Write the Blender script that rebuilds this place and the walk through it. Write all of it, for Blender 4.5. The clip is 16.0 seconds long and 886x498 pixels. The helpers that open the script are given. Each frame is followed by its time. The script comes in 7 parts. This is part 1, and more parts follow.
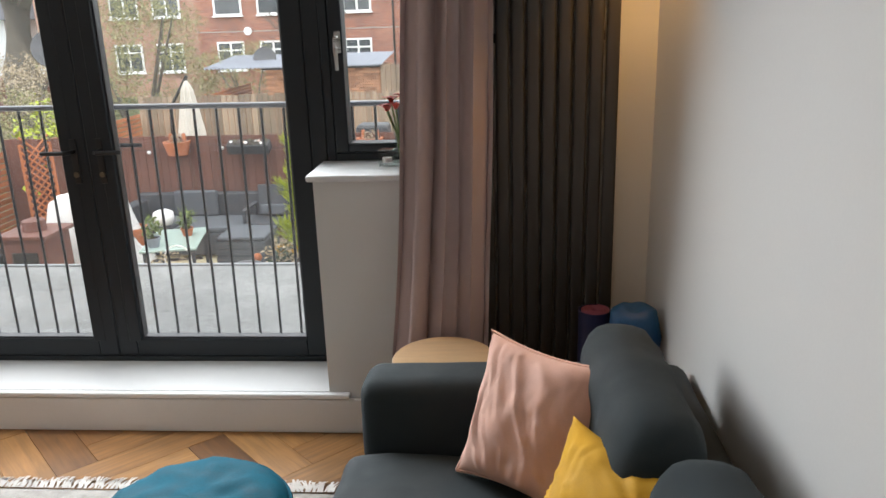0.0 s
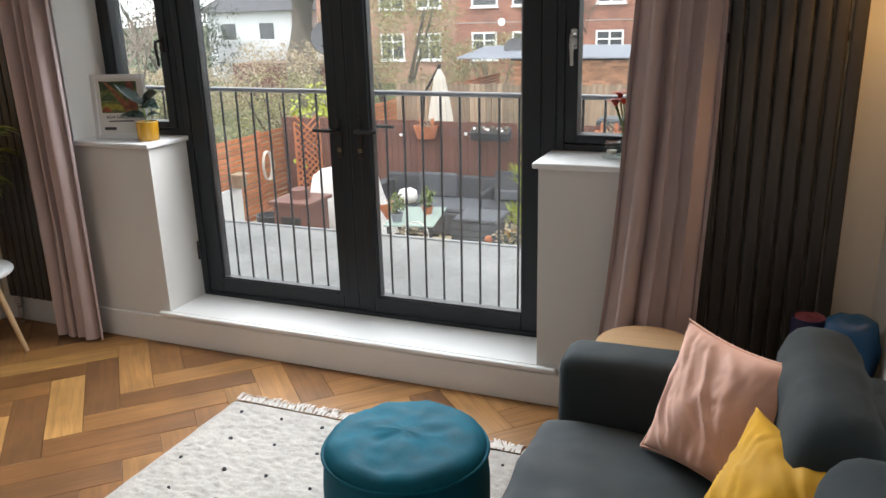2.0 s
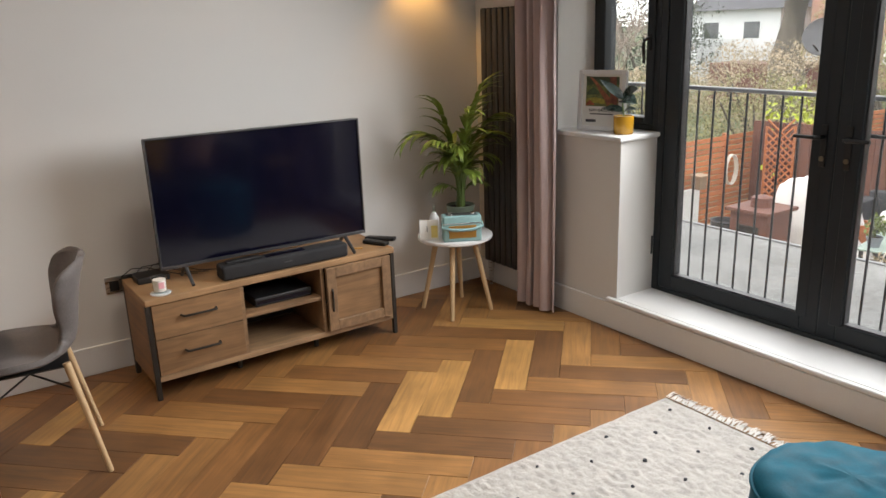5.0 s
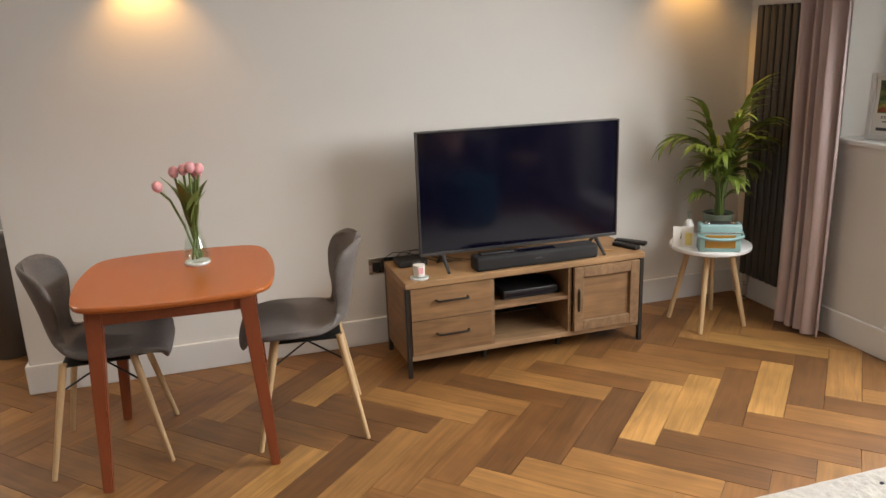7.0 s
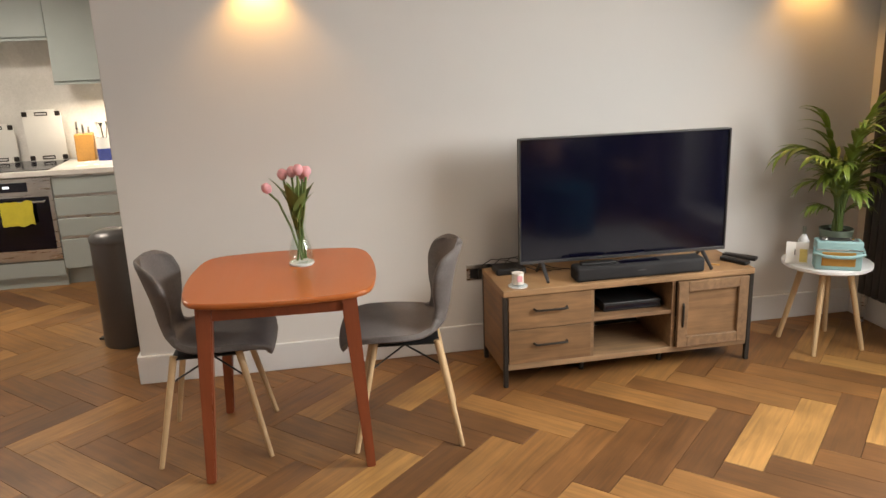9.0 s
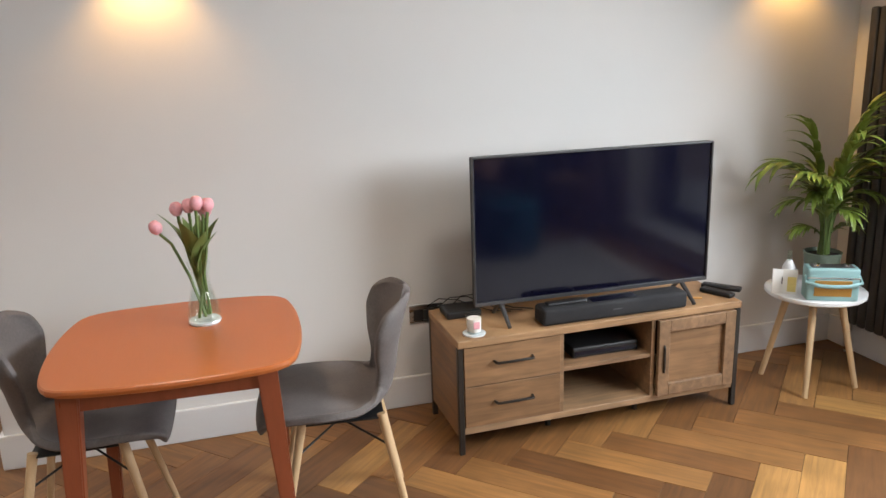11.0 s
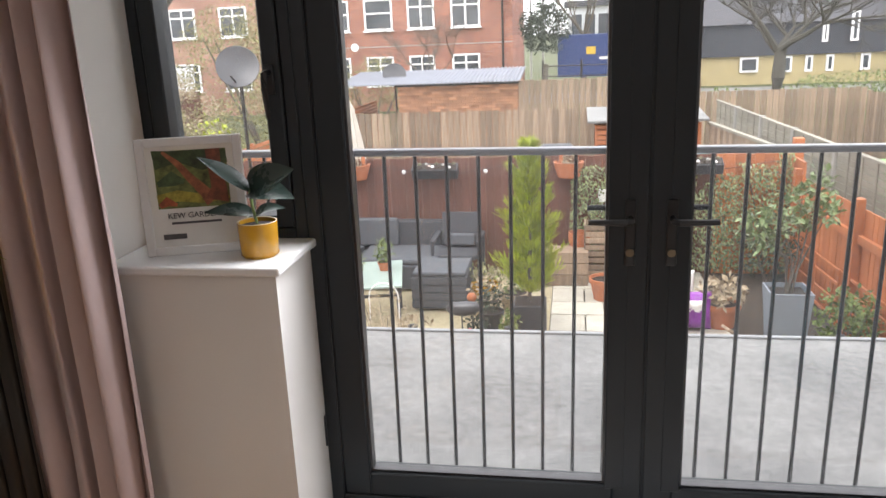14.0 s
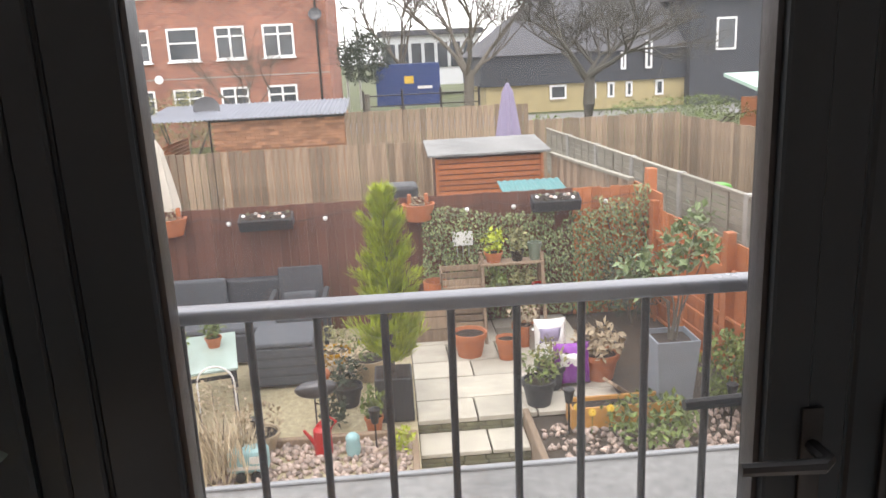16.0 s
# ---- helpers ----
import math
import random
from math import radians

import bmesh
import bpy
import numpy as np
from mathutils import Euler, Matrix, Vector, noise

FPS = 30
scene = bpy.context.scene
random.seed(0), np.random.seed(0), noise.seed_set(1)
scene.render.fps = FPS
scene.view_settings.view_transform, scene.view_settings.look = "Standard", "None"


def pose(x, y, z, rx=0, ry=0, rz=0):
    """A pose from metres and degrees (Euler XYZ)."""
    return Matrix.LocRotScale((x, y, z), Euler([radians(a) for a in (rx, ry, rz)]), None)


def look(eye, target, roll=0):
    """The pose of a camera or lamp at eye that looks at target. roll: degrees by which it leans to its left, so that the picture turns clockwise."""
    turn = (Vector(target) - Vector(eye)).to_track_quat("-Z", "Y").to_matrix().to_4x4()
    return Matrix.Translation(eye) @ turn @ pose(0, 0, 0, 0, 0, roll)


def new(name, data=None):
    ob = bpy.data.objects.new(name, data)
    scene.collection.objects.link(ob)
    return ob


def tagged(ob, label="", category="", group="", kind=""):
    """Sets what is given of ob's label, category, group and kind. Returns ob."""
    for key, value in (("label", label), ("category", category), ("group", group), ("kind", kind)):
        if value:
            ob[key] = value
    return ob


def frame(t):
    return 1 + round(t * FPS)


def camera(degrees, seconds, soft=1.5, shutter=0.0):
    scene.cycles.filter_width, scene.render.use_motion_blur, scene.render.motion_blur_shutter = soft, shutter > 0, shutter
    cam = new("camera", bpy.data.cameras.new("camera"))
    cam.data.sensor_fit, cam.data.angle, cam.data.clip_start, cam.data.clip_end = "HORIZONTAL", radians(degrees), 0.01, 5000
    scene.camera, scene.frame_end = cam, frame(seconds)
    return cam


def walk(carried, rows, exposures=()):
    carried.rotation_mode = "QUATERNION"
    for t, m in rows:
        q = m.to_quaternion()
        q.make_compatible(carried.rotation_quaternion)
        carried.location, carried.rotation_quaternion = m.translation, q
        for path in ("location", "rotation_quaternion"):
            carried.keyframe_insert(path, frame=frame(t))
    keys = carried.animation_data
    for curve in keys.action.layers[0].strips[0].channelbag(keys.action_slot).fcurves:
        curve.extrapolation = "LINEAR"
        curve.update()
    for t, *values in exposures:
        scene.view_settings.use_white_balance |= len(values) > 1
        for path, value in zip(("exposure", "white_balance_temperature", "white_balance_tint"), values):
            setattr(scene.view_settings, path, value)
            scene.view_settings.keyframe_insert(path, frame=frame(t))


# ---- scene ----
cam = camera(60.1, 16.0)
PATH = [
    (0, (0.47, 0.062, 1.55), (0.317, 1.969, 0.968), -1.8),
    (0.5, (0.547, -0.008, 1.555), (0.226, 1.873, 0.957), -1.6),
    (1, (0.574, -0.071, 1.575), (0.133, 1.785, 0.973), -1.5),
    (1.5, (0.582, -0.104, 1.576), (0.0, 1.715, 0.984), -1.6),
    (2, (0.567, -0.122, 1.575), (-0.167, 1.644, 0.989), -1.6),
    (2.5, (0.546, -0.14, 1.572), (-0.346, 1.554, 0.994), -1.7),
    (3, (0.536, -0.149, 1.576), (-0.517, 1.45, 1.001), -1.8),
    (3.5, (0.525, -0.152, 1.573), (-0.681, 1.338, 1.003), -1.8),
    (4, (0.524, -0.168, 1.576), (-0.822, 1.199, 1.009), -1.9),
    (4.5, (0.547, -0.153, 1.574), (-0.938, 1.064, 1.014), -2.0),
    (5, (0.557, -0.169, 1.573), (-1.042, 0.897, 1.021), -2.1),
    (7.5, (0.489, -0.322, 1.592), (-1.394, 0.097, 1.063), -2.1),
    (8, (0.494, -0.333, 1.59), (-1.411, -0.009, 1.073), -2.1),
    (10.5, (0.081, -0.339, 1.571), (-1.822, 0.02, 1.07), -2.2),
    (11, (-0.18, -0.283, 1.562), (-2.043, 0.238, 1.055), -2.0),
    (11.5, (-0.469, -0.175, 1.567), (-2.241, 0.59, 1.045), -1.9),
    (12, (-0.716, -0.062, 1.558), (-2.303, 1.039, 1.039), -2.2),
    (12.5, (-0.933, 0.081, 1.543), (-2.241, 1.505, 1.033), -2.3),
    (13, (-1.09, 0.34, 1.576), (-2.102, 1.982, 1.048), -2.5),
    (13.5, (-1.231, 0.643, 1.588), (-1.923, 2.44, 1.048), -2.7),
    (14, (-1.37, 0.95, 1.567), (-1.703, 2.847, 1.028), -2.5),
    (14.5, (-1.474, 1.266, 1.567), (-1.587, 3.189, 1.029), -2.2),
    (15, (-1.592, 1.565, 1.565), (-1.54, 3.491, 1.029), -2.3),
    (15.5, (-1.661, 1.857, 1.562), (-1.523, 3.782, 1.038), -2.6),
    (16, (-1.716, 2.138, 1.568), (-1.593, 4.073, 1.08), -2.8),
]
EXPOSURES = [(0, 0.0, 6500, 10), (2.5, 0.05, 6550, 10), (5.0, -0.02, 6850, 12), (8.0, 0.25, 7250, 12), (10.5, 0.32, 7250, 12), (11.0, 0.48, 6350, 10), (11.5, 0.48, 6150, 10), (12.5, 0.41, 6350, 10), (13.5, 0.28, 6550, 13), (14.5, 0.0, 6800, 17), (16.0, -0.12, 6800, 17)]
walk(cam, [(t, look(eye, target, roll)) for t, eye, target, roll in PATH], EXPOSURES)

# ---- world and lights ----
world = bpy.data.worlds.new("world")
scene.world = world
world.use_nodes = True
wn = world.node_tree
wbg = wn.nodes["Background"]
sky = wn.nodes.new("ShaderNodeTexSky")
sky.sky_type, sky.sun_disc = "NISHITA", False
sky.sun_elevation, sky.sun_rotation = radians(38), radians(200)
haze = wn.nodes.new("ShaderNodeMix")
haze.data_type = "RGBA"
haze.inputs[0].default_value = 0.8
haze.inputs[7].default_value = (23.0, 23.4, 24.0, 1)
wn.links.new(sky.outputs[0], haze.inputs[6])
wn.links.new(haze.outputs[2], wbg.inputs[0])
wbg.inputs[1].default_value = 0.162

sun = new("sun", bpy.data.lights.new("sun", "SUN"))
sun.data.energy, sun.data.angle, sun.data.color = 1.4, radians(25), (1.0, 0.97, 0.92)
sun.matrix_world = look((0, 0, 20), (4.0, 12.0, 0.0))


def spot(name, x, y, z, tx, ty, tz, watts, cone, blend, colour, size=0.03):
    """A recessed lamp in the ceiling."""
    lamp = new(name, bpy.data.lights.new(name, "SPOT"))
    lamp.data.energy, lamp.data.spot_size, lamp.data.spot_blend = watts, radians(cone), blend
    lamp.data.color, lamp.data.shadow_soft_size = colour, size
    lamp.matrix_world = look((x, y, z), (tx, ty, tz))
    return lamp


WARM = (1.0, 0.54, 0.16)
SOFT = (1.0, 0.92, 0.82)
for wy in (-0.51, 2.28):
    spot("wall_lamp", -3.24, wy, 1.95, -3.27, wy, 0.5, 14.0, 110, 0.75, WARM)
spot("wall_lamp", 0.925, 2.40, 1.95, 0.955, 2.40, 0.5, 13.0, 105, 0.7, WARM)
# ceiling lamps of the room, above the view
for lx, ly, watts in ((-1.9, -0.6, 42.0), (-1.1, -2.2, 34.0), (0.1, -1.9, 34.0), (-1.95, 0.9, 62.0), (-0.6, -0.3, 34.0), (-2.4, -2.2, 20.0)):
    spot("ceiling_lamp", lx, ly, 2.43, lx, ly, 0.0, watts, 112, 0.55, SOFT, 0.22)
# kitchen: ceiling lamp and the strip below the wall units
spot("kitchen_lamp", -4.4, -2.4, 2.43, -4.4, -2.4, 0.0, 150.0, 160, 0.8, (1.0, 0.95, 0.88), 0.2)
strip = new("strip_lamp", bpy.data.lights.new("strip_lamp", "AREA"))
strip.data.shape, strip.data.size, strip.data.size_y = "RECTANGLE", 0.7, 0.03
strip.data.energy, strip.data.color = 5.0, (1.0, 0.88, 0.72)
strip.matrix_world = pose(-5.6, -1.75, 1.28, 0, 0, 90)
# daylight through the glazing
day = new("window_daylight", bpy.data.lights.new("window_daylight", "AREA"))
day.data.shape, day.data.size, day.data.size_y = "RECTANGLE", 1.8, 0.8
day.data.energy, day.data.color = 77.0, (0.90, 0.95, 1.0)
day.data.spread = radians(150)
day.matrix_world = look((-1.17, 2.76, 1.58), (-1.17, 0, 0.40))

# ---- materials ----


def node(tree, kind, **inputs):
    n = tree.nodes.new(kind)
    for key, value in inputs.items():
        n.inputs[key].default_value = value
    return n


def mat(name, col, rough=0.6, metal=0.0, var=0.12, scale=6.0, fine=70.0, bump=0.12, stretch=(1, 1, 1), rnd=0.0, col2=None,
        sheen=0.0, coat=0.0, spec=0.5, island=0.0, dist=0.004):
    """A surface with colour variation at two scales, fine relief and uneven gloss."""
    m = bpy.data.materials.new(name)
    m.use_nodes = True
    t = m.node_tree
    p = t.nodes["Principled BSDF"]
    p.inputs["Metallic"].default_value = metal
    p.inputs["Specular IOR Level"].default_value = spec
    p.inputs["Sheen Weight"].default_value = sheen * 0.5
    p.inputs["Sheen Tint"].default_value = (*(min(1.0, c * 2.5) for c in col), 1)
    p.inputs["Coat Weight"].default_value = coat
    tc = t.nodes.new("ShaderNodeTexCoord")
    mp = t.nodes.new("ShaderNodeMapping")
    mp.inputs["Scale"].default_value = stretch
    t.links.new(tc.outputs["Object"], mp.inputs["Vector"])
    big = node(t, "ShaderNodeTexNoise", Scale=scale, Detail=4.0, Roughness=0.6)
    small = node(t, "ShaderNodeTexNoise", Scale=fine, Detail=3.0, Roughness=0.65)
    t.links.new(mp.outputs[0], big.inputs["Vector"])
    t.links.new(mp.outputs[0], small.inputs["Vector"])
    add = t.nodes.new("ShaderNodeMath")
    add.operation = "MULTIPLY_ADD"
    add.inputs[1].default_value = 0.45
    t.links.new(small.outputs[0], add.inputs[0])
    t.links.new(big.outputs[0], add.inputs[2])
    rng = t.nodes.new("ShaderNodeMapRange")
    rng.inputs[1].default_value, rng.inputs[2].default_value = 0.45, 1.0
    t.links.new(add.outputs[0], rng.inputs[0])
    mix = t.nodes.new("ShaderNodeMix")
    mix.data_type = "RGBA"
    lo = col2 if col2 else tuple(c * (1 - 2 * var) for c in col)
    hi = col if col2 else tuple(min(1, c * (1 + var)) for c in col)
    mix.inputs[6].default_value, mix.inputs[7].default_value = (*lo, 1), (*hi, 1)
    t.links.new(rng.outputs[0], mix.inputs[0])
    out = mix.outputs[2]
    if rnd or island:
        src = t.nodes.new("ShaderNodeObjectInfo") if rnd else t.nodes.new("ShaderNodeNewGeometry")
        val = src.outputs["Random"] if rnd else src.outputs["Random Per Island"]
        amount = rnd or island
        hs = t.nodes.new("ShaderNodeHueSaturation")
        r = t.nodes.new("ShaderNodeMapRange")
        r.inputs[3].default_value, r.inputs[4].default_value = 1 - amount, 1 + amount
        t.links.new(val, r.inputs[0])
        t.links.new(r.outputs[0], hs.inputs["Value"])
        t.links.new(out, hs.inputs["Color"])
        out = hs.outputs[0]
    t.links.new(out, p.inputs["Base Color"])
    rr = t.nodes.new("ShaderNodeMapRange")
    rr.inputs[1].default_value, rr.inputs[2].default_value = 0.3, 0.7
    rr.inputs[3].default_value, rr.inputs[4].default_value = max(0.02, rough * 0.82), min(1.0, rough * 1.15)
    t.links.new(big.outputs[0], rr.inputs[0])
    t.links.new(rr.outputs[0], p.inputs["Roughness"])
    if bump:
        b = node(t, "ShaderNodeBump", Strength=bump, Distance=dist)
        t.links.new(small.outputs[0], b.inputs["Height"])
        t.links.new(b.outputs[0], p.inputs["Normal"])
    return m


def glass_mat(name, tint=(1, 1, 1), gloss=1.0, haze_amount=0.0):
    """Thin clear glass: see-through with a Fresnel gloss."""
    m = bpy.data.materials.new(name)
    m.use_nodes = True
    t = m.node_tree
    t.nodes.remove(t.nodes["Principled BSDF"])
    clear = node(t, "ShaderNodeBsdfTransparent", Color=(*tint, 1))
    shine = node(t, "ShaderNodeBsdfGlossy", Color=(gloss, gloss, gloss, 1), Roughness=0.01)
    # Schlick's gloss, the same from both sides
    facing = node(t, "ShaderNodeLayerWeight", Blend=0.5)
    steep = t.nodes.new("ShaderNodeMath")
    steep.operation = "POWER"
    steep.inputs[1].default_value = 5.0
    t.links.new(facing.outputs["Facing"], steep.inputs[0])
    fres = t.nodes.new("ShaderNodeMath")
    fres.operation = "MULTIPLY_ADD"
    fres.inputs[1].default_value, fres.inputs[2].default_value = 0.92, 0.04
    t.links.new(steep.outputs[0], fres.inputs[0])
    mx = t.nodes.new("ShaderNodeMixShader")
    t.links.new(fres.outputs[0], mx.inputs[0])
    t.links.new(clear.outputs[0], mx.inputs[1])
    t.links.new(shine.outputs[0], mx.inputs[2])
    out = mx.outputs[0]
    # translucent film that stands in for the pane's veiling reflection, lifting dark tones
    if haze_amount:
        film = node(t, "ShaderNodeBsdfTranslucent", Color=(0.8, 0.82, 0.85, 1))
        veil = t.nodes.new("ShaderNodeMixShader")
        haze_noise = node(t, "ShaderNodeTexNoise", Scale=5.0, Detail=5.0)
        much = t.nodes.new("ShaderNodeMapRange")
        much.inputs[3].default_value, much.inputs[4].default_value = haze_amount * 0.6, haze_amount * 1.4
        t.links.new(haze_noise.outputs[0], much.inputs[0])
        t.links.new(much.outputs[0], veil.inputs[0])
        t.links.new(out, veil.inputs[1])
        t.links.new(film.outputs[0], veil.inputs[2])
        out = veil.outputs[0]
    t.links.new(out, t.nodes["Material Output"].inputs[0])
    return m


def glow_mat(name, col, strength):
    m = bpy.data.materials.new(name)
    m.use_nodes = True
    p = m.node_tree.nodes["Principled BSDF"]
    p.inputs["Emission Color"].default_value, p.inputs["Emission Strength"].default_value = (*col, 1), strength
    return m


def plank_mat(name, tones, grain=(3, 45, 45), rough=0.42, island=False, seam=0.0, bump=0.15):
    """Oak boards: each board takes a tone of its own, with grain along it."""
    m = bpy.data.materials.new(name)
    m.use_nodes = True
    t = m.node_tree
    p = t.nodes["Principled BSDF"]
    tc = t.nodes.new("ShaderNodeTexCoord")
    src = t.nodes.new("ShaderNodeNewGeometry") if island else t.nodes.new("ShaderNodeObjectInfo")
    val = src.outputs["Random Per Island"] if island else src.outputs["Random"]
    off = t.nodes.new("ShaderNodeVectorMath")
    off.operation = "MULTIPLY_ADD"
    off.inputs[1].default_value = (1, 1, 1)
    big = t.nodes.new("ShaderNodeVectorMath")
    big.operation = "SCALE"
    big.inputs[0].default_value = (37, 19, 11)
    t.links.new(val, big.inputs["Scale"])
    t.links.new(tc.outputs["Object"], off.inputs[0])
    t.links.new(big.outputs[0], off.inputs[2])
    mp = t.nodes.new("ShaderNodeMapping")
    mp.inputs["Scale"].default_value = grain
    t.links.new(off.outputs[0], mp.inputs["Vector"])
    gr = node(t, "ShaderNodeTexNoise", Scale=1.0, Detail=6.0, Roughness=0.65, Distortion=0.6)
    t.links.new(mp.outputs[0], gr.inputs["Vector"])
    cloud = node(t, "ShaderNodeTexNoise", Scale=5.0, Detail=2.0)
    t.links.new(off.outputs[0], cloud.inputs["Vector"])
    ramp = t.nodes.new("ShaderNodeValToRGB")
    ramp.color_ramp.interpolation = "LINEAR"
    els = ramp.color_ramp.elements
    while len(els) < len(tones):
        els.new(0.5)
    for k, c in enumerate(tones):
        els[k].position, els[k].color = k / (len(tones) - 1), (*c, 1)
    t.links.new(val, ramp.inputs[0])
    g2 = t.nodes.new("ShaderNodeMapRange")
    g2.inputs[1].default_value, g2.inputs[2].default_value = 0.3, 0.72
    g2.inputs[3].default_value, g2.inputs[4].default_value = 0.62, 1.22
    t.links.new(gr.outputs[0], g2.inputs[0])
    c2 = t.nodes.new("ShaderNodeMapRange")
    c2.inputs[1].default_value, c2.inputs[2].default_value = 0.3, 0.7
    c2.inputs[3].default_value, c2.inputs[4].default_value = 0.82, 1.16
    t.links.new(cloud.outputs[0], c2.inputs[0])
    mul = t.nodes.new("ShaderNodeMath")
    mul.operation = "MULTIPLY"
    t.links.new(g2.outputs[0], mul.inputs[0])
    t.links.new(c2.outputs[0], mul.inputs[1])
    hs = t.nodes.new("ShaderNodeHueSaturation")
    t.links.new(ramp.outputs[0], hs.inputs["Color"])
    t.links.new(mul.outputs[0], hs.inputs["Value"])
    t.links.new(hs.outputs[0], p.inputs["Base Color"])
    r2 = t.nodes.new("ShaderNodeMapRange")
    r2.inputs[3].default_value, r2.inputs[4].default_value = rough * 0.8, rough * 1.25
    t.links.new(gr.outputs[0], r2.inputs[0])
    t.links.new(r2.outputs[0], p.inputs["Roughness"])
    b = node(t, "ShaderNodeBump", Strength=bump, Distance=0.002)
    t.links.new(gr.outputs[0], b.inputs["Height"])
    t.links.new(b.outputs[0], p.inputs["Normal"])
    return m


WALL = mat("wall_paint", (0.66, 0.645, 0.62), 0.85, var=0.02, scale=1.2, fine=160, bump=0.06)
CEIL = mat("ceiling_paint", (0.62, 0.62, 0.60), 0.9, var=0.02, bump=0.05)
WHITE = mat("white_gloss_paint", (0.71, 0.71, 0.705), 0.35, var=0.02, scale=3, fine=90, bump=0.04)
ANTH = mat("anthracite_powder_coat", (0.020, 0.025, 0.030), 0.42, var=0.06, fine=300, bump=0.05, spec=0.3)
GLASS = glass_mat("window_glass", (0.97, 0.985, 0.98), 0.5, 0.022)
CLEAR = glass_mat("clear_glass", (0.93, 0.97, 0.96))
STEEL = mat("brushed_steel", (0.55, 0.55, 0.54), 0.3, 1.0, var=0.05, fine=200, stretch=(1, 1, 12), bump=0.05)
LOCKM = mat("dull_brass", (0.20, 0.16, 0.11), 0.5, 0.8, var=0.1)
CHROME = mat("chrome", (0.75, 0.75, 0.75), 0.12, 1.0, var=0.03, bump=0)
RADI = mat("radiator_enamel", (0.040, 0.036, 0.033), 0.42, var=0.05, fine=200, bump=0.04)
OAK = plank_mat("oak_floor_board", [(0.135, 0.060, 0.022), (0.20, 0.090, 0.030), (0.245, 0.115, 0.038), (0.28, 0.137, 0.045), (0.34, 0.172, 0.058)])
OAKL = plank_mat("pale_oak_floor_board", [(0.34, 0.178, 0.056), (0.40, 0.212, 0.07)])
OAKD = plank_mat("brown_oak_floor_board", [(0.115, 0.052, 0.02), (0.16, 0.074, 0.028)])
SUBF = mat("dark_joint", (0.045, 0.028, 0.016), 0.8)
STAND = plank_mat("rustic_oak_veneer", [(0.155, 0.080, 0.034), (0.26, 0.142, 0.064), (0.36, 0.212, 0.102)], (3, 3, 38), 0.55)
STANDH = plank_mat("rustic_oak_long_grain", [(0.19, 0.105, 0.052), (0.25, 0.148, 0.076), (0.31, 0.19, 0.10)], (38, 3, 38), 0.55)
DARKM = mat("dark_bronze_metal", (0.05, 0.045, 0.04), 0.45, 0.7, var=0.1)
BEECH = mat("pale_beech", (0.52, 0.36, 0.20), 0.5, var=0.08, scale=10, stretch=(6, 6, 0.6), bump=0.06)
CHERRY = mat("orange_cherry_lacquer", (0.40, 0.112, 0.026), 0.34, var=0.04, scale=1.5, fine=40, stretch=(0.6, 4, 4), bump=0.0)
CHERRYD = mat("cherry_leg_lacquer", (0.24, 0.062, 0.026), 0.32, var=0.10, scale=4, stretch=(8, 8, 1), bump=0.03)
GREYV = mat("grey_velvet", (0.115, 0.102, 0.098), 0.75, var=0.22, scale=9, fine=120, bump=0.15, sheen=0.5)
SOFA = mat("charcoal_green_weave", (0.018, 0.026, 0.029), 0.85, var=0.14, scale=5, fine=420, bump=0.3, sheen=0.35)
PINK = mat("pink_linen", (0.74, 0.44, 0.345), 0.9, var=0.07, scale=7, fine=320, bump=0.25, sheen=0.2)
YELLOW = mat("yellow_cotton", (0.68, 0.36, 0.018), 0.85, var=0.07, scale=7, fine=320, bump=0.2, sheen=0.15)
TEAL = mat("teal_velvet", (0.0015, 0.078, 0.118), 0.75, var=0.16, scale=14, fine=150, bump=0.12, sheen=0.06, spec=0.15)
CURT = mat("mauve_curtain_cloth", (0.46, 0.355, 0.34), 0.9, var=0.06, scale=4, fine=350, bump=0.2, sheen=0.15)
WOOL = mat("cream_wool_pile", (0.39, 0.37, 0.34), 0.95, var=0.14, scale=22, fine=130, bump=0.6, dist=0.01, sheen=0.3)
FRINGE = mat("pale_wool_fringe", (0.66, 0.62, 0.57), 0.95, var=0.1, scale=22, bump=0)
SPOT = mat("dark_wool_tuft", (0.03, 0.032, 0.04), 0.95)
BLACK = mat("black_plastic", (0.009, 0.009, 0.010), 0.45, var=0.1, bump=0.03)
BLKFAB = mat("black_speaker_cloth", (0.012, 0.012, 0.014), 0.8, fine=600, bump=0.3)
SCREEN = mat("dark_screen_glass", (0.003, 0.003, 0.010), 0.10, var=0.02, bump=0.0, spec=0.45)
TVGREY = mat("grey_tv_bezel", (0.09, 0.09, 0.095), 0.35, 0.6)
SAGE = mat("sage_glaze", (0.16, 0.20, 0.15), 0.45, var=0.06)
SOIL = mat("potting_soil", (0.03, 0.02, 0.014), 0.95, var=0.35, scale=40, bump=0.8, dist=0.01)
LEAF = mat("palm_leaf", (0.15, 0.21, 0.032), 0.42, var=0.2, scale=9, island=0.35, bump=0.1)
LEAFD = mat("rubber_plant_leaf", (0.026, 0.044, 0.036), 0.28, var=0.15, scale=9, bump=0.06)
STEM = mat("green_stem", (0.13, 0.19, 0.05), 0.5)
MUST = mat("mustard_glaze", (0.50, 0.255, 0.015), 0.25, var=0.05, coat=0.2)
MINT = mat("duck_egg_leatherette", (0.25, 0.42, 0.42), 0.5, var=0.05, fine=200, bump=0.12)
BRASSC = mat("gold_grille_cloth", (0.42, 0.22, 0.045), 0.55, 0.3, fine=400, bump=0.3)
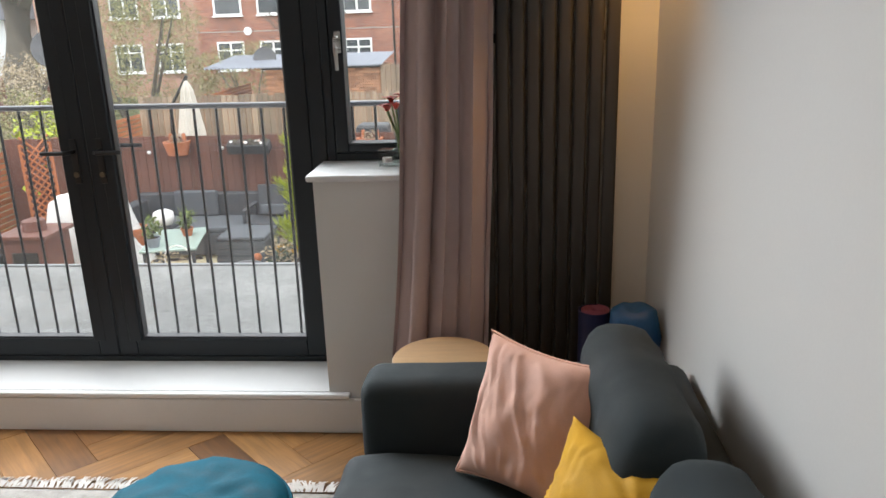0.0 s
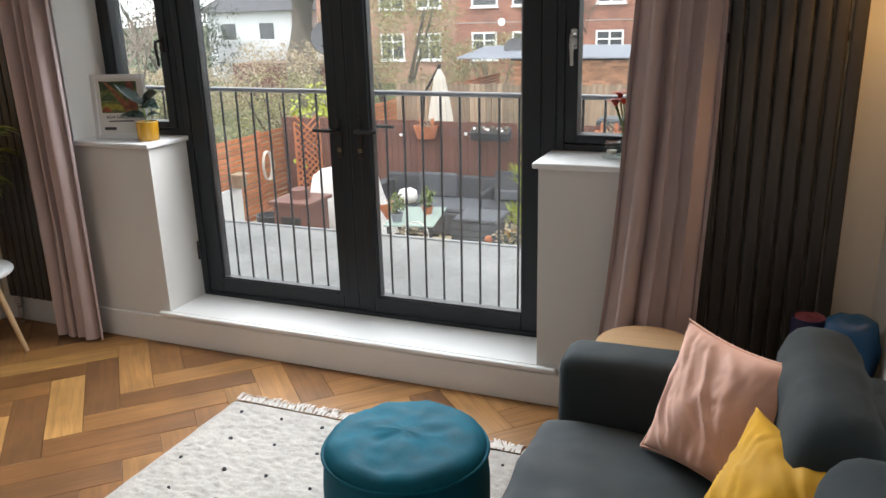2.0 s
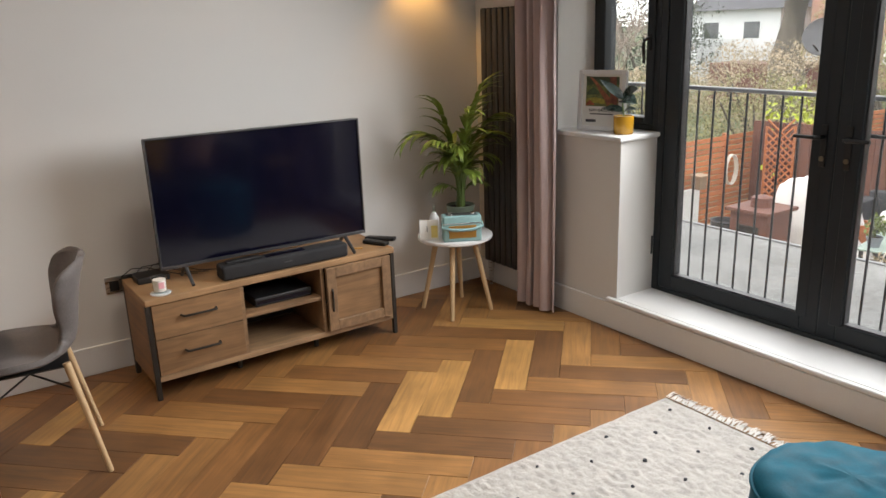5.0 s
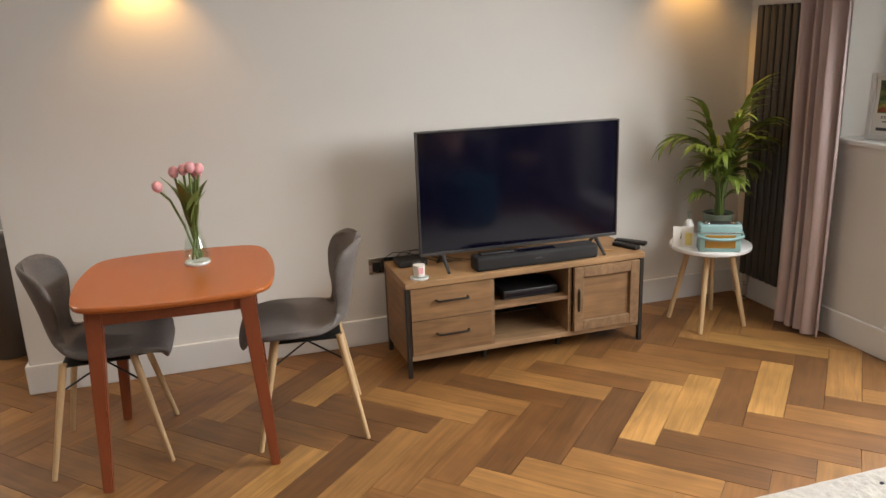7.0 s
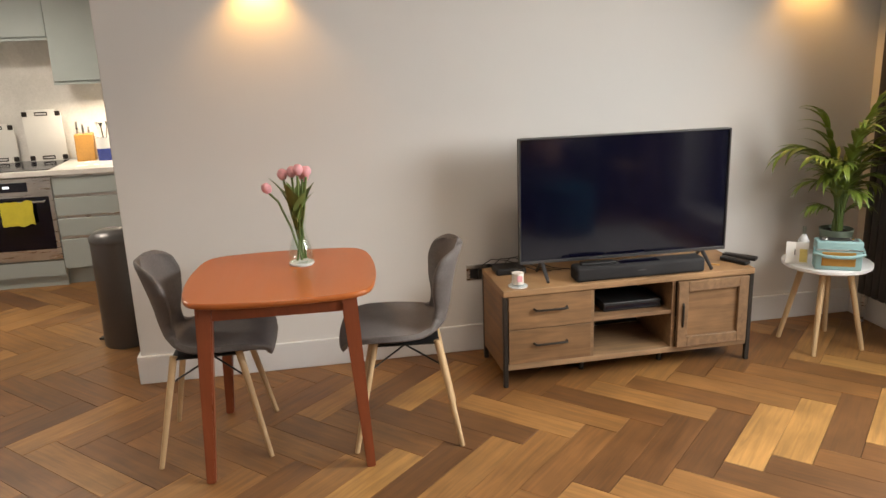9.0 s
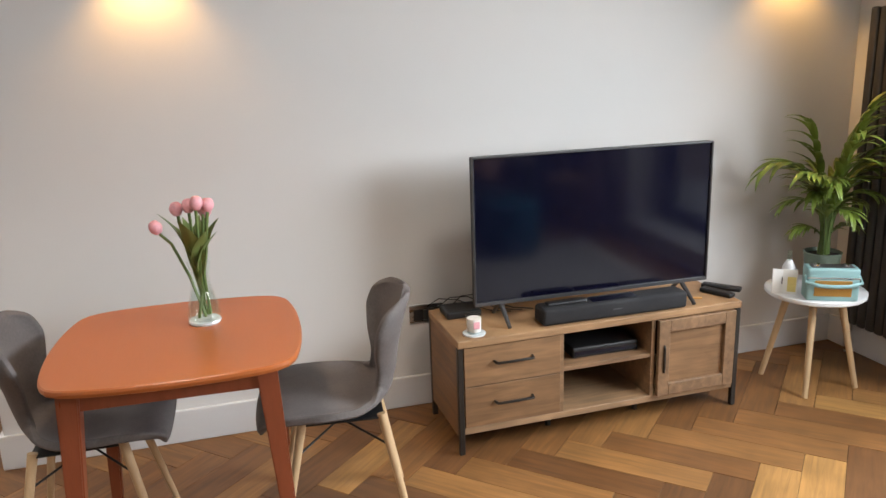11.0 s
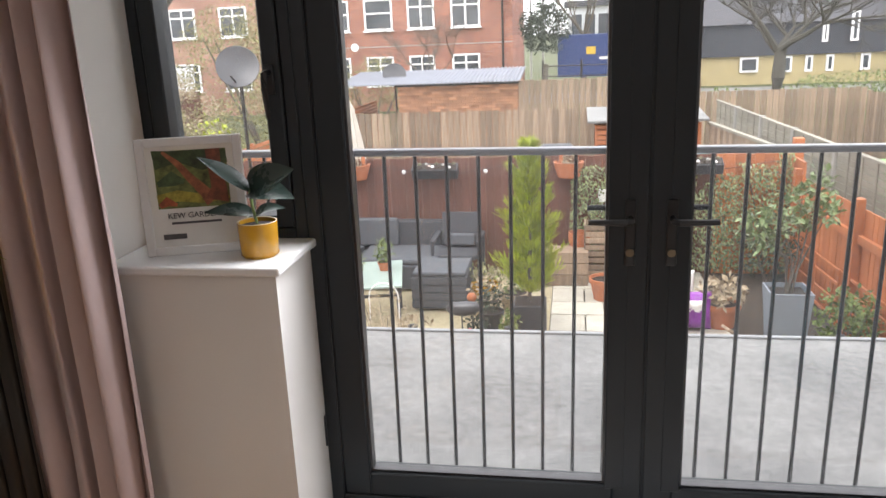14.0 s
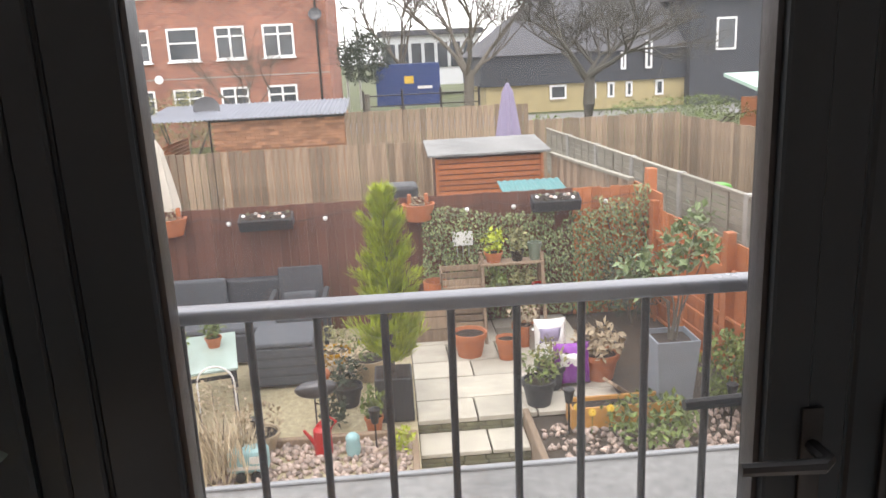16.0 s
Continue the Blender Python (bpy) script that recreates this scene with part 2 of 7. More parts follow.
CREAMR = mat("pale_biscuit_rim", (0.62, 0.50, 0.30), 0.5)
PAPER = mat("white_paper", (0.75, 0.74, 0.70), 0.8, var=0.02)
INK = mat("dark_ink", (0.03, 0.03, 0.035), 0.7)
TULIP = mat("pink_tulip_petal", (0.78, 0.38, 0.42), 0.5, var=0.15, scale=25, bump=0.05)
REDFL = mat("red_lily_petal", (0.60, 0.07, 0.045), 0.5, var=0.15, scale=25, bump=0.05)
WAX = mat("candle_wax", (0.80, 0.74, 0.70), 0.5, var=0.03)
NAVY = mat("navy_foam", (0.010, 0.012, 0.055), 0.6, var=0.1)
MAGE = mat("pink_foam", (0.30, 0.08, 0.12), 0.7)
BLUEB = mat("blue_nylon", (0.006, 0.07, 0.19), 0.5, var=0.15, scale=9)
BIRCH = mat("pale_wood_top", (0.52, 0.35, 0.20), 0.45, var=0.08, stretch=(1, 8, 1))
UNIT = mat("grey_green_unit_lacquer", (0.39, 0.44, 0.43), 0.4, var=0.02, bump=0.02)
STONEW = mat("white_worktop", (0.72, 0.71, 0.68), 0.25, var=0.03)
MARBLE = mat("marble_splashback", (0.72, 0.70, 0.66), 0.25, var=0.10, scale=3)
BINM = mat("grey_metal_bin", (0.13, 0.125, 0.125), 0.38, 0.75, var=0.05)
CLOTHY = mat("yellow_cloth", (0.68, 0.60, 0.06), 0.9, var=0.08)
CLOTHN = mat("navy_striped_cloth", (0.03, 0.035, 0.06), 0.9)
BAMBOO = mat("bamboo_block", (0.55, 0.28, 0.07), 0.5)
BLUEG = mat("blue_glaze", (0.03, 0.05, 0.24), 0.25)

PALEG = mat("pressed_glass", (0.62, 0.66, 0.68), 0.15, var=0.05, bump=0)

# ---- mesh helpers ----


def part(name, bm, material, parent=None, label="", smooth=False):
    """Links a bmesh as one mesh object under a thing or a part."""
    me = bpy.data.meshes.new(name)
    bmesh.ops.recalc_face_normals(bm, faces=bm.faces)
    bm.to_mesh(me)
    bm.free()
    if smooth:
        me.polygons.foreach_set("use_smooth", [True] * len(me.polygons))
        me.set_sharp_from_angle(angle=radians(smooth if smooth is not True else 40))
    if material:
        me.materials.append(material)
    ob = new(name, me)
    if parent:
        ob.parent = parent
    if label:
        ob["label"] = label
    return ob


def raw(name, verts, faces, material, parent=None, smooth=False):
    """A mesh from computed corners."""
    me = bpy.data.meshes.new(name)
    me.from_pydata([tuple(v) for v in verts], [], [tuple(f) for f in faces])
    me.update()
    if smooth:
        me.polygons.foreach_set("use_smooth", [True] * len(me.polygons))
    me.materials.append(material)
    ob = new(name, me)
    if parent:
        ob.parent = parent
    return ob


def thing(name, m, label, category, group="", kind=""):
    ob = new(name)
    ob.empty_display_size = 0.1
    ob.matrix_world = m
    return tagged(ob, label, category, group, kind)


def box(x0, x1, y0, y1, z0, z1, bev=0.0, seg=1, bm=None):
    """A box between two corners, its edges rounded; adds to bm if given."""
    tmp = bmesh.new()
    bmesh.ops.create_cube(tmp, size=1.0)
    for v in tmp.verts:
        v.co = ((x0 + x1) / 2 + v.co.x * (x1 - x0), (y0 + y1) / 2 + v.co.y * (y1 - y0), (z0 + z1) / 2 + v.co.z * (z1 - z0))
    if bev:
        bmesh.ops.bevel(tmp, geom=tmp.edges[:], offset=bev, segments=seg, profile=0.5, affect="EDGES")
    return join(bm, tmp)


def join(bm, tmp):
    if bm is None:
        return tmp
    me = bpy.data.meshes.new("tmp")
    tmp.to_mesh(me)
    tmp.free()
    bm.from_mesh(me)
    bpy.data.meshes.remove(me)
    return bm


def lathe(profile, seg=24, bm=None, cx=0, cy=0):
    """A body of revolution from (radius, height) pairs."""
    tmp = bmesh.new()
    rings = []
    for r, z in profile:
        if r < 1e-5:
            rings.append([tmp.verts.new((cx, cy, z))])
        else:
            rings.append([tmp.verts.new((cx + r * math.cos(a * math.tau / seg), cy + r * math.sin(a * math.tau / seg), z)) for a in range(seg)])
    for a, b in zip(rings, rings[1:]):
        for k in range(seg):
            q = (k + 1) % seg
            if len(a) == 1 and len(b) > 1:
                tmp.faces.new((a[0], b[k], b[q]))
            elif len(b) == 1 and len(a) > 1:
                tmp.faces.new((a[k], a[q], b[0]))
            elif len(a) > 1:
                tmp.faces.new((a[k], a[q], b[q], b[k]))
    return join(bm, tmp)


def tube(points, radius, seg=8, bm=None, flat=1.0):
    """A tube along points; radius is one number or one for each point."""
    tmp = bmesh.new()
    pts = [Vector(p) for p in points]
    rad = radius if isinstance(radius, (list, tuple)) else [radius] * len(pts)
    rings = []
    up = Vector((0, 0, 1))
    for k, p in enumerate(pts):
        d = (pts[min(k + 1, len(pts) - 1)] - pts[max(k - 1, 0)]).normalized()
        side = d.cross(up)
        if side.length < 0.05:
            side = d.cross(Vector((1, 0, 0)))
        side.normalize()
        top = side.cross(d).normalized()
        rings.append([tmp.verts.new(p + rad[k] * (math.cos(a * math.tau / seg) * side + flat * math.sin(a * math.tau / seg) * top)) for a in range(seg)])
    for a, b in zip(rings, rings[1:]):
        for k in range(seg):
            tmp.faces.new((a[k], a[(k + 1) % seg], b[(k + 1) % seg], b[k]))
    tmp.faces.new(rings[0][::-1])
    tmp.faces.new(rings[-1])
    return join(bm, tmp)


def shell(bm, d):
    """Gives an open sheet a thickness."""
    bmesh.ops.recalc_face_normals(bm, faces=bm.faces)
    bmesh.ops.solidify(bm, geom=bm.faces[:], thickness=d)
    return bm


def grid(fn, nu, nv):
    """A sheet from fn(u, v), u and v from 0 to 1."""
    bm = bmesh.new()
    vs = [[bm.verts.new(fn(i / nu, j / nv)) for j in range(nv + 1)] for i in range(nu + 1)]
    for i in range(nu):
        for j in range(nv):
            bm.faces.new((vs[i][j], vs[i + 1][j], vs[i + 1][j + 1], vs[i][j + 1]))
    return bm


def pillow(w, h, d, wrinkle=0.012, seed=0, n=44, pinch=0.12):
    """A soft cushion: w by h, d thick, with drawn-in sides, corners and creases."""
    bm = bmesh.new()
    sides = []
    for s in (1, -1):
        vs = []
        for i in range(n + 1):
            row = []
            for j in range(n + 1):
                u, v = 2 * i / n - 1, 2 * j / n - 1
                edge = max(0.0, (1 - u * u) * (1 - v * v)) ** 0.5
                x = u * w / 2 * (1 - pinch * (1 - v * v) * u * u)
                z = v * h / 2 * (1 - pinch * (1 - u * u) * v * v)
                c = noise.noise((u * 2.2 + seed, v * 1.3 - seed, s * 3.0)) + 0.4 * noise.noise((u * 5 + v * 2 + seed, v * 2.0, s * 7.0))
                bend = u * 3.2 + v * 1.1 + 0.9 * noise.noise((u * 1.5, v * 1.5 + seed, s))
                c += 1.3 * max(0.0, 1 - 3.2 * abs(noise.noise((bend, v * 0.55 + seed, s * 5.0)))) * (0.4 + 0.6 * abs(noise.noise((u * 2, v * 2, seed))) * 2)
                c += 0.7 * max(0.0, 1 - 4.0 * abs(noise.noise((bend * 1.8 + 7, v * 1.2 - seed, s * 2.0))))
                y = s * (d / 2 * edge + wrinkle * c * min(1, edge * 2))
                if 0 < i < n and 0 < j < n or s == 1:
                    row.append(bm.verts.new((x, y, z)))
                else:
                    row.append(sides[0][i][j])
            vs.append(row)
        sides.append(vs)
        for i in range(n):
            for j in range(n):
                q = (vs[i][j], vs[i + 1][j], vs[i + 1][j + 1], vs[i][j + 1])
                bm.faces.new(q if s < 0 else q[::-1])
    return bm


def slab(w, d, h, bev, cuts=10, puff=0.0, wrinkle=0.0, seed=0):
    """An upholstered block, rounded, with a swelling top and slight creases; origin at its bottom centre."""
    bm = box(-w / 2, w / 2, -d / 2, d / 2, 0, h, bev, 4)
    bmesh.ops.subdivide_edges(bm, edges=[e for e in bm.edges if e.calc_length() > 0.08], cuts=cuts, use_grid_fill=True)
    for v in bm.verts:
        u, q = 2 * v.co.x / w, 2 * v.co.y / d
        k = max(0, 1 - u ** 4) * max(0, 1 - q ** 4)
        if v.co.z > h * 0.5:
            v.co.z += puff * k
        if wrinkle:
            v.co += v.normal * wrinkle * (noise.noise(v.co * 7 + Vector((seed, 0, 0))) + 0.5 * noise.noise(v.co * 17))
    return bm

# ---- the room ----
XL, XR, YN, YS, ZC = -3.30, 0.985, 2.70, -3.4, 2.45
XO0, XO1, XW0, XW1 = -2.11, -0.20, -2.575, 0.235     # door opening; outer reveals of the side windows
ZD, ZS, ZH = 0.172, 1.025, 2.2                         # door step, window sills, head of the glazing
YF = 2.97                                              # inner face of the frames


def structure(name, bm, material, label, smooth=False):
    return tagged(part(name, bm, material, None, "", smooth), label, "", "", "structure")


bm = box(XL - 0.12, XW0, YN, 3.10, -0.02, ZC)
box(XW1, XR + 0.15, YN, 3.10, -0.02, ZC, bm=bm)
box(XW0, XO0, YN, 3.10, -0.02, ZS - 0.024, bm=bm)
box(XO1, XW1, YN, 3.10, -0.02, ZS - 0.024, bm=bm)
box(XO0, XO1, YN, 3.10, -0.02, ZD - 0.02, bm=bm)
box(XW0, XW1, YN, 3.10, ZH, ZC, bm=bm)
structure("wall_north", bm, WALL, "off-white plastered wall round the glazed doors")
structure("wall_west", box(XL - 0.12, XL, -1.235, YN, -0.02, ZC, 0.004, 2), WALL, "off-white plastered wall behind the television")
structure("wall_east", box(XR, XR + 0.15, YS, YN, -0.02, ZC), WALL, "off-white plastered wall behind the sofa")
structure("wall_south", box(-6.0, XR + 0.15, YS - 0.15, YS, -0.02, ZC), WALL, "off-white plastered wall closing the room")
structure("wall_kitchen_back", box(-6.0, -5.85, YS, -0.75, -0.02, ZC), WALL, "off-white plastered kitchen wall")
structure("wall_kitchen_side", box(-5.85, XL - 0.12, -0.9, -0.75, -0.02, ZC), WALL, "off-white plastered kitchen side wall")
structure("ceiling", box(-6.0, XR + 0.15, YS - 0.15, 3.10, ZC, ZC + 0.15), CEIL, "white painted ceiling")

bm = box(XO0, XO1, YN, YF + 0.01, ZD - 0.02, ZD)
box(XO0 - 0.055, XO1 + 0.085, 2.672, YN, ZD - 0.022, ZD, 0.006, 2, bm)
structure("door_step", bm, WHITE, "white gloss painted step board below the doors")
for n, a, b in (("window_sill_1", XW0, XO0 + 0.02), ("window_sill_2", XO1 - 0.02, XW1)):
    structure(n, box(a, b, 2.676, YF + 0.01, ZS - 0.024, ZS, 0.006, 2), WHITE, "white gloss painted window board")


def skirting(name, x0, x1, y0, y1, h=0.145):
    structure(name, box(x0, x1, y0, y1, 0.0, h, 0.005, 2), WHITE, "white painted skirting board")


skirting("baseboard_west", XL, XL + 0.018, -1.243, YN - 0.02)
skirting("baseboard_north", XL, XR, YN - 0.018, YN)
skirting("baseboard_east", XR - 0.018, XR, YS, YN - 0.02)
skirting("baseboard_wall_end", XL - 0.12, XL + 0.018, -1.253, -1.235)

# ---- glazing ----


def ring(x0, x1, z0, z1, w, y0, y1, wb=None, bev=0.004):
    """A rectangular frame in the plane of the wall."""
    wb = w if wb is None else wb
    bm = box(x0, x0 + w, y0, y1, z0, z1, bev, 1)
    box(x1 - w, x1, y0, y1, z0, z1, bev, 1, bm)
    box(x0 + w, x1 - w, y0, y1, z0, z0 + wb, bev, 1, bm)
    box(x0 + w, x1 - w, y0, y1, z1 - w, z1, bev, 1, bm)
    return bm


def pane(x0, x1, z0, z1, parent):
    p = part("pane", box(x0, x1, 3.0, 3.006, z0, z1), GLASS, parent, "clear double glazing")
    p.visible_shadow = False
    return p


def lever(parent, x, y, z, way, side, name="handle"):
    """A door lever on a slim back plate; way -1 or 1 along x, side -1 inside, 1 outside."""
    bm = box(x - 0.014, x + 0.014, min(y, y + side * 0.008), max(y, y + side * 0.008), z - 0.13, z + 0.05, 0.003, 2)
    tube([(x, y + side * 0.005, z), (x, y + side * 0.045, z), (x + way * 0.012, y + side * 0.055, z), (x + way * 0.11, y + side * 0.05, z)],
         [0.009, 0.009, 0.0095, 0.008], 8, bm)
    h = part(name, bm, BLACK, parent, "black lever handle", 35)
    part("lock", lathe([(0, 0.0), (0.011, 0.0), (0.011, 0.006), (0, 0.006)], 12), LOCKM, parent, "dull brass lock cylinder").matrix_local = \
        pose(x, y + side * 0.008, z - 0.093, 90 if side < 0 else -90)
    return h


doors = thing("door_1", pose(0, 0, 0), "dark grey aluminium glazed double doors, shut", "door", "", "structure")
bm = box(XO0, -2.07, YF - 0.005, 3.06, ZD, ZH, 0.003)
box(-0.26, XO1, YF - 0.005, 3.06, ZD, ZH, 0.003, 1, bm)
box(-2.07, -0.26, YF - 0.005, 3.06, ZH - 0.045, ZH, 0.003, 1, bm)
box(-2.07, -0.26, YF - 0.005, 3.06, ZD, ZD + 0.022, 0.003, 1, bm)
part("frame", bm, ANTH, doors)
for a, b, hx, way in ((-2.066, -1.171, -1.219, -1), (-1.167, -0.264, -1.112, 1)):
    leaf = part("leaf", ring(a, b, ZD + 0.024, ZH - 0.047, 0.082, YF, 3.045, 0.075), ANTH, doors)
    # the meeting stile is wider than the hinge stile
    mx = (b - 0.104, b - 0.05) if way < 0 else (a + 0.05, a + 0.104)
    part("meeting_stile", box(mx[0], mx[1], YF - 0.002, 3.04, ZD + 0.09, ZH - 0.11, 0.003), ANTH, leaf)
    part("seal", ring(a + (0.08 if way < 0 else 0.102), b - (0.102 if way < 0 else 0.08), ZD + 0.097, ZH - 0.127, 0.009, 2.985, 3.02, 0.009, 0), TVGREY, leaf, "grey glazing bead")
    pane(a + 0.06, b - 0.06, ZD + 0.095, ZH - 0.11, leaf)
    lever(leaf, hx, YF, 1.08, way, -1)
    lever(leaf, hx, 3.045, 1.08, way, 1, "outer_handle")
bm = box(-2.09, -2.045, 2.974, 3.04, ZD + 0.02, ZH - 0.04)
box(-0.285, -0.24, 2.974, 3.04, ZD + 0.02, ZH - 0.04, bm=bm)
box(-1.195, -1.143, 2.974, 3.042, ZD + 0.03, ZH - 0.05, bm=bm)
box(-2.07, -0.26, 2.974, 3.04, ZD + 0.01, ZD + 0.06, bm=bm)
part("rebate_stop", bm, ANTH, doors)
for z in (0.42, 1.85):
    part("hinge", tube([(XO0 - 0.004, YF - 0.012, z - 0.05), (XO0 - 0.004, YF - 0.012, z + 0.05)], 0.009, 10), ANTH, doors)

for n, a, b, hx, met in (("window_1", XW0, XO0, -2.175, ANTH), ("window_2", XO1, XW1, -0.13, STEEL)):
    win = thing(n, pose(0, 0, 0), "dark grey aluminium casement window, shut", "window", "", "structure")
    part("window_frame", ring(a, b, ZS - 0.01, ZH, 0.035, YF - 0.005, 3.06, 0.04), ANTH, win)
    sash = part("sash", ring(a + 0.037, b - 0.037, ZS + 0.032, ZH - 0.037, 0.05, YF - 0.012, 3.045, 0.035), ANTH, win)
    part("rebate_stop", ring(a + 0.02, b - 0.02, ZS + 0.01, ZH - 0.02, 0.04, 2.972, 3.04, 0.04, 0), ANTH, win)
    pane(a + 0.08, b - 0.08, ZS + 0.06, ZH - 0.08, sash)
    bm = box(hx - 0.012, hx + 0.012, YF - 0.022, YF - 0.01, 1.43, 1.51, 0.003, 1)
    tube([(hx, YF - 0.02, 1.49), (hx, YF - 0.055, 1.485), (hx, YF - 0.06, 1.45), (hx, YF - 0.05, 1.37)], [0.009, 0.009, 0.009, 0.007], 8, bm)
    part("handle", bm, BLACK if met is ANTH else STEEL, sash, "black window handle" if met is ANTH else "steel window handle", 35)

# ---- soft furnishings at the wall ----


def curtain(x0, x1, zb, folds, seed, label, y=2.585, flare=0.0):
    """A full-length curtain hanging in deep folds from a pole above."""
    ob = thing("curtain", pose((x0 + x1) / 2, y, zb), label, "curtain", "curtains at the window")
    w = x1 - x0

    def fn(u, v):
        z = v * (2.28 - zb)
        low = 1 - v
        spread = 1 + flare * low ** 2
        a = u * folds * math.tau
        amp = 0.029 + 0.012 * noise.noise((u * 4 + seed, v * 1.2, 0))
        x = (u - 0.5) * w * spread - flare * 0.24 * low ** 2 + 0.014 * math.sin(2 * a + seed) * low + 0.012 * noise.noise((u * 3, v * 2.5, seed))
        yy = amp * math.sin(a + 1.1 * noise.noise((v * 1.1, u * 3, seed + 5))) + 0.012 * math.sin(1.7 * a + seed) + 0.010 * noise.noise((u * 7, v * 2, seed))
        return (x, yy, z)
    bm = grid(fn, int(folds * 22), 34)
    part("cloth", bm, CURT, ob, "", 80)
    return ob


curtain(-2.79, -2.475, 0.015, 4.6, 2.0, "mauve full-length curtain hanging in folds beside the tall radiator")
curtain(0.175, 0.455, 0.06, 3.4, 7.0, "mauve full-length curtain hanging behind the sofa", 2.57, 0.4)
for n, a, b in (("curtain_pole", -3.1, -2.3), ("curtain_pole", 0.0, 0.8)):
    tagged(part(n, tube([(a, 2.585, 2.29), (b, 2.585, 2.29)], 0.012, 10), DARKM), "dark metal curtain pole on the wall", "curtain pole")


def radiator(x0, x1, label):
    """A tall column radiator: flat oval tubes between two headers."""
    ob = thing("radiator", pose(x0, YN, 0.16), label, "radiator", "tall radiators")
    n = max(2, round((x1 - x0) / 0.053))
    step = (x1 - x0) / n
    for k in range(n):
        c = (k + 0.5) * step
        bm = box(c - step * 0.43, c + step * 0.43, -0.075, -0.05, 0.0, 1.52, 0.011, 3)
        part("column", bm, RADI, ob, "", 40)
    for z in (0.04, 1.48):
        part("header", box(0.01, x1 - x0 - 0.01, -0.052, -0.03, z, z + 0.035, 0.005, 2), RADI, ob)
    for x in (0.06, x1 - x0 - 0.06):
        for z in (0.2, 1.3):
            part("bracket", box(x - 0.012, x + 0.012, -0.035, 0.0, z, z + 0.03), RADI, ob)
    part("valve", lathe([(0, -0.1), (0.014, -0.1), (0.014, -0.02), (0.02, -0.02), (0.02, 0.03), (0, 0.03)], 12), STEEL, ob, "steel radiator valve").matrix_local = pose(0.04, -0.05, -0.03)
    part("pipe", tube([(0.04, -0.05, -0.16), (0.04, -0.05, -0.05)], 0.008, 8), STEEL, ob)
    return ob


radiator(-3.167, -2.74, "tall dark brown-grey column radiator on the wall")
radiator(0.40, 0.857, "tall dark brown-grey column radiator behind the sofa")

# ---- sofa and cushions ----
sofa = thing("sofa", pose(0.52, 1.2, 0), "charcoal green fabric two-seat sofa with loose back cushions", "sofa")
# x runs from the seat's front edge to the wall, y from the near arm to the far arm
part("base", slab(0.84, 1.46, 0.16, 0.02, 6), SOFA, sofa, "", 60).matrix_local = pose(0.0, 0.07, 0.12)
for y in (0.76, -0.62):
    part("arm", slab(0.885, 0.175, 0.5, 0.05, 8, 0.008, 0.003, y), SOFA, sofa, "", 60).matrix_local = pose(0.005, y, 0.12)
part("back", slab(0.15, 1.55, 0.50, 0.045, 10, 0.004, 0.003, 4), SOFA, sofa, "", 60).matrix_local = pose(0.378, 0.07, 0.12)
for k, y in enumerate((0.372, -0.232)):
    part("seat_cushion", slab(0.80, 0.60, 0.165, 0.05, 16, 0.024, 0.010, k * 5), SOFA, sofa, "", 60).matrix_local = pose(-0.08, y, 0.265)
    bc = slab(0.185, 0.605, 0.42, 0.08, 14, 0.02, 0.012, 3 + k * 4)
    part("back_cushion", bc, SOFA, sofa, "", 80).matrix_local = pose(0.185 + 0.055 * k, y, 0.40, 0, 9, 0)
for x in (-0.36, 0.38):
    for y in (-0.60, 0.74):
        part("leg", lathe([(0, 0), (0.016, 0), (0.022, 0.12), (0, 0.12)], 12), BLACK, sofa).matrix_local = pose(x, y, 0)


def piped(bm_w, bm_h):
    """Piping round a cushion's edge."""
    pts = []
    for k in range(41):
        a = k / 40 * 4
        s, f = int(a) % 4, a - int(a)
        c = [(-1, -1), (1, -1), (1, 1), (-1, 1), (-1, -1)]
        u = c[s][0] + (c[s + 1][0] - c[s][0]) * f
        v = c[s][1] + (c[s + 1][1] - c[s][1]) * f
        pts.append((u * bm_w / 2 * (1 - 0.12 * (1 - v * v)), 0, v * bm_h / 2 * (1 - 0.12 * (1 - u * u))))
    return tube(pts, 0.005, 6)




def leaning(x, y, z, across, upward):
    """The pose of a cushion whose sides run across and upward."""
    ax = Vector(across).normalized()
    up = (Vector(upward) - Vector(upward).dot(ax) * ax).normalized()
    m = Matrix((ax, up.cross(ax), up)).transposed().to_4x4()
    return Matrix.Translation((x, y, z)) @ m


pk = thing("cushion", leaning(0.545, 1.685, 0.622, (0.80, -0.58, -0.02), (0.24, 0.33, 0.91)), "pale pink linen scatter cushion leaning on the sofa's arm", "cushion")
part("cover", pillow(0.36, 0.36, 0.15, 0.008, 11), PINK, pk, "", 80)
part("piping", piped(0.36, 0.36), PINK, pk, "stitched pink edge", 60)
ye = thing("cushion", leaning(0.672, 1.285, 0.595, (0.25, -0.31, 0.02), (0.17, 0.05, 0.30)), "mustard yellow cotton scatter cushion on the sofa", "cushion")
part("cover", pillow(0.385, 0.37, 0.16, 0.009, 23), YELLOW, ye, "", 80)

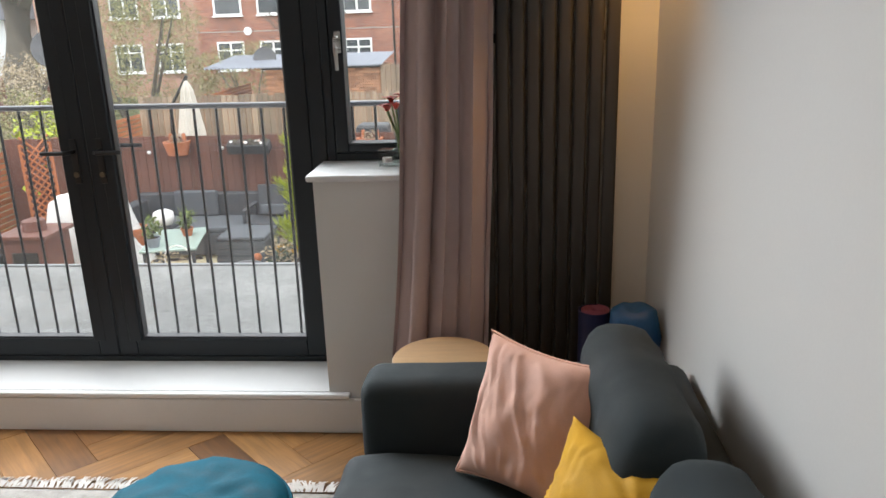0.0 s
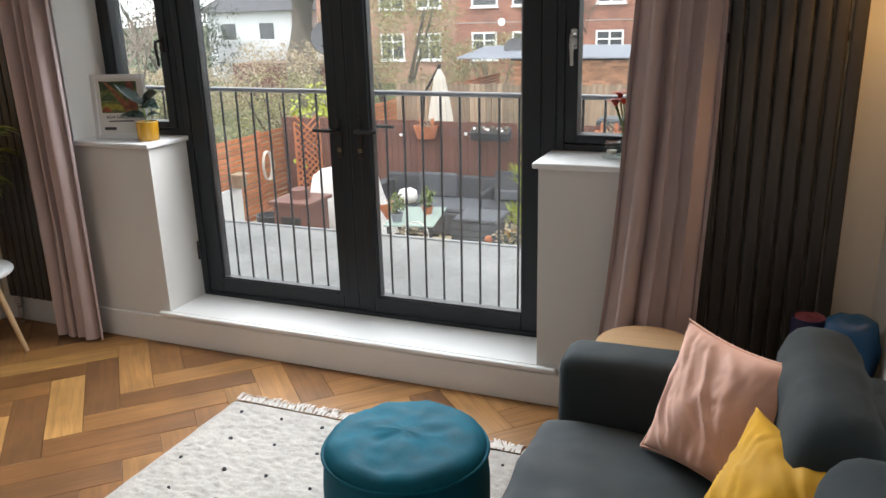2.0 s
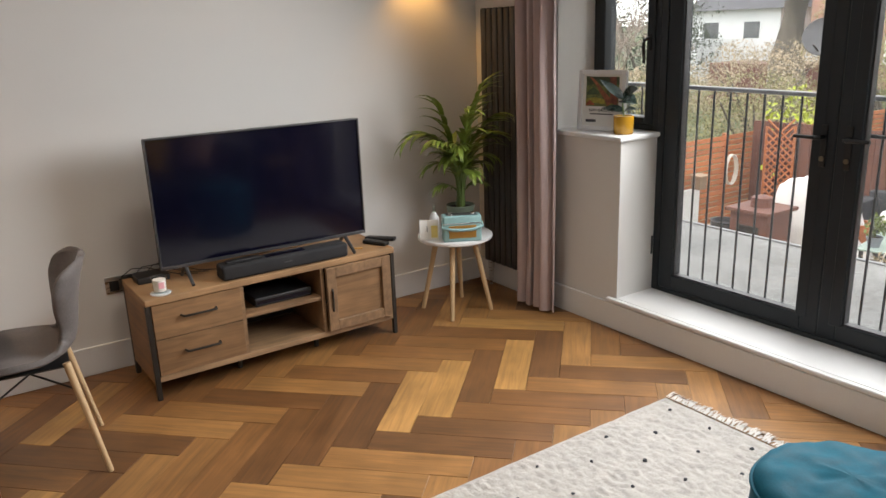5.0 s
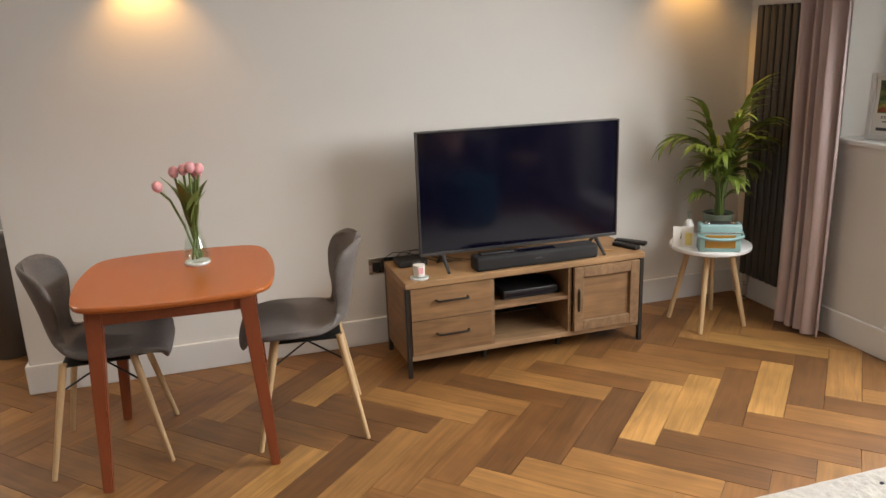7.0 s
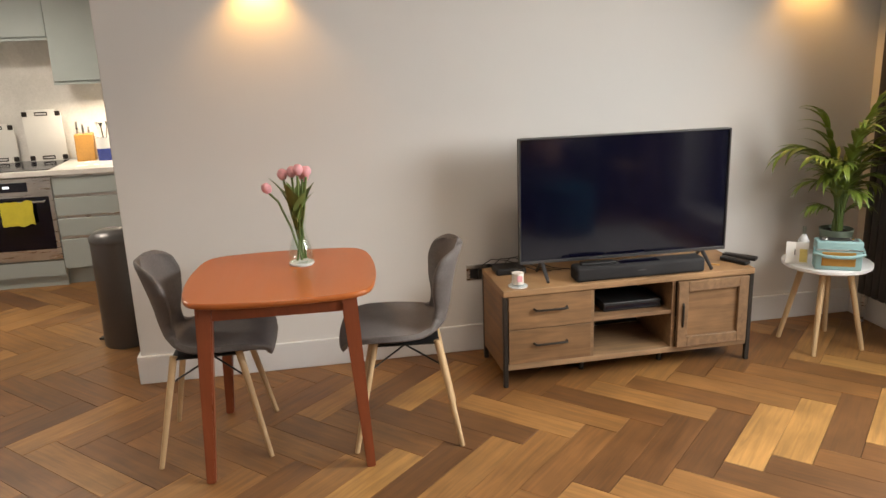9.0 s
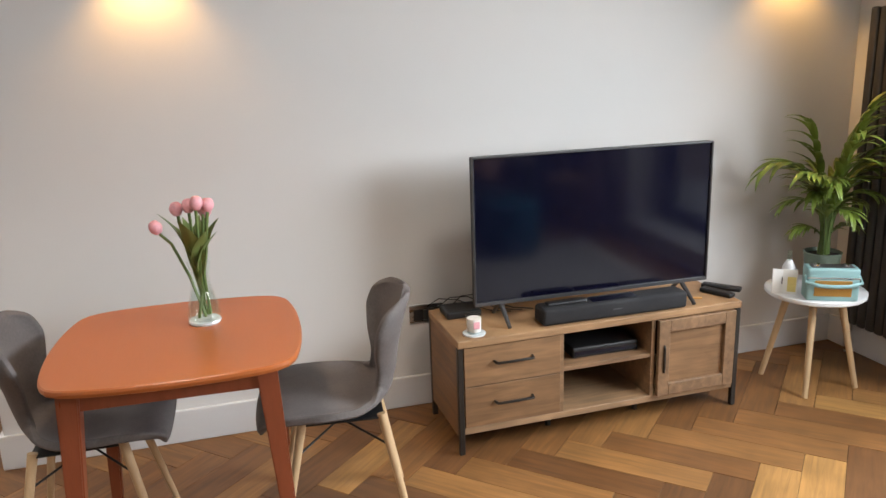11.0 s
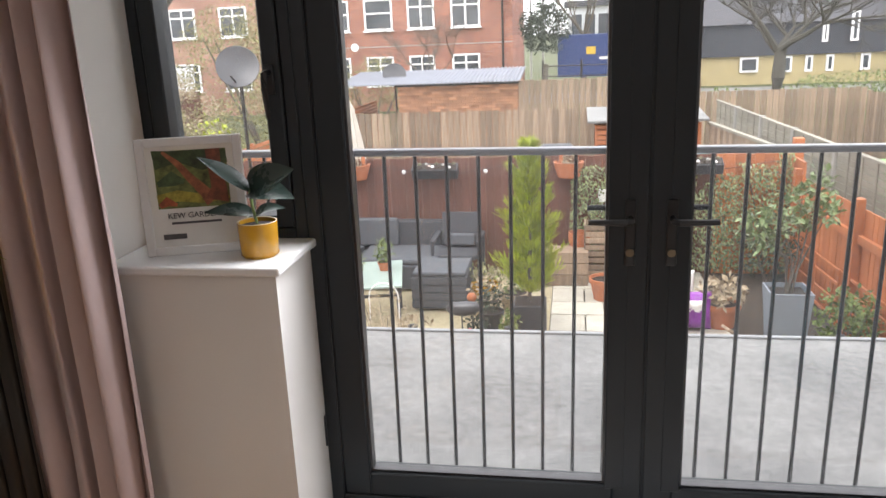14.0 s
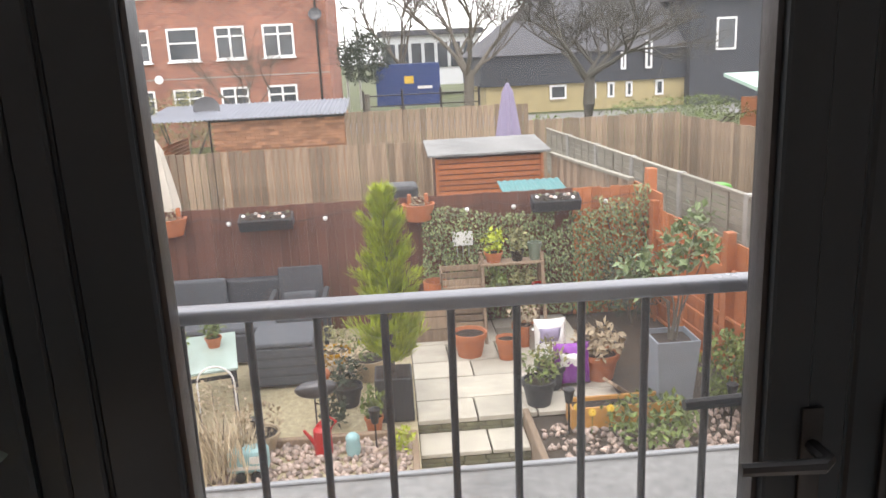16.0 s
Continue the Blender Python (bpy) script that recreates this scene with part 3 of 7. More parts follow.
# ---- pouf ----
pouf = thing("pouf", pose(-0.295, 1.63, 0.02), "teal velvet round pouf standing on the rug", "pouf")
R = 0.235
bm = lathe([(0, 0.0), (R - 0.02, 0.0), (R, 0.02), (R + 0.008, 0.12), (R + 0.008, 0.27), (R, 0.365)], 64)
part("side", bm, TEAL, pouf, "", 50)
prof = [(R, 0.365), (R - 0.004, 0.385), (R - 0.03, 0.402)] + [((R - 0.03) * (1 - k / 14), 0.402 + 0.016 * (k / 14) * (2 - k / 14)) for k in range(1, 14)] + [(0, 0.418)]
bm = lathe(prof, 64)
for v in bm.verts:
    d = math.hypot(v.co.x, v.co.y)
    a = math.atan2(v.co.y, v.co.x)
    v.co.z += 0.010 * noise.noise((a * 2.2, d * 9, 1.0)) * min(1, d * 8) + 0.005 * noise.noise(v.co * 30)
part("top", bm, TEAL, pouf, "creased teal velvet top", 70)
part("piping", tube([((R + 0.003) * math.cos(a * math.tau / 48), (R + 0.003) * math.sin(a * math.tau / 48), 0.366) for a in range(49)], 0.006, 6), TEAL, pouf, "teal piping", 60)

# ---- rug ----
rug = thing("rug", pose(-0.76, 1.35, 0), "cream wool shag rug with small dark tufts and fringed ends", "rug")


def pile(u, v):
    x, y = (u - 0.5) * 1.32, (v - 0.5) * 1.86
    e = min(1, min(u, 1 - u) * 40) * min(1, min(v, 1 - v) * 60)
    z = 0.004 + e * (0.013 + 0.008 * noise.noise((x * 26, y * 52, 0)) + 0.006 * noise.noise((x * 60, y * 90, 3)))
    return (x + 0.004 * noise.noise((y * 9, 0, 1)), y + 0.004 * noise.noise((x * 9, 4, 1)), z)


part("woven_top", grid(pile, 150, 230), WOOL, rug, "", 180)
random.seed(5)
for row in range(10):
    for col in range(7):
        x = -0.56 + col * 0.19 + (0.095 if row % 2 else 0) + random.uniform(-0.01, 0.01)
        y = 0.83 - row * 0.18 + random.uniform(-0.01, 0.01)
        if abs(x) < 0.63:
            s = random.uniform(0.006, 0.010)
            part("tuft", lathe([(0, 0.012), (s, 0.014), (s * 0.8, 0.022), (0, 0.025)], 7), SPOT, rug, "dark wool tuft").matrix_local = pose(x, y, 0, 0, 0, random.uniform(0, 90))
vs, fs = [], []
for sgn in (1, -1):
    for k in range(150):
        x = -0.65 + 1.3 * (k + random.uniform(-0.3, 0.3)) / 149
        ln, sw = random.uniform(0.05, 0.085), random.uniform(-0.025, 0.025)
        y0 = sgn * 0.925
        for q in range(3):
            b = len(vs)
            w = 0.0035
            zz = [0.012, 0.012 + 0.006 * random.random(), 0.004]
            for s in range(3):
                f = s / 2
                vs += [(x - w + sw * f, y0 + sgn * ln * f, zz[s]), (x + w + sw * f, y0 + sgn * ln * f, zz[s] + 0.002)]
            fs += [(b, b + 1, b + 3, b + 2), (b + 2, b + 3, b + 5, b + 4)]
            sw += random.uniform(-0.02, 0.02)
raw("fringe", vs, fs, FRINGE, rug)

# ---- television stand ----
st = thing("tv_stand", pose(-2.788, 0.489, 0, 0, 0, 0.9), "rustic oak television stand with dark metal posts, drawers and a door", "tv stand")
SW, SD = 1.273, 0.40   # along y; back towards -x
part("top", box(-SD, 0.005, 0, SW, 0.452, 0.482, 0.003), STAND, st)
for y in (0.0, SW - 0.022):
    part("side", box(-SD + 0.01, -0.02, y + 0.002, y + 0.02, 0.07, 0.452, 0.002), STAND, st)
for y in (0.0, SW - 0.022):
    for x in (-SD, -0.022):
        part("post", box(x, x + 0.022, y, y + 0.022, 0.0, 0.452, 0.002), DARKM, st, "dark metal post")
part("bottom", box(-SD + 0.01, -0.004, 0.022, SW - 0.022, 0.085, 0.112, 0.002), STANDH, st)
part("back", box(-SD + 0.004, -SD + 0.01, 0.022, SW - 0.022, 0.112, 0.452), DARKM, st, "dark back panel")
for y in (0.43, 0.845):
    part("divider", box(-SD + 0.012, -0.006, y, y + 0.018, 0.112, 0.452, 0.001), STANDH, st)
part("shelf", box(-SD + 0.012, -0.012, 0.448, 0.845, 0.285, 0.303, 0.001), STANDH, st)
for z0, z1 in ((0.114, 0.284), (0.287, 0.449)):
    dr = part("drawer", box(-0.022, -0.002, 0.026, 0.432, z0, z1, 0.002), STAND, st)
    zc = (z0 + z1) / 2 + 0.012
    part("handle", tube([(-0.004, 0.15, zc), (0.022, 0.155, zc), (0.024, 0.165, zc), (0.024, 0.295, zc), (0.022, 0.305, zc), (-0.004, 0.31, zc)], 0.0055, 8), DARKM, dr, "dark metal bar handle", 40)
dd = part("door", ring(0, 0.37, 0.114, 0.449, 0.052, -0.02, 0.0, 0.052, 0.002), STANDH, st)
dd.matrix_local = pose(-0.002, 0.868, 0, 0, 0, 90)
part("panel", box(0.045, 0.325, -0.004, 0.012, 0.16, 0.40), STAND, dd)
part("handle", tube([(0.026, 0.0, 0.22), (0.026, -0.022, 0.224), (0.026, -0.024, 0.235), (0.026, -0.024, 0.325), (0.026, -0.022, 0.336), (0.026, 0.0, 0.34)], 0.0055, 8), DARKM, dd, "dark metal bar handle", 40)
for y in (0.43, 0.845):
    part("foot", lathe([(0, 0.0), (0.012, 0.0), (0.014, 0.086), (0, 0.086)], 10), DARKM, st).matrix_local = pose(-0.12, y, 0)

# ---- television and what stands with it ----
tv = thing("television", pose(-2.938, 1.137, 0.482, 0, 0, -1.2), "black flat-screen television, switched off, on splayed feet", "television")
part("case", box(-0.03, 0.0, -0.523, 0.523, 0.075, 0.673, 0.006, 2), BLACK, tv)
part("bezel", ring(-0.523, 0.523, 0.075, 0.673, 0.006, -0.012, 0.004, 0.014, 0.001), TVGREY, tv, "grey screen surround").matrix_local = pose(0, 0, 0, 0, 0, 90)
part("screen", box(-0.001, 0.0025, -0.517, 0.517, 0.089, 0.667), SCREEN, tv, "dark reflective screen")
part("badge", box(0.004, 0.0055, -0.018, 0.018, 0.078, 0.086), STEEL, tv, "small silver badge")
part("rear_housing", box(-0.065, -0.028, -0.3, 0.3, 0.12, 0.45, 0.012, 2), BLACK, tv)
for y in (-0.41, 0.41):
    part("foot", tube([(-0.10, y, 0.006), (-0.015, y, 0.08), (0.10, y, 0.006)], [0.008, 0.011, 0.008], 8), TVGREY, tv, "splayed grey foot", 40)
sb = thing("soundbar", pose(-2.862, 1.178, 0.482), "black cloth-covered soundbar in front of the television", "soundbar")
part("body", box(-0.05, 0.05, -0.325, 0.325, 0.0, 0.072, 0.016, 4), BLKFAB, sb, "", 50)
part("touch_panel", box(-0.03, 0.03, -0.10, 0.10, 0.072, 0.0735, 0.0005), SCREEN, sb, "glossy touch strip")
part("badge", box(0.05, 0.0513, -0.02, 0.02, 0.035, 0.04), TVGREY, sb)
part("remote_on_top", box(-0.02, 0.02, -0.29, -0.12, 0.072, 0.084, 0.004, 2), BLACK, sb)
jar = thing("candle_jar", pose(-2.85, 0.578, 0.482), "clear glass tumbler holding a pale candle on a coaster", "candle")
part("coaster", lathe([(0, 0), (0.045, 0), (0.045, 0.005), (0, 0.005)], 28), PALEG, jar, "clear glass coaster")
part("glass", lathe([(0, 0.006), (0.031, 0.006), (0.034, 0.082), (0.0332, 0.082)], 28), CLEAR, jar, "", 40).visible_shadow = False
part("wax", lathe([(0, 0.013), (0.0265, 0.013), (0.028, 0.066), (0, 0.066)], 24), WAX, jar, "pale wax", 40)
part("paper_label", box(0.0325, 0.0345, -0.012, 0.012, 0.03, 0.058, 0.0005), TULIP, jar, "small pink label")
rt = thing("router_box", pose(-3.09, 0.597, 0.482), "black plastic box on the stand", "set-top box")
part("body", box(-0.06, 0.06, -0.075, 0.075, 0.0, 0.032, 0.008, 2), BLACK, rt)
for k, (x, y, rz, l) in enumerate(((-2.92, 1.72, 25, 0.15), (-2.975, 1.78, 40, 0.17))):
    rm = thing("remote_control", pose(x, y, 0.482, 0, 0, rz), "black plastic remote control", "remote control", "remotes on the stand")
    part("body", box(-l / 2, l / 2, -0.022, 0.022, 0.0, 0.02, 0.007, 3), BLACK, rm, "", 50)
    for q in range(5):
        part("button", box(-l / 2 + 0.02 + q * 0.022, -l / 2 + 0.032 + q * 0.022, -0.012, 0.012, 0.02, 0.0215), TVGREY if k else DARKM, rm)
dk = thing("disc_player", pose(-2.97, 1.16, 0.303), "flat black box on the stand's shelf", "set-top box")
part("body", box(-0.1, 0.1, -0.15, 0.15, 0.0, 0.045, 0.006, 2), BLACK, dk)
part("front_strip", box(0.1, 0.102, -0.14, 0.14, 0.012, 0.03), SCREEN, dk)
tg = thing("cable_tag", pose(-2.91, 1.60, 0.482, 0, 0, 60), "orange paper cable tag below the television", "tag")
part("tag", box(-0.03, 0.03, -0.008, 0.008, 0.0, 0.004), BAMBOO, tg)
random.seed(3)
for k in range(3):
    y = 0.50 + 0.05 * k
    tagged(part("cable", tube([(-3.27, y, 0.47 - 0.01 * k), (-3.22, y + 0.04, 0.515), (-3.15, y + 0.10, 0.525 + 0.008 * k), (-3.09, y + 0.16, 0.51), (-3.06, y + 0.22, 0.492), (-3.03, y + 0.30, 0.487)], 0.0022, 6), BLACK, None, "", 60), "thin black cable behind the television", "cable")
sk = thing("wall_socket", pose(XL, 0.50, 0.43), "brushed metal double wall socket plate", "socket")
part("plate", box(0, 0.006, -0.075, 0.075, -0.043, 0.043, 0.002), STEEL, sk)
for y in (-0.035, 0.035):
    part("insert", box(0.006, 0.009, y - 0.022, y + 0.022, -0.03, 0.02, 0.001), BLACK, sk)

# ---- dining table and chairs ----
tb = thing("dining_table", pose(-2.555, -0.485, 0, 0, 0, -2), "small orange-brown cherry dining table with rounded top", "table")
bm = bmesh.new()
for z, s in ((0.70, 0.955), (0.706, 0.99), (0.716, 1.0), (0.724, 0.996), (0.727, 0.985)):
    for k in range(96):
        a = k / 96 * math.tau
        c, q = math.cos(a), math.sin(a)
        e = (abs(c) ** 11 + abs(q) ** 11) ** (-1 / 11)
        # bowed sides drawn in towards tight corners
        bx, by = e * c * (1 - 0.10 * (e * q) ** 2), e * q * (1 - 0.10 * (e * c) ** 2)
        bm.verts.new((0.358 * s * bx, 0.372 * s * by + 0.008, z))
bm.verts.ensure_lookup_table()
for r in range(4):
    for k in range(96):
        bm.faces.new([bm.verts[i] for i in (r * 96 + k, r * 96 + (k + 1) % 96, (r + 1) * 96 + (k + 1) % 96, (r + 1) * 96 + k)])
bm.faces.new([bm.verts[k] for k in range(96)][::-1])
mid = bm.verts.new((0, 0, 0.7273))
bm.verts.ensure_lookup_table()
for k in range(96):
    bm.faces.new((bm.verts[4 * 96 + k], bm.verts[4 * 96 + (k + 1) % 96], mid))
part("tabletop", bm, CHERRY, tb, "", 20)
for sx in (1, -1):
    for sy in (1, -1):
        bm = bmesh.new()
        a, b = Vector((sx * 0.262, sy * 0.262, 0.701)), Vector((sx * 0.295, sy * 0.305, 0.0))
        for c, hw in ((b, 0.017), (a, 0.030)):
            for dx, dy in ((-1, -1), (1, -1), (1, 1), (-1, 1)):
                bm.verts.new((c.x + dx * hw, c.y + dy * hw, c.z))
        bm.verts.ensure_lookup_table()
        for f in ((0, 1, 2, 3), (7, 6, 5, 4), (0, 4, 5, 1), (1, 5, 6, 2), (2, 6, 7, 3), (3, 7, 4, 0)):
            bm.faces.new([bm.verts[i] for i in f])
        bmesh.ops.bevel(bm, geom=bm.edges[:], offset=0.004, segments=2, affect="EDGES")
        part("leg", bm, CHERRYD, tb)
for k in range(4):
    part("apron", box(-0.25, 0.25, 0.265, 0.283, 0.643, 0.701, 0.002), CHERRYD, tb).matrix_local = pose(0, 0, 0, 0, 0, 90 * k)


def chair(m, label):
    """A shell chair: padded seat and winged back in one bent sheet, round wooden legs, wire brace. It faces +y."""
    ob = thing("dining_chair", m, label, "chair", "chairs at the dining table")
    path = [(0.245, 0.435), (0.235, 0.462), (0.16, 0.47), (0.05, 0.458), (-0.06, 0.448), (-0.135, 0.455), (-0.178, 0.49), (-0.196, 0.55),
            (-0.205, 0.62), (-0.218, 0.69), (-0.236, 0.755), (-0.25, 0.795), (-0.258, 0.812)]
    width = [0.14, 0.185, 0.215, 0.225, 0.215, 0.165, 0.122, 0.118, 0.155, 0.194, 0.19, 0.145, 0.06]
    wing = [-0.02, -0.012, 0.0, 0.016, 0.030, 0.050, 0.062, 0.07, 0.09, 0.10, 0.09, 0.055, 0.02]

    def at(v):
        s = v * (len(path) - 1)
        i = min(int(s), len(path) - 2)
        f = s - i
        return [a + (b - a) * f for a, b in zip((*path[i], width[i], wing[i]), (*path[i + 1], width[i + 1], wing[i + 1]))]

    def fn(u, v):
        y, z, w, g = at(v)
        y2, z2 = at(min(1, v + 0.02))[:2]
        y1, z1 = at(max(0, v - 0.02))[:2]
        d = Vector((0, y2 - y1, z2 - z1)).normalized()
        nrm = Vector((0, d.z, -d.y))
        k = 2 * u - 1
        p = Vector((w * math.sin(k * 1.45) / math.sin(1.45), y, z)) + nrm * g * (k * k)
        return p
    bm = grid(fn, 20, 40)
    bmesh.ops.smooth_vert(bm, verts=bm.verts, factor=0.5, use_axis_x=False, use_axis_y=True, use_axis_z=True)
    bmesh.ops.recalc_face_normals(bm, faces=bm.faces)
    bmesh.ops.solidify(bm, geom=bm.faces[:], thickness=0.026)
    sh = part("seat_shell", bm, GREYV, ob, "grey velvet seat and winged back", 60)
    mod = sh.modifiers.new("round", "SUBSURF")
    mod.levels, mod.render_levels = 1, 1
    for sx in (1, -1):
        for sy, y0, y1 in ((1, 0.12, 0.215), (-1, -0.13, -0.215)):
            part("leg", tube([(sx * 0.13, y0, 0.44), (sx * 0.205, y1, 0.0)], [0.015, 0.010], 12), BEECH, ob, "pale beech leg", 40)
    for a, b in (((0.155, 0.15, 0.33), (-0.155, -0.16, 0.33)), ((-0.155, 0.15, 0.33), (0.155, -0.16, 0.33))):
        part("brace", tube([a, ((a[0] + b[0]) / 2, 0, 0.375), b], 0.004, 6), BLACK, ob, "thin black wire brace", 60)
    part("bracket", box(-0.14, 0.14, -0.14, 0.13, 0.425, 0.432, 0.002), BLACK, ob)
    return ob


chair(pose(-2.537, -0.003, 0, 0, 0, 174), "grey velvet shell dining chair with beech legs beside the television stand")
chair(pose(-2.622, -0.79, 0, 0, 0, -1), "grey velvet shell dining chair with beech legs near the wall's end")

# ---- vase of tulips ----
vase = thing("vase", pose(-2.66, -0.40, 0.727), "clear glass vase of pink tulips on the dining table", "vase")
part("water", lathe([(0, 0.012), (0.046, 0.014), (0.048, 0.035), (0.040, 0.075), (0.030, 0.11), (0, 0.11)], 32), CLEAR, vase, "clear water", 60).visible_shadow = False
part("foot", lathe([(0, 0.0), (0.049, 0.0), (0.052, 0.006), (0.05, 0.012), (0, 0.012)], 32), PALEG, vase, "thick glass foot", 40)
part("glass", lathe([(0, 0.0), (0.048, 0.0), (0.052, 0.01), (0.053, 0.035), (0.044, 0.075), (0.030, 0.13), (0.027, 0.16), (0.036, 0.20), (0.042, 0.212)], 40), CLEAR, vase, "", 60).visible_shadow = False
random.seed(11)
heads = ((0.0, 0.03, 0.375), (0.01, -0.01, 0.385), (0.03, 0.012, 0.395), (-0.02, 0.035, 0.36), (-0.01, -0.045, 0.375), (0.02, 0.045, 0.385), (0.0, -0.105, 0.325))
for x, y, z in heads:
    b0 = Vector((random.uniform(-0.02, 0.02), random.uniform(-0.02, 0.02), 0.02))
    part("stem", tube([b0, (x * 0.3, y * 0.3, 0.16), (x * 0.7, y * 0.7, 0.27), (x, y, z - 0.02)], 0.005, 6), STEM, vase, "", 60)
    fl = part("tulip_head", lathe([(0, 0), (0.012, 0.003), (0.020, 0.016), (0.021, 0.028), (0.014, 0.042), (0.008, 0.045), (0, 0.040)], 10), TULIP, vase, "pink tulip flower", 60)
    fl.matrix_local = pose(x, y, z - 0.02, -y * 220, x * 220, random.uniform(0, 90))


def blade(length, width, droop, rise, fold=0.25, n=8):
    """A long bent leaf along +x, from its foot; returns corners and faces."""
    v, f = [], []
    x = z = 0.0
    ang = rise
    for k in range(n + 1):
        s = k / n
        w = width * (math.sin(math.pi * min(1, 0.08 + 0.92 * s) ** 0.75)) * 0.5 + 0.0008
        v += [(x, -w, z + w * fold), (x, 0, z), (x, w, z + w * fold)]
        if k:
            b = (k - 1) * 3
            f += [(b, b + 1, b + 4, b + 3), (b + 1, b + 2, b + 5, b + 4)]
        x += length / n * math.cos(ang)
        z += length / n * math.sin(ang)
        ang -= droop / n
    return v, f


def add_blade(vs, fs, m, bl):
    b = len(vs)
    vs += [tuple(m @ Vector(p)) for p in bl[0]]
    fs += [tuple(i + b for i in q) for q in bl[1]]


for k in range(9):
    vs, fs = [], []
    a = k * 40 + random.uniform(-15, 15)
    add_blade(vs, fs, pose(0, 0, 0.15, 0, 0, a), blade(random.uniform(0.17, 0.25), 0.056, 0.7, radians(82), 0.5))
    raw("leaf", vs, fs, STEM, vase, True)

# ---- side table with plant, radio and small things ----
sd = thing("side_table", pose(-2.903, 2.223, 0), "small round white table on four pale wooden legs", "side table")
part("tabletop", lathe([(0, 0.43), (0.205, 0.43), (0.213, 0.437), (0.213, 0.45), (0.207, 0.455), (0, 0.455)], 56), WHITE, sd, "white round tabletop", 40)
for k in range(4):
    a = radians(-43 + 90 * k)
    part("leg", tube([(0.105 * math.cos(a), 0.105 * math.sin(a), 0.432), (0.20 * math.cos(a), 0.20 * math.sin(a), 0.0)], [0.017, 0.012], 12), BEECH, sd, "pale beech leg", 40)

pp = thing("potted_palm", pose(-3.0, 2.335, 0.455), "green palm in a sage green pot on the side table", "plant")
part("pot", lathe([(0, 0), (0.062, 0), (0.068, 0.006), (0.082, 0.13), (0.084, 0.135), (0.078, 0.137), (0.074, 0.118), (0, 0.118)], 36), SAGE, pp, "sage green pot", 40)
part("soil", lathe([(0.075, 0.119), (0.05, 0.124), (0, 0.126)], 20), SOIL, pp)
for k in range(4):
    a = k * 1.7
    part("cane", tube([(0.018 * math.cos(a), 0.018 * math.sin(a), 0.115), (0.012 * math.cos(a), 0.012 * math.sin(a), 0.28), (0.02 * math.cos(a + 1), 0.02 * math.sin(a + 1), 0.42)], [0.011, 0.009, 0.005], 7), STEM, pp, "green leaf-sheathed cane", 60)
random.seed(21)
# direction, length, rise, droop and size of each frond, and its height on the stem
FRONDS = ((-92, 0.74, 84, 125, 1.0, 0.0), (-58, 0.58, 82, 85, 0.9, 0.0), (-20, 0.67, 85, 55, 1.0, 0.0), (32, 0.64, 84, 70, 1.0, 0.0), (72, 0.65, 80, 105, 1.0, 0.0), (112, 0.57, 82, 82, 0.9, 0.0), (165, 0.44, 84, 60, 0.9, 0.0),
          (-140, 0.56, 81, 85, 0.9, 0.0), (5, 0.70, 88, 30, 1.0, 0.0), (-78, 0.65, 87, 38, 1.0, 0.0), (62, 0.70, 88, 30, 1.0, 0.0),
          (-108, 0.24, 58, 105, 0.62, 0.17), (-62, 0.22, 60, 100, 0.6, 0.22), (-10, 0.22, 58, 105, 0.6, 0.15), (48, 0.22, 62, 100, 0.6, 0.20), (100, 0.24, 60, 105, 0.62, 0.14), (-85, 0.18, 50, 90, 0.45, 0.08), (85, 0.17, 50, 90, 0.45, 0.07), (-40, 0.26, 64, 105, 0.66, 0.26))
for az, ln, rise, droop, size, up in FRONDS:
    # an arching frond with narrow leaflets along both sides
    az, rise, droop = az + random.uniform(-6, 6), radians(rise), radians(droop)
    pts, ang, x, z = [], rise, 0.0, 0.0
    n = 12
    for q in range(n + 1):
        pts.append((x, 0, z, ang))
        x += ln / n * math.cos(ang)
        z += ln / n * math.sin(ang)
        ang -= droop / n * (0.4 + 1.2 * q / n)
    reach = max(x, 0.01)
    # fronds by the wall stay short
    scale_x = min(1.0, (0.20 if math.cos(radians(az)) < -0.3 else 0.24 if math.sin(radians(az)) > 0.3 else 0.34) / reach)
    pts = [(p[0] * scale_x, 0, p[2], p[3]) for p in pts]
    m = pose(random.uniform(-0.02, 0.02), random.uniform(-0.02, 0.02), 0.115 + up, 0, 0, az)
    vs, fs = [], []
    bm = tube([(p[0], 0, p[2]) for p in pts], [(0.0045 + 0.004 * size) * (1 - 0.8 * q / n) for q in range(n + 1)], 5)
    fr = part("frond_stalk", bm, STEM, pp, "", 60)
    fr.matrix_local = m
    for q in range(4, n + 1):
        px, _, pz, pa = pts[q]
        for s in (1, -1):
            w = 0.037 * size * (1 - 0.35 * abs(q / n - 0.6))
            l = size * (0.21 - 0.10 * abs(q / n - 0.55)) * random.uniform(0.8, 1.1)
            mm = Matrix.Translation((px, 0, pz)) @ Euler((0, -pa * 0.75, s * radians(50 - 34 * q / n))).to_matrix().to_4x4()
            add_blade(vs, fs, mm, blade(l * (0.7 if q < 6 else 1.0), w * 0.85, random.uniform(0.6, 1.5), random.uniform(-0.05, 0.25), 0.4, 6))
    raw("leaf_blade", vs, fs, LEAF, fr, True)

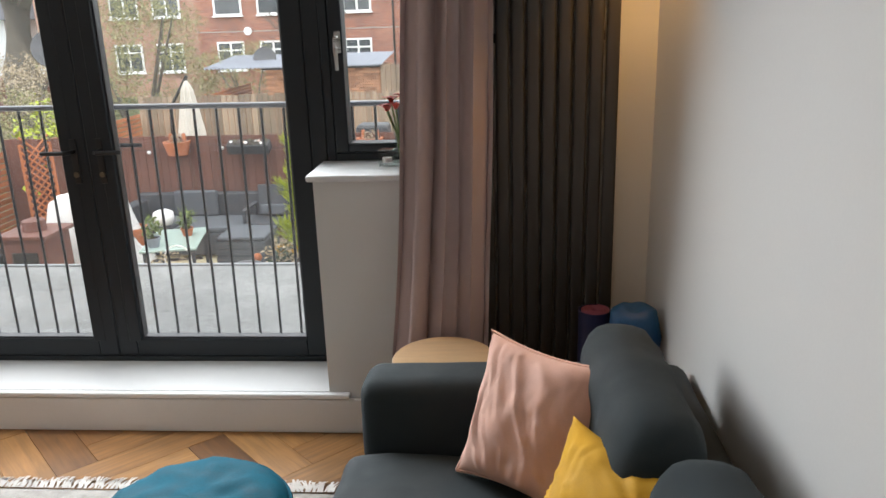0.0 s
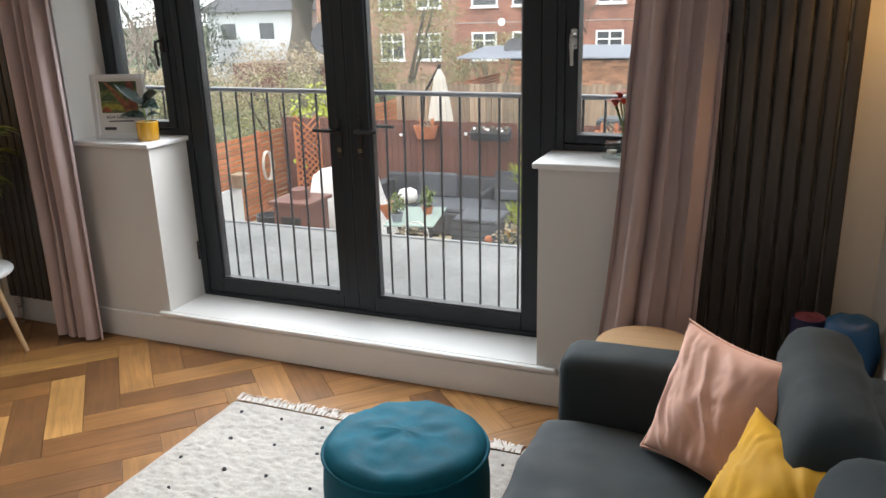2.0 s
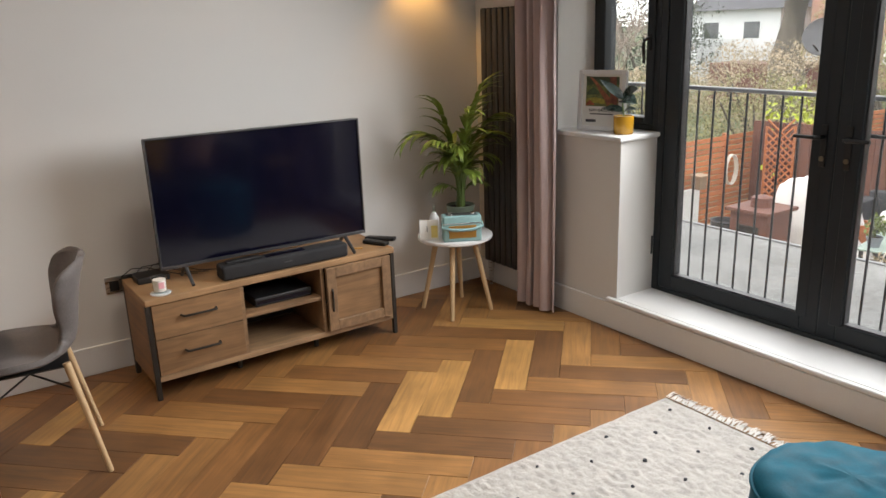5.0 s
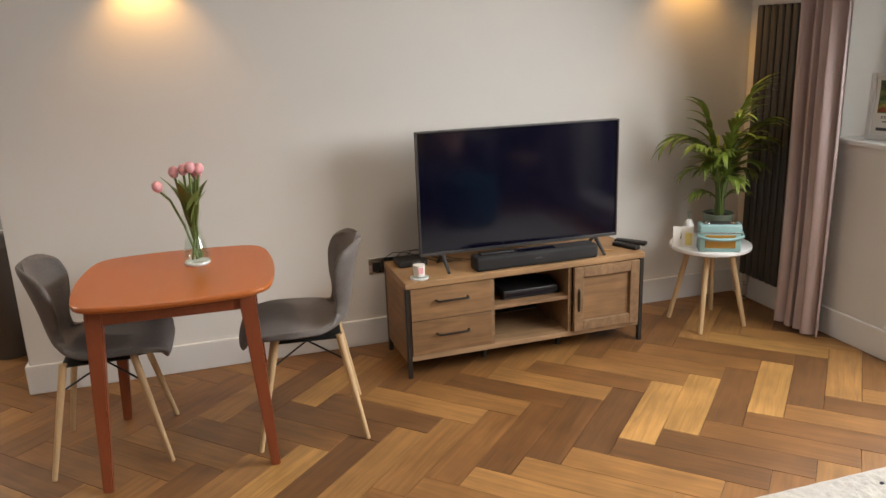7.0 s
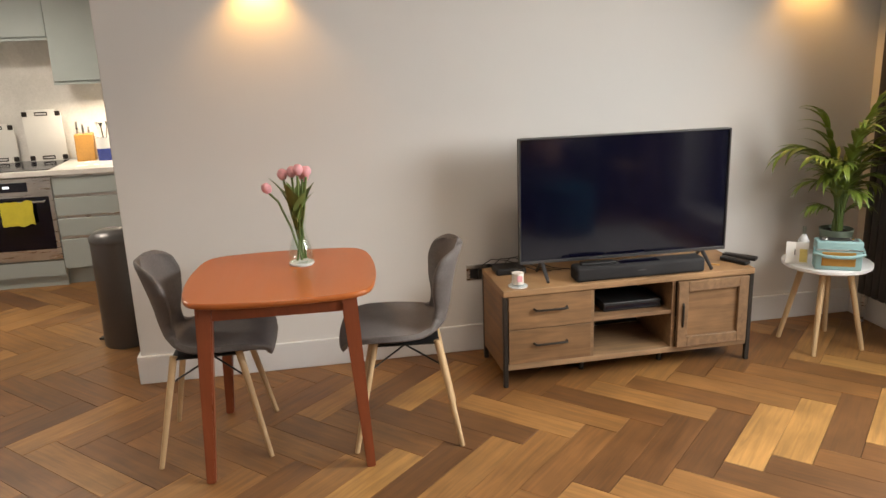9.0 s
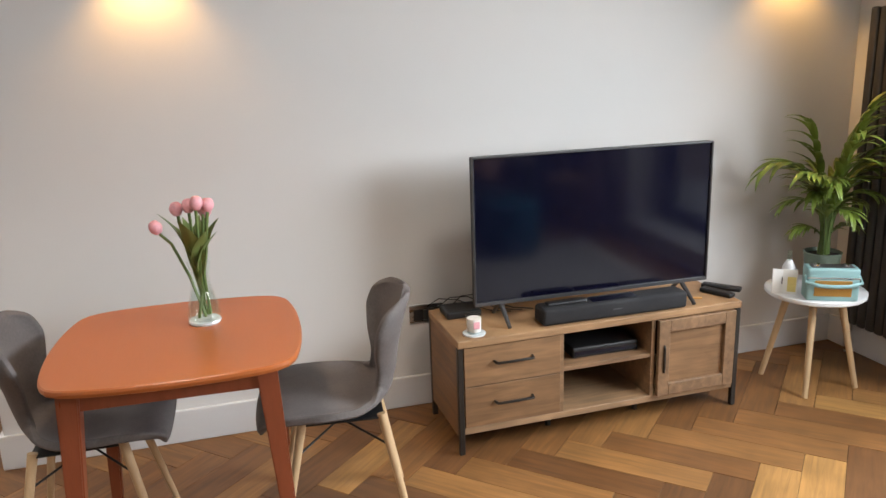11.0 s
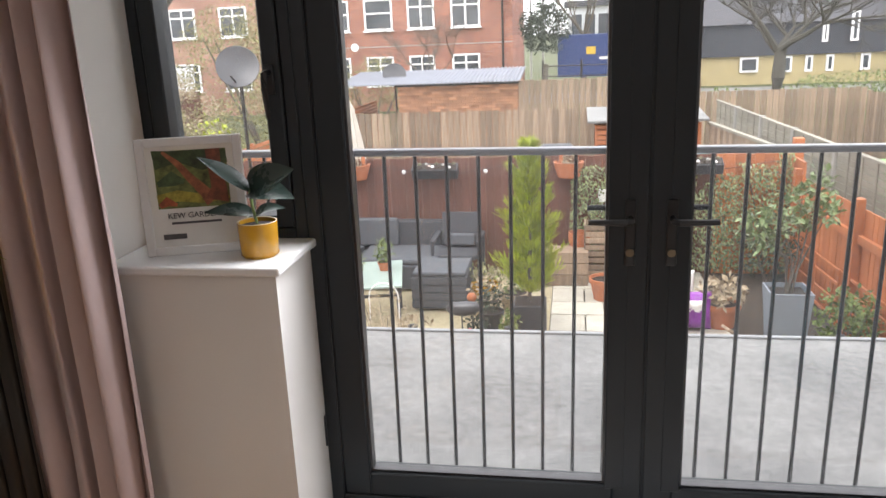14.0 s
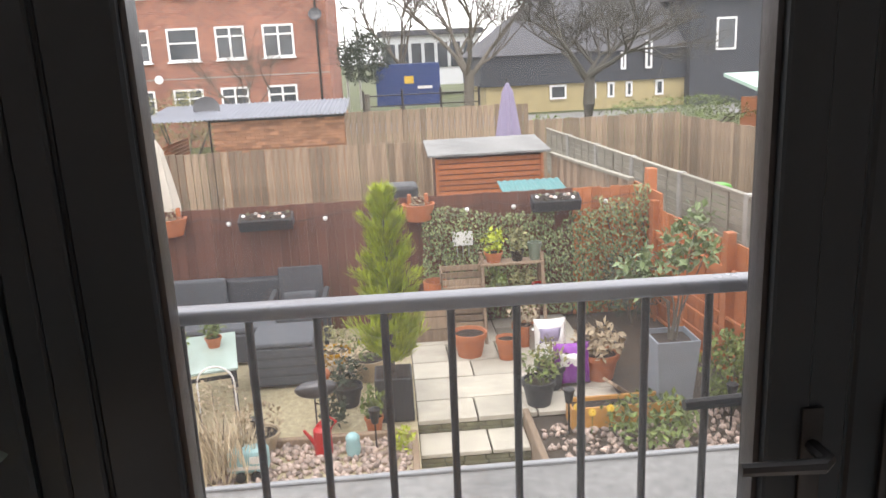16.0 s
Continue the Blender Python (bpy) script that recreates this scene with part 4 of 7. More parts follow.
rd = thing("radio", pose(-2.765, 2.172, 0.455, 0, 0, 63), "duck-egg blue retro radio with a gold grille", "radio")
part("case", box(-0.105, 0.105, -0.045, 0.045, 0.0, 0.145, 0.010, 3), MINT, rd, "", 50)
part("grille", box(-0.075, 0.075, -0.0475, -0.044, 0.022, 0.092, 0.002), BRASSC, rd, "gold cloth grille")
part("front_band", box(-0.104, 0.104, -0.0465, -0.044, 0.100, 0.106), STEEL, rd, "silver trim line")
part("top_plate", box(-0.085, 0.085, -0.03, 0.03, 0.145, 0.147), TVGREY, rd, "grey control plate")
for x in (-0.06, 0.06):
    part("knob", lathe([(0, 0.147), (0.014, 0.147), (0.013, 0.155), (0, 0.155)], 14), CHROME, rd).matrix_local = pose(x, 0, 0)
part("handle", tube([(-0.108, -0.02, 0.105), (-0.112, -0.05, 0.085), (-0.06, -0.066, 0.074), (0.0, -0.07, 0.072), (0.06, -0.066, 0.074), (0.112, -0.05, 0.085), (0.108, -0.02, 0.105)], 0.006, 8, None, 1.5), MINT, rd, "duck-egg carrying strap", 60)
cd = thing("greeting_card", pose(-2.888, 2.04, 0.455, 0, 0, 50), "white greeting card with a grey and yellow drawing", "card")
part("card", box(-0.052, 0.052, -0.002, 0.0, 0.0, 0.112), PAPER, cd)
part("back_leaf", box(-0.052, 0.052, 0, 0.0018, 0.0, 0.112), PAPER, cd).matrix_local = pose(0, 0.0005, 0, 0, 0, 18)
part("yellow_patch", box(0.012, 0.047, -0.0035, -0.002, 0.012, 0.08), mat("pale_yellow_print", (0.75, 0.62, 0.22), 0.8), cd)
for a in ((-0.035, 0.02, 0.012, 0.035), (-0.028, 0.045, 0.02, 0.03), (-0.02, 0.07, 0.008, 0.022)):
    part("drawing_bar", box(a[0], a[0] + a[2], -0.0035, -0.002, a[1], a[1] + a[3]), TVGREY, cd)
bt = thing("diffuser_bottle", pose(-2.985, 2.14, 0.455), "small white bottle with a clear neck", "bottle")
part("bottle", lathe([(0, 0), (0.024, 0), (0.027, 0.01), (0.027, 0.09), (0.015, 0.115), (0.012, 0.12), (0, 0.12)], 20), WHITE, bt, "", 50)
part("neck", lathe([(0.010, 0.12), (0.011, 0.165), (0.008, 0.165), (0.007, 0.12)], 16), CLEAR, bt, "clear neck")

# ---- left sill: print and rubber plant ----
pf = thing("framed_print", pose(-2.365, 2.815, ZS, -4, 0, 18), "white framed garden print leaning on the window board", "picture")
part("frame", ring(-0.135, 0.135, 0.0, 0.312, 0.022, -0.014, 0.014, 0.022, 0.002), WHITE, pf)
part("mount", box(-0.116, 0.116, -0.002, 0.004, 0.018, 0.294), PAPER, pf)
part("backing", box(-0.118, 0.118, 0.004, 0.012, 0.014, 0.298), BAMBOO, pf)
part("print_lawn", box(-0.094, 0.094, -0.003, -0.002, 0.125, 0.278), mat("print_lawn", (0.17, 0.20, 0.06), 0.6, var=0.5, scale=22, fine=80), pf)


def daub(name, pts, widths, colour, layer):
    """A painted stroke on the print: a ribbon that swells and tapers."""
    vs, fs = [], []
    for k, ((x, z), w) in enumerate(zip(pts, widths)):
        x1, z1 = pts[min(k + 1, len(pts) - 1)]
        x0, z0 = pts[max(k - 1, 0)]
        d = Vector((x1 - x0, 0, z1 - z0)).normalized()
        side = Vector((d.z, 0, -d.x)) * w / 2
        c = Vector((x, -0.003 - 0.0004 * layer, z))
        vs += [c - side, c + side]
        if k:
            fs.append((2 * k - 2, 2 * k - 1, 2 * k + 1, 2 * k))
    raw(name, vs, fs, mat(name, colour, 0.6, var=0.4, scale=30, fine=110), pf)


daub("print_woodland", [(-0.094, 0.255), (-0.03, 0.262), (0.03, 0.25), (0.094, 0.258)], [0.05, 0.03, 0.055, 0.035], (0.05, 0.08, 0.03), 1)
daub("print_foliage", [(-0.09, 0.19), (-0.05, 0.205), (-0.02, 0.195)], [0.012, 0.04, 0.01], (0.07, 0.12, 0.05), 1)
daub("print_yellow_band", [(-0.094, 0.152), (-0.04, 0.158), (0.03, 0.146), (0.094, 0.15)], [0.022, 0.03, 0.024, 0.012], (0.38, 0.33, 0.05), 2)
daub("print_flower_bed", [(-0.09, 0.132), (-0.07, 0.145), (-0.045, 0.134)], [0.012, 0.026, 0.008], (0.36, 0.09, 0.035), 3)
daub("print_red_trunk", [(-0.07, 0.276), (-0.035, 0.245), (-0.005, 0.205), (0.03, 0.165), (0.05, 0.14)], [0.008, 0.016, 0.022, 0.03, 0.044], (0.34, 0.12, 0.055), 4)
daub("print_brown_trunk", [(0.06, 0.278), (0.062, 0.22), (0.068, 0.175), (0.06, 0.14)], [0.038, 0.034, 0.04, 0.062], (0.24, 0.075, 0.04), 5)
cu = bpy.data.curves.new("lettering", "FONT")
cu.body, cu.size, cu.align_x, cu.extrude = "KEW GARDENS", 0.021, "CENTER", 0.0006
tx = new("lettering_curve", cu)
tm = bpy.data.meshes.new_from_object(tx.evaluated_get(bpy.context.evaluated_depsgraph_get()))
bpy.data.objects.remove(tx)
tm.materials.clear()
tm.materials.append(INK)
lt = new("lettering", tm)
lt.parent, lt.matrix_local = pf, pose(0, -0.003, 0.098, 90)
part("small_print", box(-0.065, 0.065, -0.003, -0.002, 0.082, 0.088), TVGREY, pf)
part("stamp", box(-0.09, -0.03, -0.003, -0.002, 0.042, 0.056), TVGREY, pf)

rp = thing("rubber_plant", pose(-2.185, 2.795, ZS), "dark-leaved rubber plant in a mustard yellow pot", "plant")
part("saucer", lathe([(0, 0), (0.045, 0), (0.05, 0.006), (0, 0.006)], 28), MUST, rp)
part("pot", lathe([(0, 0.004), (0.046, 0.004), (0.05, 0.01), (0.052, 0.088), (0.0525, 0.092), (0.048, 0.092), (0.046, 0.08), (0, 0.08)], 36), MUST, rp, "glossy mustard pot", 40)
part("soil", lathe([(0.047, 0.081), (0.02, 0.086), (0, 0.086)], 18), SOIL, rp)
part("rim", lathe([(0.0475, 0.0918), (0.05, 0.0935), (0.0525, 0.0918)], 36), CREAMR, rp, "pale worn pot rim", 40)
part("stem", tube([(0, 0, 0.08), (-0.008, 0.0, 0.13), (-0.012, 0.0, 0.175)], 0.004, 6), STEM, rp, "", 60)
for az, zz, l, w, rise, droop, tilt in ((185, 0.175, 0.155, 0.06, 0.80, 0.1, -25), (12, 0.175, 0.165, 0.085, 0.70, 0.1, 52), (-20, 0.168, 0.145, 0.078, 0.10, 0.35, 30),
                                        (194, 0.112, 0.125, 0.058, 0.22, 0.3, -25), (8, 0.10, 0.10, 0.045, 0.75, 1.0, 25), (60, 0.175, 0.09, 0.06, 1.05, 0.3, 20)):
    vs, fs = [], []
    add_blade(vs, fs, pose(-0.01, 0, zz, tilt, 0, az), blade(l, w, droop, rise, 0.35, 10))
    raw("leaf", vs, fs, LEAFD, rp, True)

# ---- right sill: tealight and lilies ----
tl = thing("tealight_glass", pose(0.05, 2.85, ZS), "small square clear tealight glass on the window board", "candle holder")
part("glass", box(-0.03, 0.03, -0.03, 0.03, 0.0, 0.062, 0.005, 2), CLEAR, tl).visible_shadow = False
part("wax", lathe([(0, 0.014), (0.019, 0.014), (0.019, 0.03), (0, 0.03)], 18), WAX, tl)
lv = thing("flower_vase", pose(0.10, 2.855, ZS), "clear glass vase with red lilies on the window board", "vase")
part("glass", lathe([(0, 0), (0.028, 0), (0.032, 0.01), (0.03, 0.06), (0.02, 0.09), (0.024, 0.12), (0.021, 0.12), (0.017, 0.09), (0.027, 0.06), (0.028, 0.012), (0, 0.008)], 28), CLEAR, lv, "", 50).visible_shadow = False
random.seed(8)
for k in range(5):
    x, y, z = random.uniform(-0.06, 0.02), random.uniform(-0.05, 0.02), random.uniform(0.19, 0.27)
    part("stem", tube([(0, 0, 0.01), (x * 0.3, y * 0.3, 0.12), (x, y, z)], 0.003, 6), STEM, lv)
    vs, fs = [], []
    for q in range(6):
        add_blade(vs, fs, pose(x, y, z, 0, 0, q * 60 + k * 17), blade(0.05, 0.02, 1.6, 1.1, 0.3, 5))
    raw("lily_flower", vs, fs, REDFL, lv, True)

# ---- behind the sofa ----
wt = thing("round_table", pose(0.278, 2.36, 0), "small round pale wood table behind the sofa", "side table")
part("tabletop", lathe([(0, 0.452), (0.165, 0.452), (0.172, 0.458), (0.172, 0.471), (0.166, 0.477), (0, 0.477)], 44), BIRCH, wt, "", 40)
for k in range(3):
    a = radians(30 + 120 * k)
    part("leg", tube([(0.09 * math.cos(a), 0.09 * math.sin(a), 0.454), (0.14 * math.cos(a), 0.14 * math.sin(a), 0)], [0.014, 0.01], 10), BEECH, wt, "", 40)
ym = thing("yoga_mat", pose(0.775, 2.46, 0), "rolled navy exercise mat with pink inside, standing on end", "exercise mat")
bm = grid(lambda u, v: ((0.013 + 0.037 * u) * math.cos(u * 4.2 * math.tau), (0.013 + 0.037 * u) * math.sin(u * 4.2 * math.tau), v * 0.605), 110, 2)
part("inner_roll", shell(bm, 0.003), MAGE, ym, "pink inner side of the rolled mat", 60)
part("outer_layer", lathe([(0.050, 0.0), (0.053, 0.0), (0.053, 0.605), (0.050, 0.605)], 40), NAVY, ym, "", 40)
bg = thing("sports_bag", pose(0.895, 2.40, 0), "blue nylon drawstring bag behind the sofa", "bag")
bm = lathe([(0, 0), (0.06, 0), (0.075, 0.05), (0.078, 0.25), (0.08, 0.40), (0.078, 0.48), (0.076, 0.54), (0.068, 0.61), (0.045, 0.637), (0.02, 0.64), (0, 0.625)], 40)
for v in bm.verts:
    v.co += Vector((v.co.x, v.co.y, 0)) * (0.35 * noise.noise(v.co * 9) + 0.16 * noise.noise(v.co * 26)) + Vector((0, 0, 0.05 * noise.noise(v.co * 8)))
part("body", bm, BLUEB, bg, "", 60)

# ---- kitchen ----
KX = -5.24


def unit(y0, y1, fronts, label):
    """A base cabinet unit facing +x."""
    ob = thing("base_unit", pose(KX, y0, 0), label, "kitchen unit", "kitchen base units")
    w = y1 - y0
    part("carcass", box(-0.58, -0.02, 0.0, w, 0.12, 0.80), UNIT, ob)
    part("plinth", box(-0.58, -0.06, 0.0, w, 0.0, 0.12), UNIT, ob)
    z = 0.125
    for h in fronts:
        part("drawer_front", box(-0.02, 0.0, 0.002, w - 0.002, z, z + h - 0.022, 0.002), UNIT, ob)
        part("finger_rail", box(-0.035, -0.018, 0.004, w - 0.004, z + h - 0.022, z + h), STEEL, ob, "shadowed finger rail")
        z += h
    return ob


unit(-2.12, -1.52, (0.235, 0.15, 0.15, 0.145), "grey-green handleless drawer unit")
unit(-1.52, -0.9, (0.235, 0.15, 0.15, 0.145), "grey-green handleless drawer unit in the corner")
unit(-3.4, -2.72, (0.68,), "grey-green handleless door unit")
ov = thing("oven", pose(KX, -2.72, 0), "built-in steel oven with a black glass door", "oven")
part("carcass", box(-0.58, -0.02, 0, 0.6, 0.0, 0.80), UNIT, ov)
part("plinth_front", box(-0.02, 0.0, 0.002, 0.598, 0.08, 0.19), UNIT, ov)
part("frame", box(-0.02, 0.006, 0.004, 0.596, 0.20, 0.795, 0.003), STEEL, ov)
part("glass", box(0.006, 0.012, 0.03, 0.57, 0.28, 0.66, 0.002), SCREEN, ov, "black glass oven door")
part("display", box(0.006, 0.009, 0.16, 0.44, 0.70, 0.765), SCREEN, ov, "black control display")
part("clock_digits", box(0.0092, 0.0098, 0.285, 0.325, 0.728, 0.742), glow_mat("clock_glow", (0.8, 0.9, 1.0), 1.5), ov, "lit clock digits")
part("rail", tube([(0.045, 0.05, 0.63), (0.045, 0.55, 0.63)], 0.007, 8), STEEL, ov, "steel towel rail", 40)
for y in (0.06, 0.54):
    part("rail_bracket", tube([(0.008, y, 0.63), (0.045, y, 0.63)], 0.006, 8), STEEL, ov)
for nm, y0, y1, zb, mt, lb in (("tea_towel", 0.26, 0.47, 0.47, CLOTHY, "yellow cloth hanging on the oven rail"), ("striped_towel", -0.02, 0.14, 0.27, CLOTHN, "navy striped towel hanging on the oven rail")):
    tw = thing(nm, pose(KX, -2.72, 0), lb, "towel")
    bm = grid(lambda u, v: (0.054 + 0.006 * math.sin(u * 12) * (1 - v), y0 + (y1 - y0) * u + 0.01 * noise.noise((v * 3, u * 3, 1)), zb + 0.02 * noise.noise((u * 4, 0, 2)) + (0.64 - zb) * v), 14, 10)
    part("cloth", shell(bm, 0.003), mt, tw, "", 60)
    if nm == "striped_towel":
        for q in range(4):
            yy = y0 + 0.02 + q * 0.035
            part("stripe", box(0.060, 0.062, yy, yy + 0.008, zb + 0.02, 0.63), PAPER, tw, "white stripe")
tagged(part("worktop", box(-5.85, KX + 0.02, -3.4, -0.9, 0.802, 0.838, 0.003), STONEW), "white stone kitchen worktop", "worktop")
tagged(part("splashback", box(-5.85, -5.838, -3.4, -0.9, 0.84, 2.2), MARBLE), "pale marble splashback behind the hob", "splashback")
hb = thing("hob", pose(-5.52, -2.42, 0.838), "black glass induction hob set on the worktop", "hob")
part("glass", box(-0.25, 0.25, -0.29, 0.29, 0.0, 0.005, 0.002), SCREEN, hb)
for x in (-0.11, 0.12):
    for y in (-0.14, 0.14):
        part("ring_mark", lathe([(0.078, 0.0052), (0.082, 0.0052)], 28), TVGREY, hb).matrix_local = pose(x, y, 0.0003)
for y0, y1, z0, lb in ((-2.08, -0.9, 1.41, "grey-green wall cabinet with a shadow line below"), (-2.72, -2.08, 1.72, "grey-green cabinet over the hob"), (-3.4, -2.72, 1.41, "grey-green wall cabinet beside the hob cabinet")):
    wc = thing("wall_unit", pose(-5.85, y0, z0), lb, "kitchen unit", "kitchen wall units")
    part("carcass", box(0.0, 0.31, 0, y1 - y0, 0.0, 0.8), UNIT, wc)
    part("door", box(0.31, 0.33, 0.002, y1 - y0 - 0.002, 0.02, 0.8, 0.002), UNIT, wc)
    part("pelmet", box(0.29, 0.328, 0.0, y1 - y0, -0.005, 0.012), UNIT, wc)
for y, w, h in ((-2.60, 0.24, 0.30), (-2.27, 0.27, 0.39)):
    cb = thing("chopping_board", pose(-5.79, y, 0.838, 0, 6, 0), "white chopping board with dark grips leaning on the splashback", "chopping board", "boards by the hob")
    bm = box(0.0, 0.012, -w / 2, w / 2, 0.0, h)
    bmesh.ops.bevel(bm, geom=[e for e in bm.edges if abs(e.verts[0].co.x - e.verts[1].co.x) > 0.01], offset=0.035, segments=4, affect="EDGES")
    part("board", bm, PAPER, cb)
    for z in (0.03, h - 0.03):
        part("grip", ring(-0.045, 0.045, z - 0.014, z + 0.014, 0.008, -0.0145, -0.012, 0.008, 0.001), DARKM, cb).matrix_local = pose(0, 0, 0, 0, 0, 90)
        for s in (-1, 1):
            part("corner_grip", box(0.012, 0.0145, s * (w / 2 - 0.02) - 0.018, s * (w / 2 - 0.02) + 0.018, z - 0.018, z + 0.018, 0.003), DARKM, cb)
kb = thing("knife_block", pose(-5.70, -1.98, 0.838, 0, 0, 8), "bamboo knife block holding knives", "knife block")
part("block", box(-0.06, 0.06, -0.065, 0.065, 0, 0.20, 0.006, 2), BAMBOO, kb)
for k in range(3):
    part("knife_handle", box(-0.01, 0.012, -0.05 + k * 0.04, -0.035 + k * 0.04, 0.2, 0.29 - 0.02 * k, 0.003), STEEL, kb)
pt = thing("utensil_pot", pose(-5.66, -1.83, 0.838), "blue and white pot of kitchen utensils", "pot")
part("pot", lathe([(0, 0), (0.06, 0), (0.062, 0.09), (0, 0.09)], 24), BLUEG, pt, "blue lower half")
part("rim", lathe([(0.062, 0.09), (0.062, 0.17), (0.056, 0.17), (0.056, 0.09)], 24), WHITE, pt, "white upper half")
for k in range(4):
    a = radians(k * 80)
    part("utensil", tube([(0, 0, 0.08), (0.05 * math.cos(a), 0.05 * math.sin(a), 0.25), (0.058 * math.cos(a), 0.058 * math.sin(a), 0.28)], [0.004, 0.004, 0.016], 8, None, 0.5), STEEL if k % 2 else BLACK, pt)
bn = thing("pedal_bin", pose(-3.94, -1.44, 0), "tall round grey metal pedal bin with a steel lid", "bin")
part("body", lathe([(0, 0.0), (0.124, 0.0), (0.126, 0.01), (0.126, 0.60), (0, 0.60)], 40), BINM, bn, "", 40)
part("lid", lathe([(0.128, 0.60), (0.13, 0.605), (0.128, 0.63), (0.10, 0.655), (0.05, 0.668), (0, 0.67)], 40), BINM, bn, "domed grey lid", 50)
part("pedal", box(-0.03, 0.03, -0.17, -0.10, 0.012, 0.024, 0.004), BLACK, bn).matrix_local = pose(0, 0, 0, 0, 0, -20)

# ---- floor boards, laid in a herringbone ----
floor = structure("floor", box(-5.95, XR + 0.1, YS, 3.0, -0.10, -0.013), SUBF, "oak herringbone parquet floor in mixed brown tones")
BW = 0.144


def clip_poly(poly, axis, limit, keep_less):
    out = []
    for a, b in zip(poly, poly[1:] + poly[:1]):
        ia = a[axis] <= limit if keep_less else a[axis] >= limit
        ib = b[axis] <= limit if keep_less else b[axis] >= limit
        if ia:
            out.append(a)
        if ia != ib:
            f = (limit - a[axis]) / (b[axis] - a[axis])
            out.append((a[0] + (b[0] - a[0]) * f, a[1] + (b[1] - a[1]) * f))
    return out


def plank_mesh(poly):
    """A board with eased edges; its corners run round in the plane of the floor."""
    cx, cy = sum(p[0] for p in poly) / len(poly), sum(p[1] for p in poly) / len(poly)
    n = len(poly)

    def inset(d):
        return [(p[0] - (p[0] - cx) / max(0.02, math.hypot(p[0] - cx, p[1] - cy)) * d * 1.4, p[1] - (p[1] - cy) / max(0.02, math.hypot(p[0] - cx, p[1] - cy)) * d * 1.4) for p in poly]
    low, top = inset(0.0004), inset(0.0016)
    v = [(*p, -0.013) for p in low] + [(*p, -0.0012) for p in low] + [(*p, 0.0) for p in top]
    f = [tuple(range(2 * n, 3 * n))]
    for r in (0, n):
        f += [(r + k, r + (k + 1) % n, r + n + (k + 1) % n, r + n + k) for k in range(n)]
    me = bpy.data.meshes.new("plank")
    me.from_pydata(v, [], f)
    me.update()
    me.materials.append(OAK)
    return me


half = [(-2 * BW + 0.0005, -BW / 2 + 0.0005), (2 * BW - 0.0005, -BW / 2 + 0.0005), (2 * BW - 0.0005, BW / 2 - 0.0005), (-2 * BW + 0.0005, BW / 2 - 0.0005)]
whole = plank_mesh(half)
boards = []
s2 = math.sqrt(0.5)
for i in range(-70, 40):
    for j in range(-50, 50):
        k = (i - j) % 8
        if k == 0:
            u, v, turn = -3.198 + (i + 2) * BW, -(j + 0.5) * BW, -45
        elif k == 7:
            u, v, turn = -3.198 + (i + 0.5) * BW, -(j + 2) * BW, 45
        else:
            continue
        x, y = (u + v) * s2, (v - u) * s2
        if -6.2 < x < 1.3 and -3.7 < y < 3.0:
            boards.append((x, y, turn))
boards.sort(key=lambda b: math.hypot(b[0] + 1.6, b[1] - 0.9))
# boards that stand out by their tone
PALE = ((-2.10, 1.35), (-2.12, 1.56), (-2.08, 1.96), (-2.845, 0.076), (-2.175, -0.231), (-2.574, 2.224))
DEEP = ((-2.115, 1.833), (-2.088, 2.187), (-1.809, 1.49), (-1.738, 1.272), (-2.17, 1.18), (-2.363, 0.407))
for n, (x, y, turn) in enumerate(boards):
    m = pose(x, y, 0, 0, 0, turn)
    poly = [tuple((m @ Vector((*p, 0)))[:2]) for p in half]
    inside = all(-5.95 < p[0] < XR and YS < p[1] < YN - 0.002 for p in poly)
    if not inside:
        for ax, lim, less in ((0, -5.95, False), (0, XR - 0.002, True), (1, YS + 0.002, False), (1, YN - 0.004, True)):
            poly = clip_poly(poly, ax, lim, less) if poly else poly
        if len(poly) < 3:
            continue
        inv = m.inverted()
        me = plank_mesh([tuple((inv @ Vector((*p, 0)))[:2]) for p in poly])
    else:
        me = whole
    ob = new("plank", me)
    ob.parent, ob.matrix_local = floor, m
    for spots, tone in ((PALE, OAKL), (DEEP, OAKD)):
        for sx, sy in spots:
            q = m.inverted() @ Vector((sx, sy, 0))
            if abs(q.x) < 2 * BW and abs(q.y) < BW / 2:
                ob.material_slots[0].link = "OBJECT"
                ob.material_slots[0].material = tone

# ---- materials outdoors ----
FELT = mat("grey_roof_felt", (0.225, 0.225, 0.218), 0.6, var=0.36, scale=1.3, fine=22, bump=0.3, dist=0.01)
LEAD = mat("grey_roof_edge", (0.27, 0.28, 0.29), 0.55, var=0.08)
# top rail paler than the bars: the sky's reflection put into its colour
RAILSKY = mat("rail_enamel_sky_sheen", (0.24, 0.25, 0.285), 0.3, var=0.06)
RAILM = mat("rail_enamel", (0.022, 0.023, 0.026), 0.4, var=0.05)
GRASS = mat("winter_grass", (0.085, 0.10, 0.035), 0.95, var=0.3, scale=0.6, fine=9, bump=0.5, dist=0.05)
GRAVEL = mat("honey_gravel", (0.52, 0.45, 0.29), 0.95, var=0.22, scale=25, fine=120, bump=0.9, dist=0.02)
PAVE = mat("sandstone_slab", (0.46, 0.43, 0.36), 0.85, var=0.14, scale=4, fine=40, bump=0.3, rnd=0.14)
MOSS = mat("mossy_stone", (0.17, 0.165, 0.10), 0.95, var=0.3, scale=9, bump=0.5, rnd=0.2)
DIRT = mat("garden_soil", (0.07, 0.052, 0.036), 0.95, var=0.3, scale=12, bump=0.8, dist=0.02)
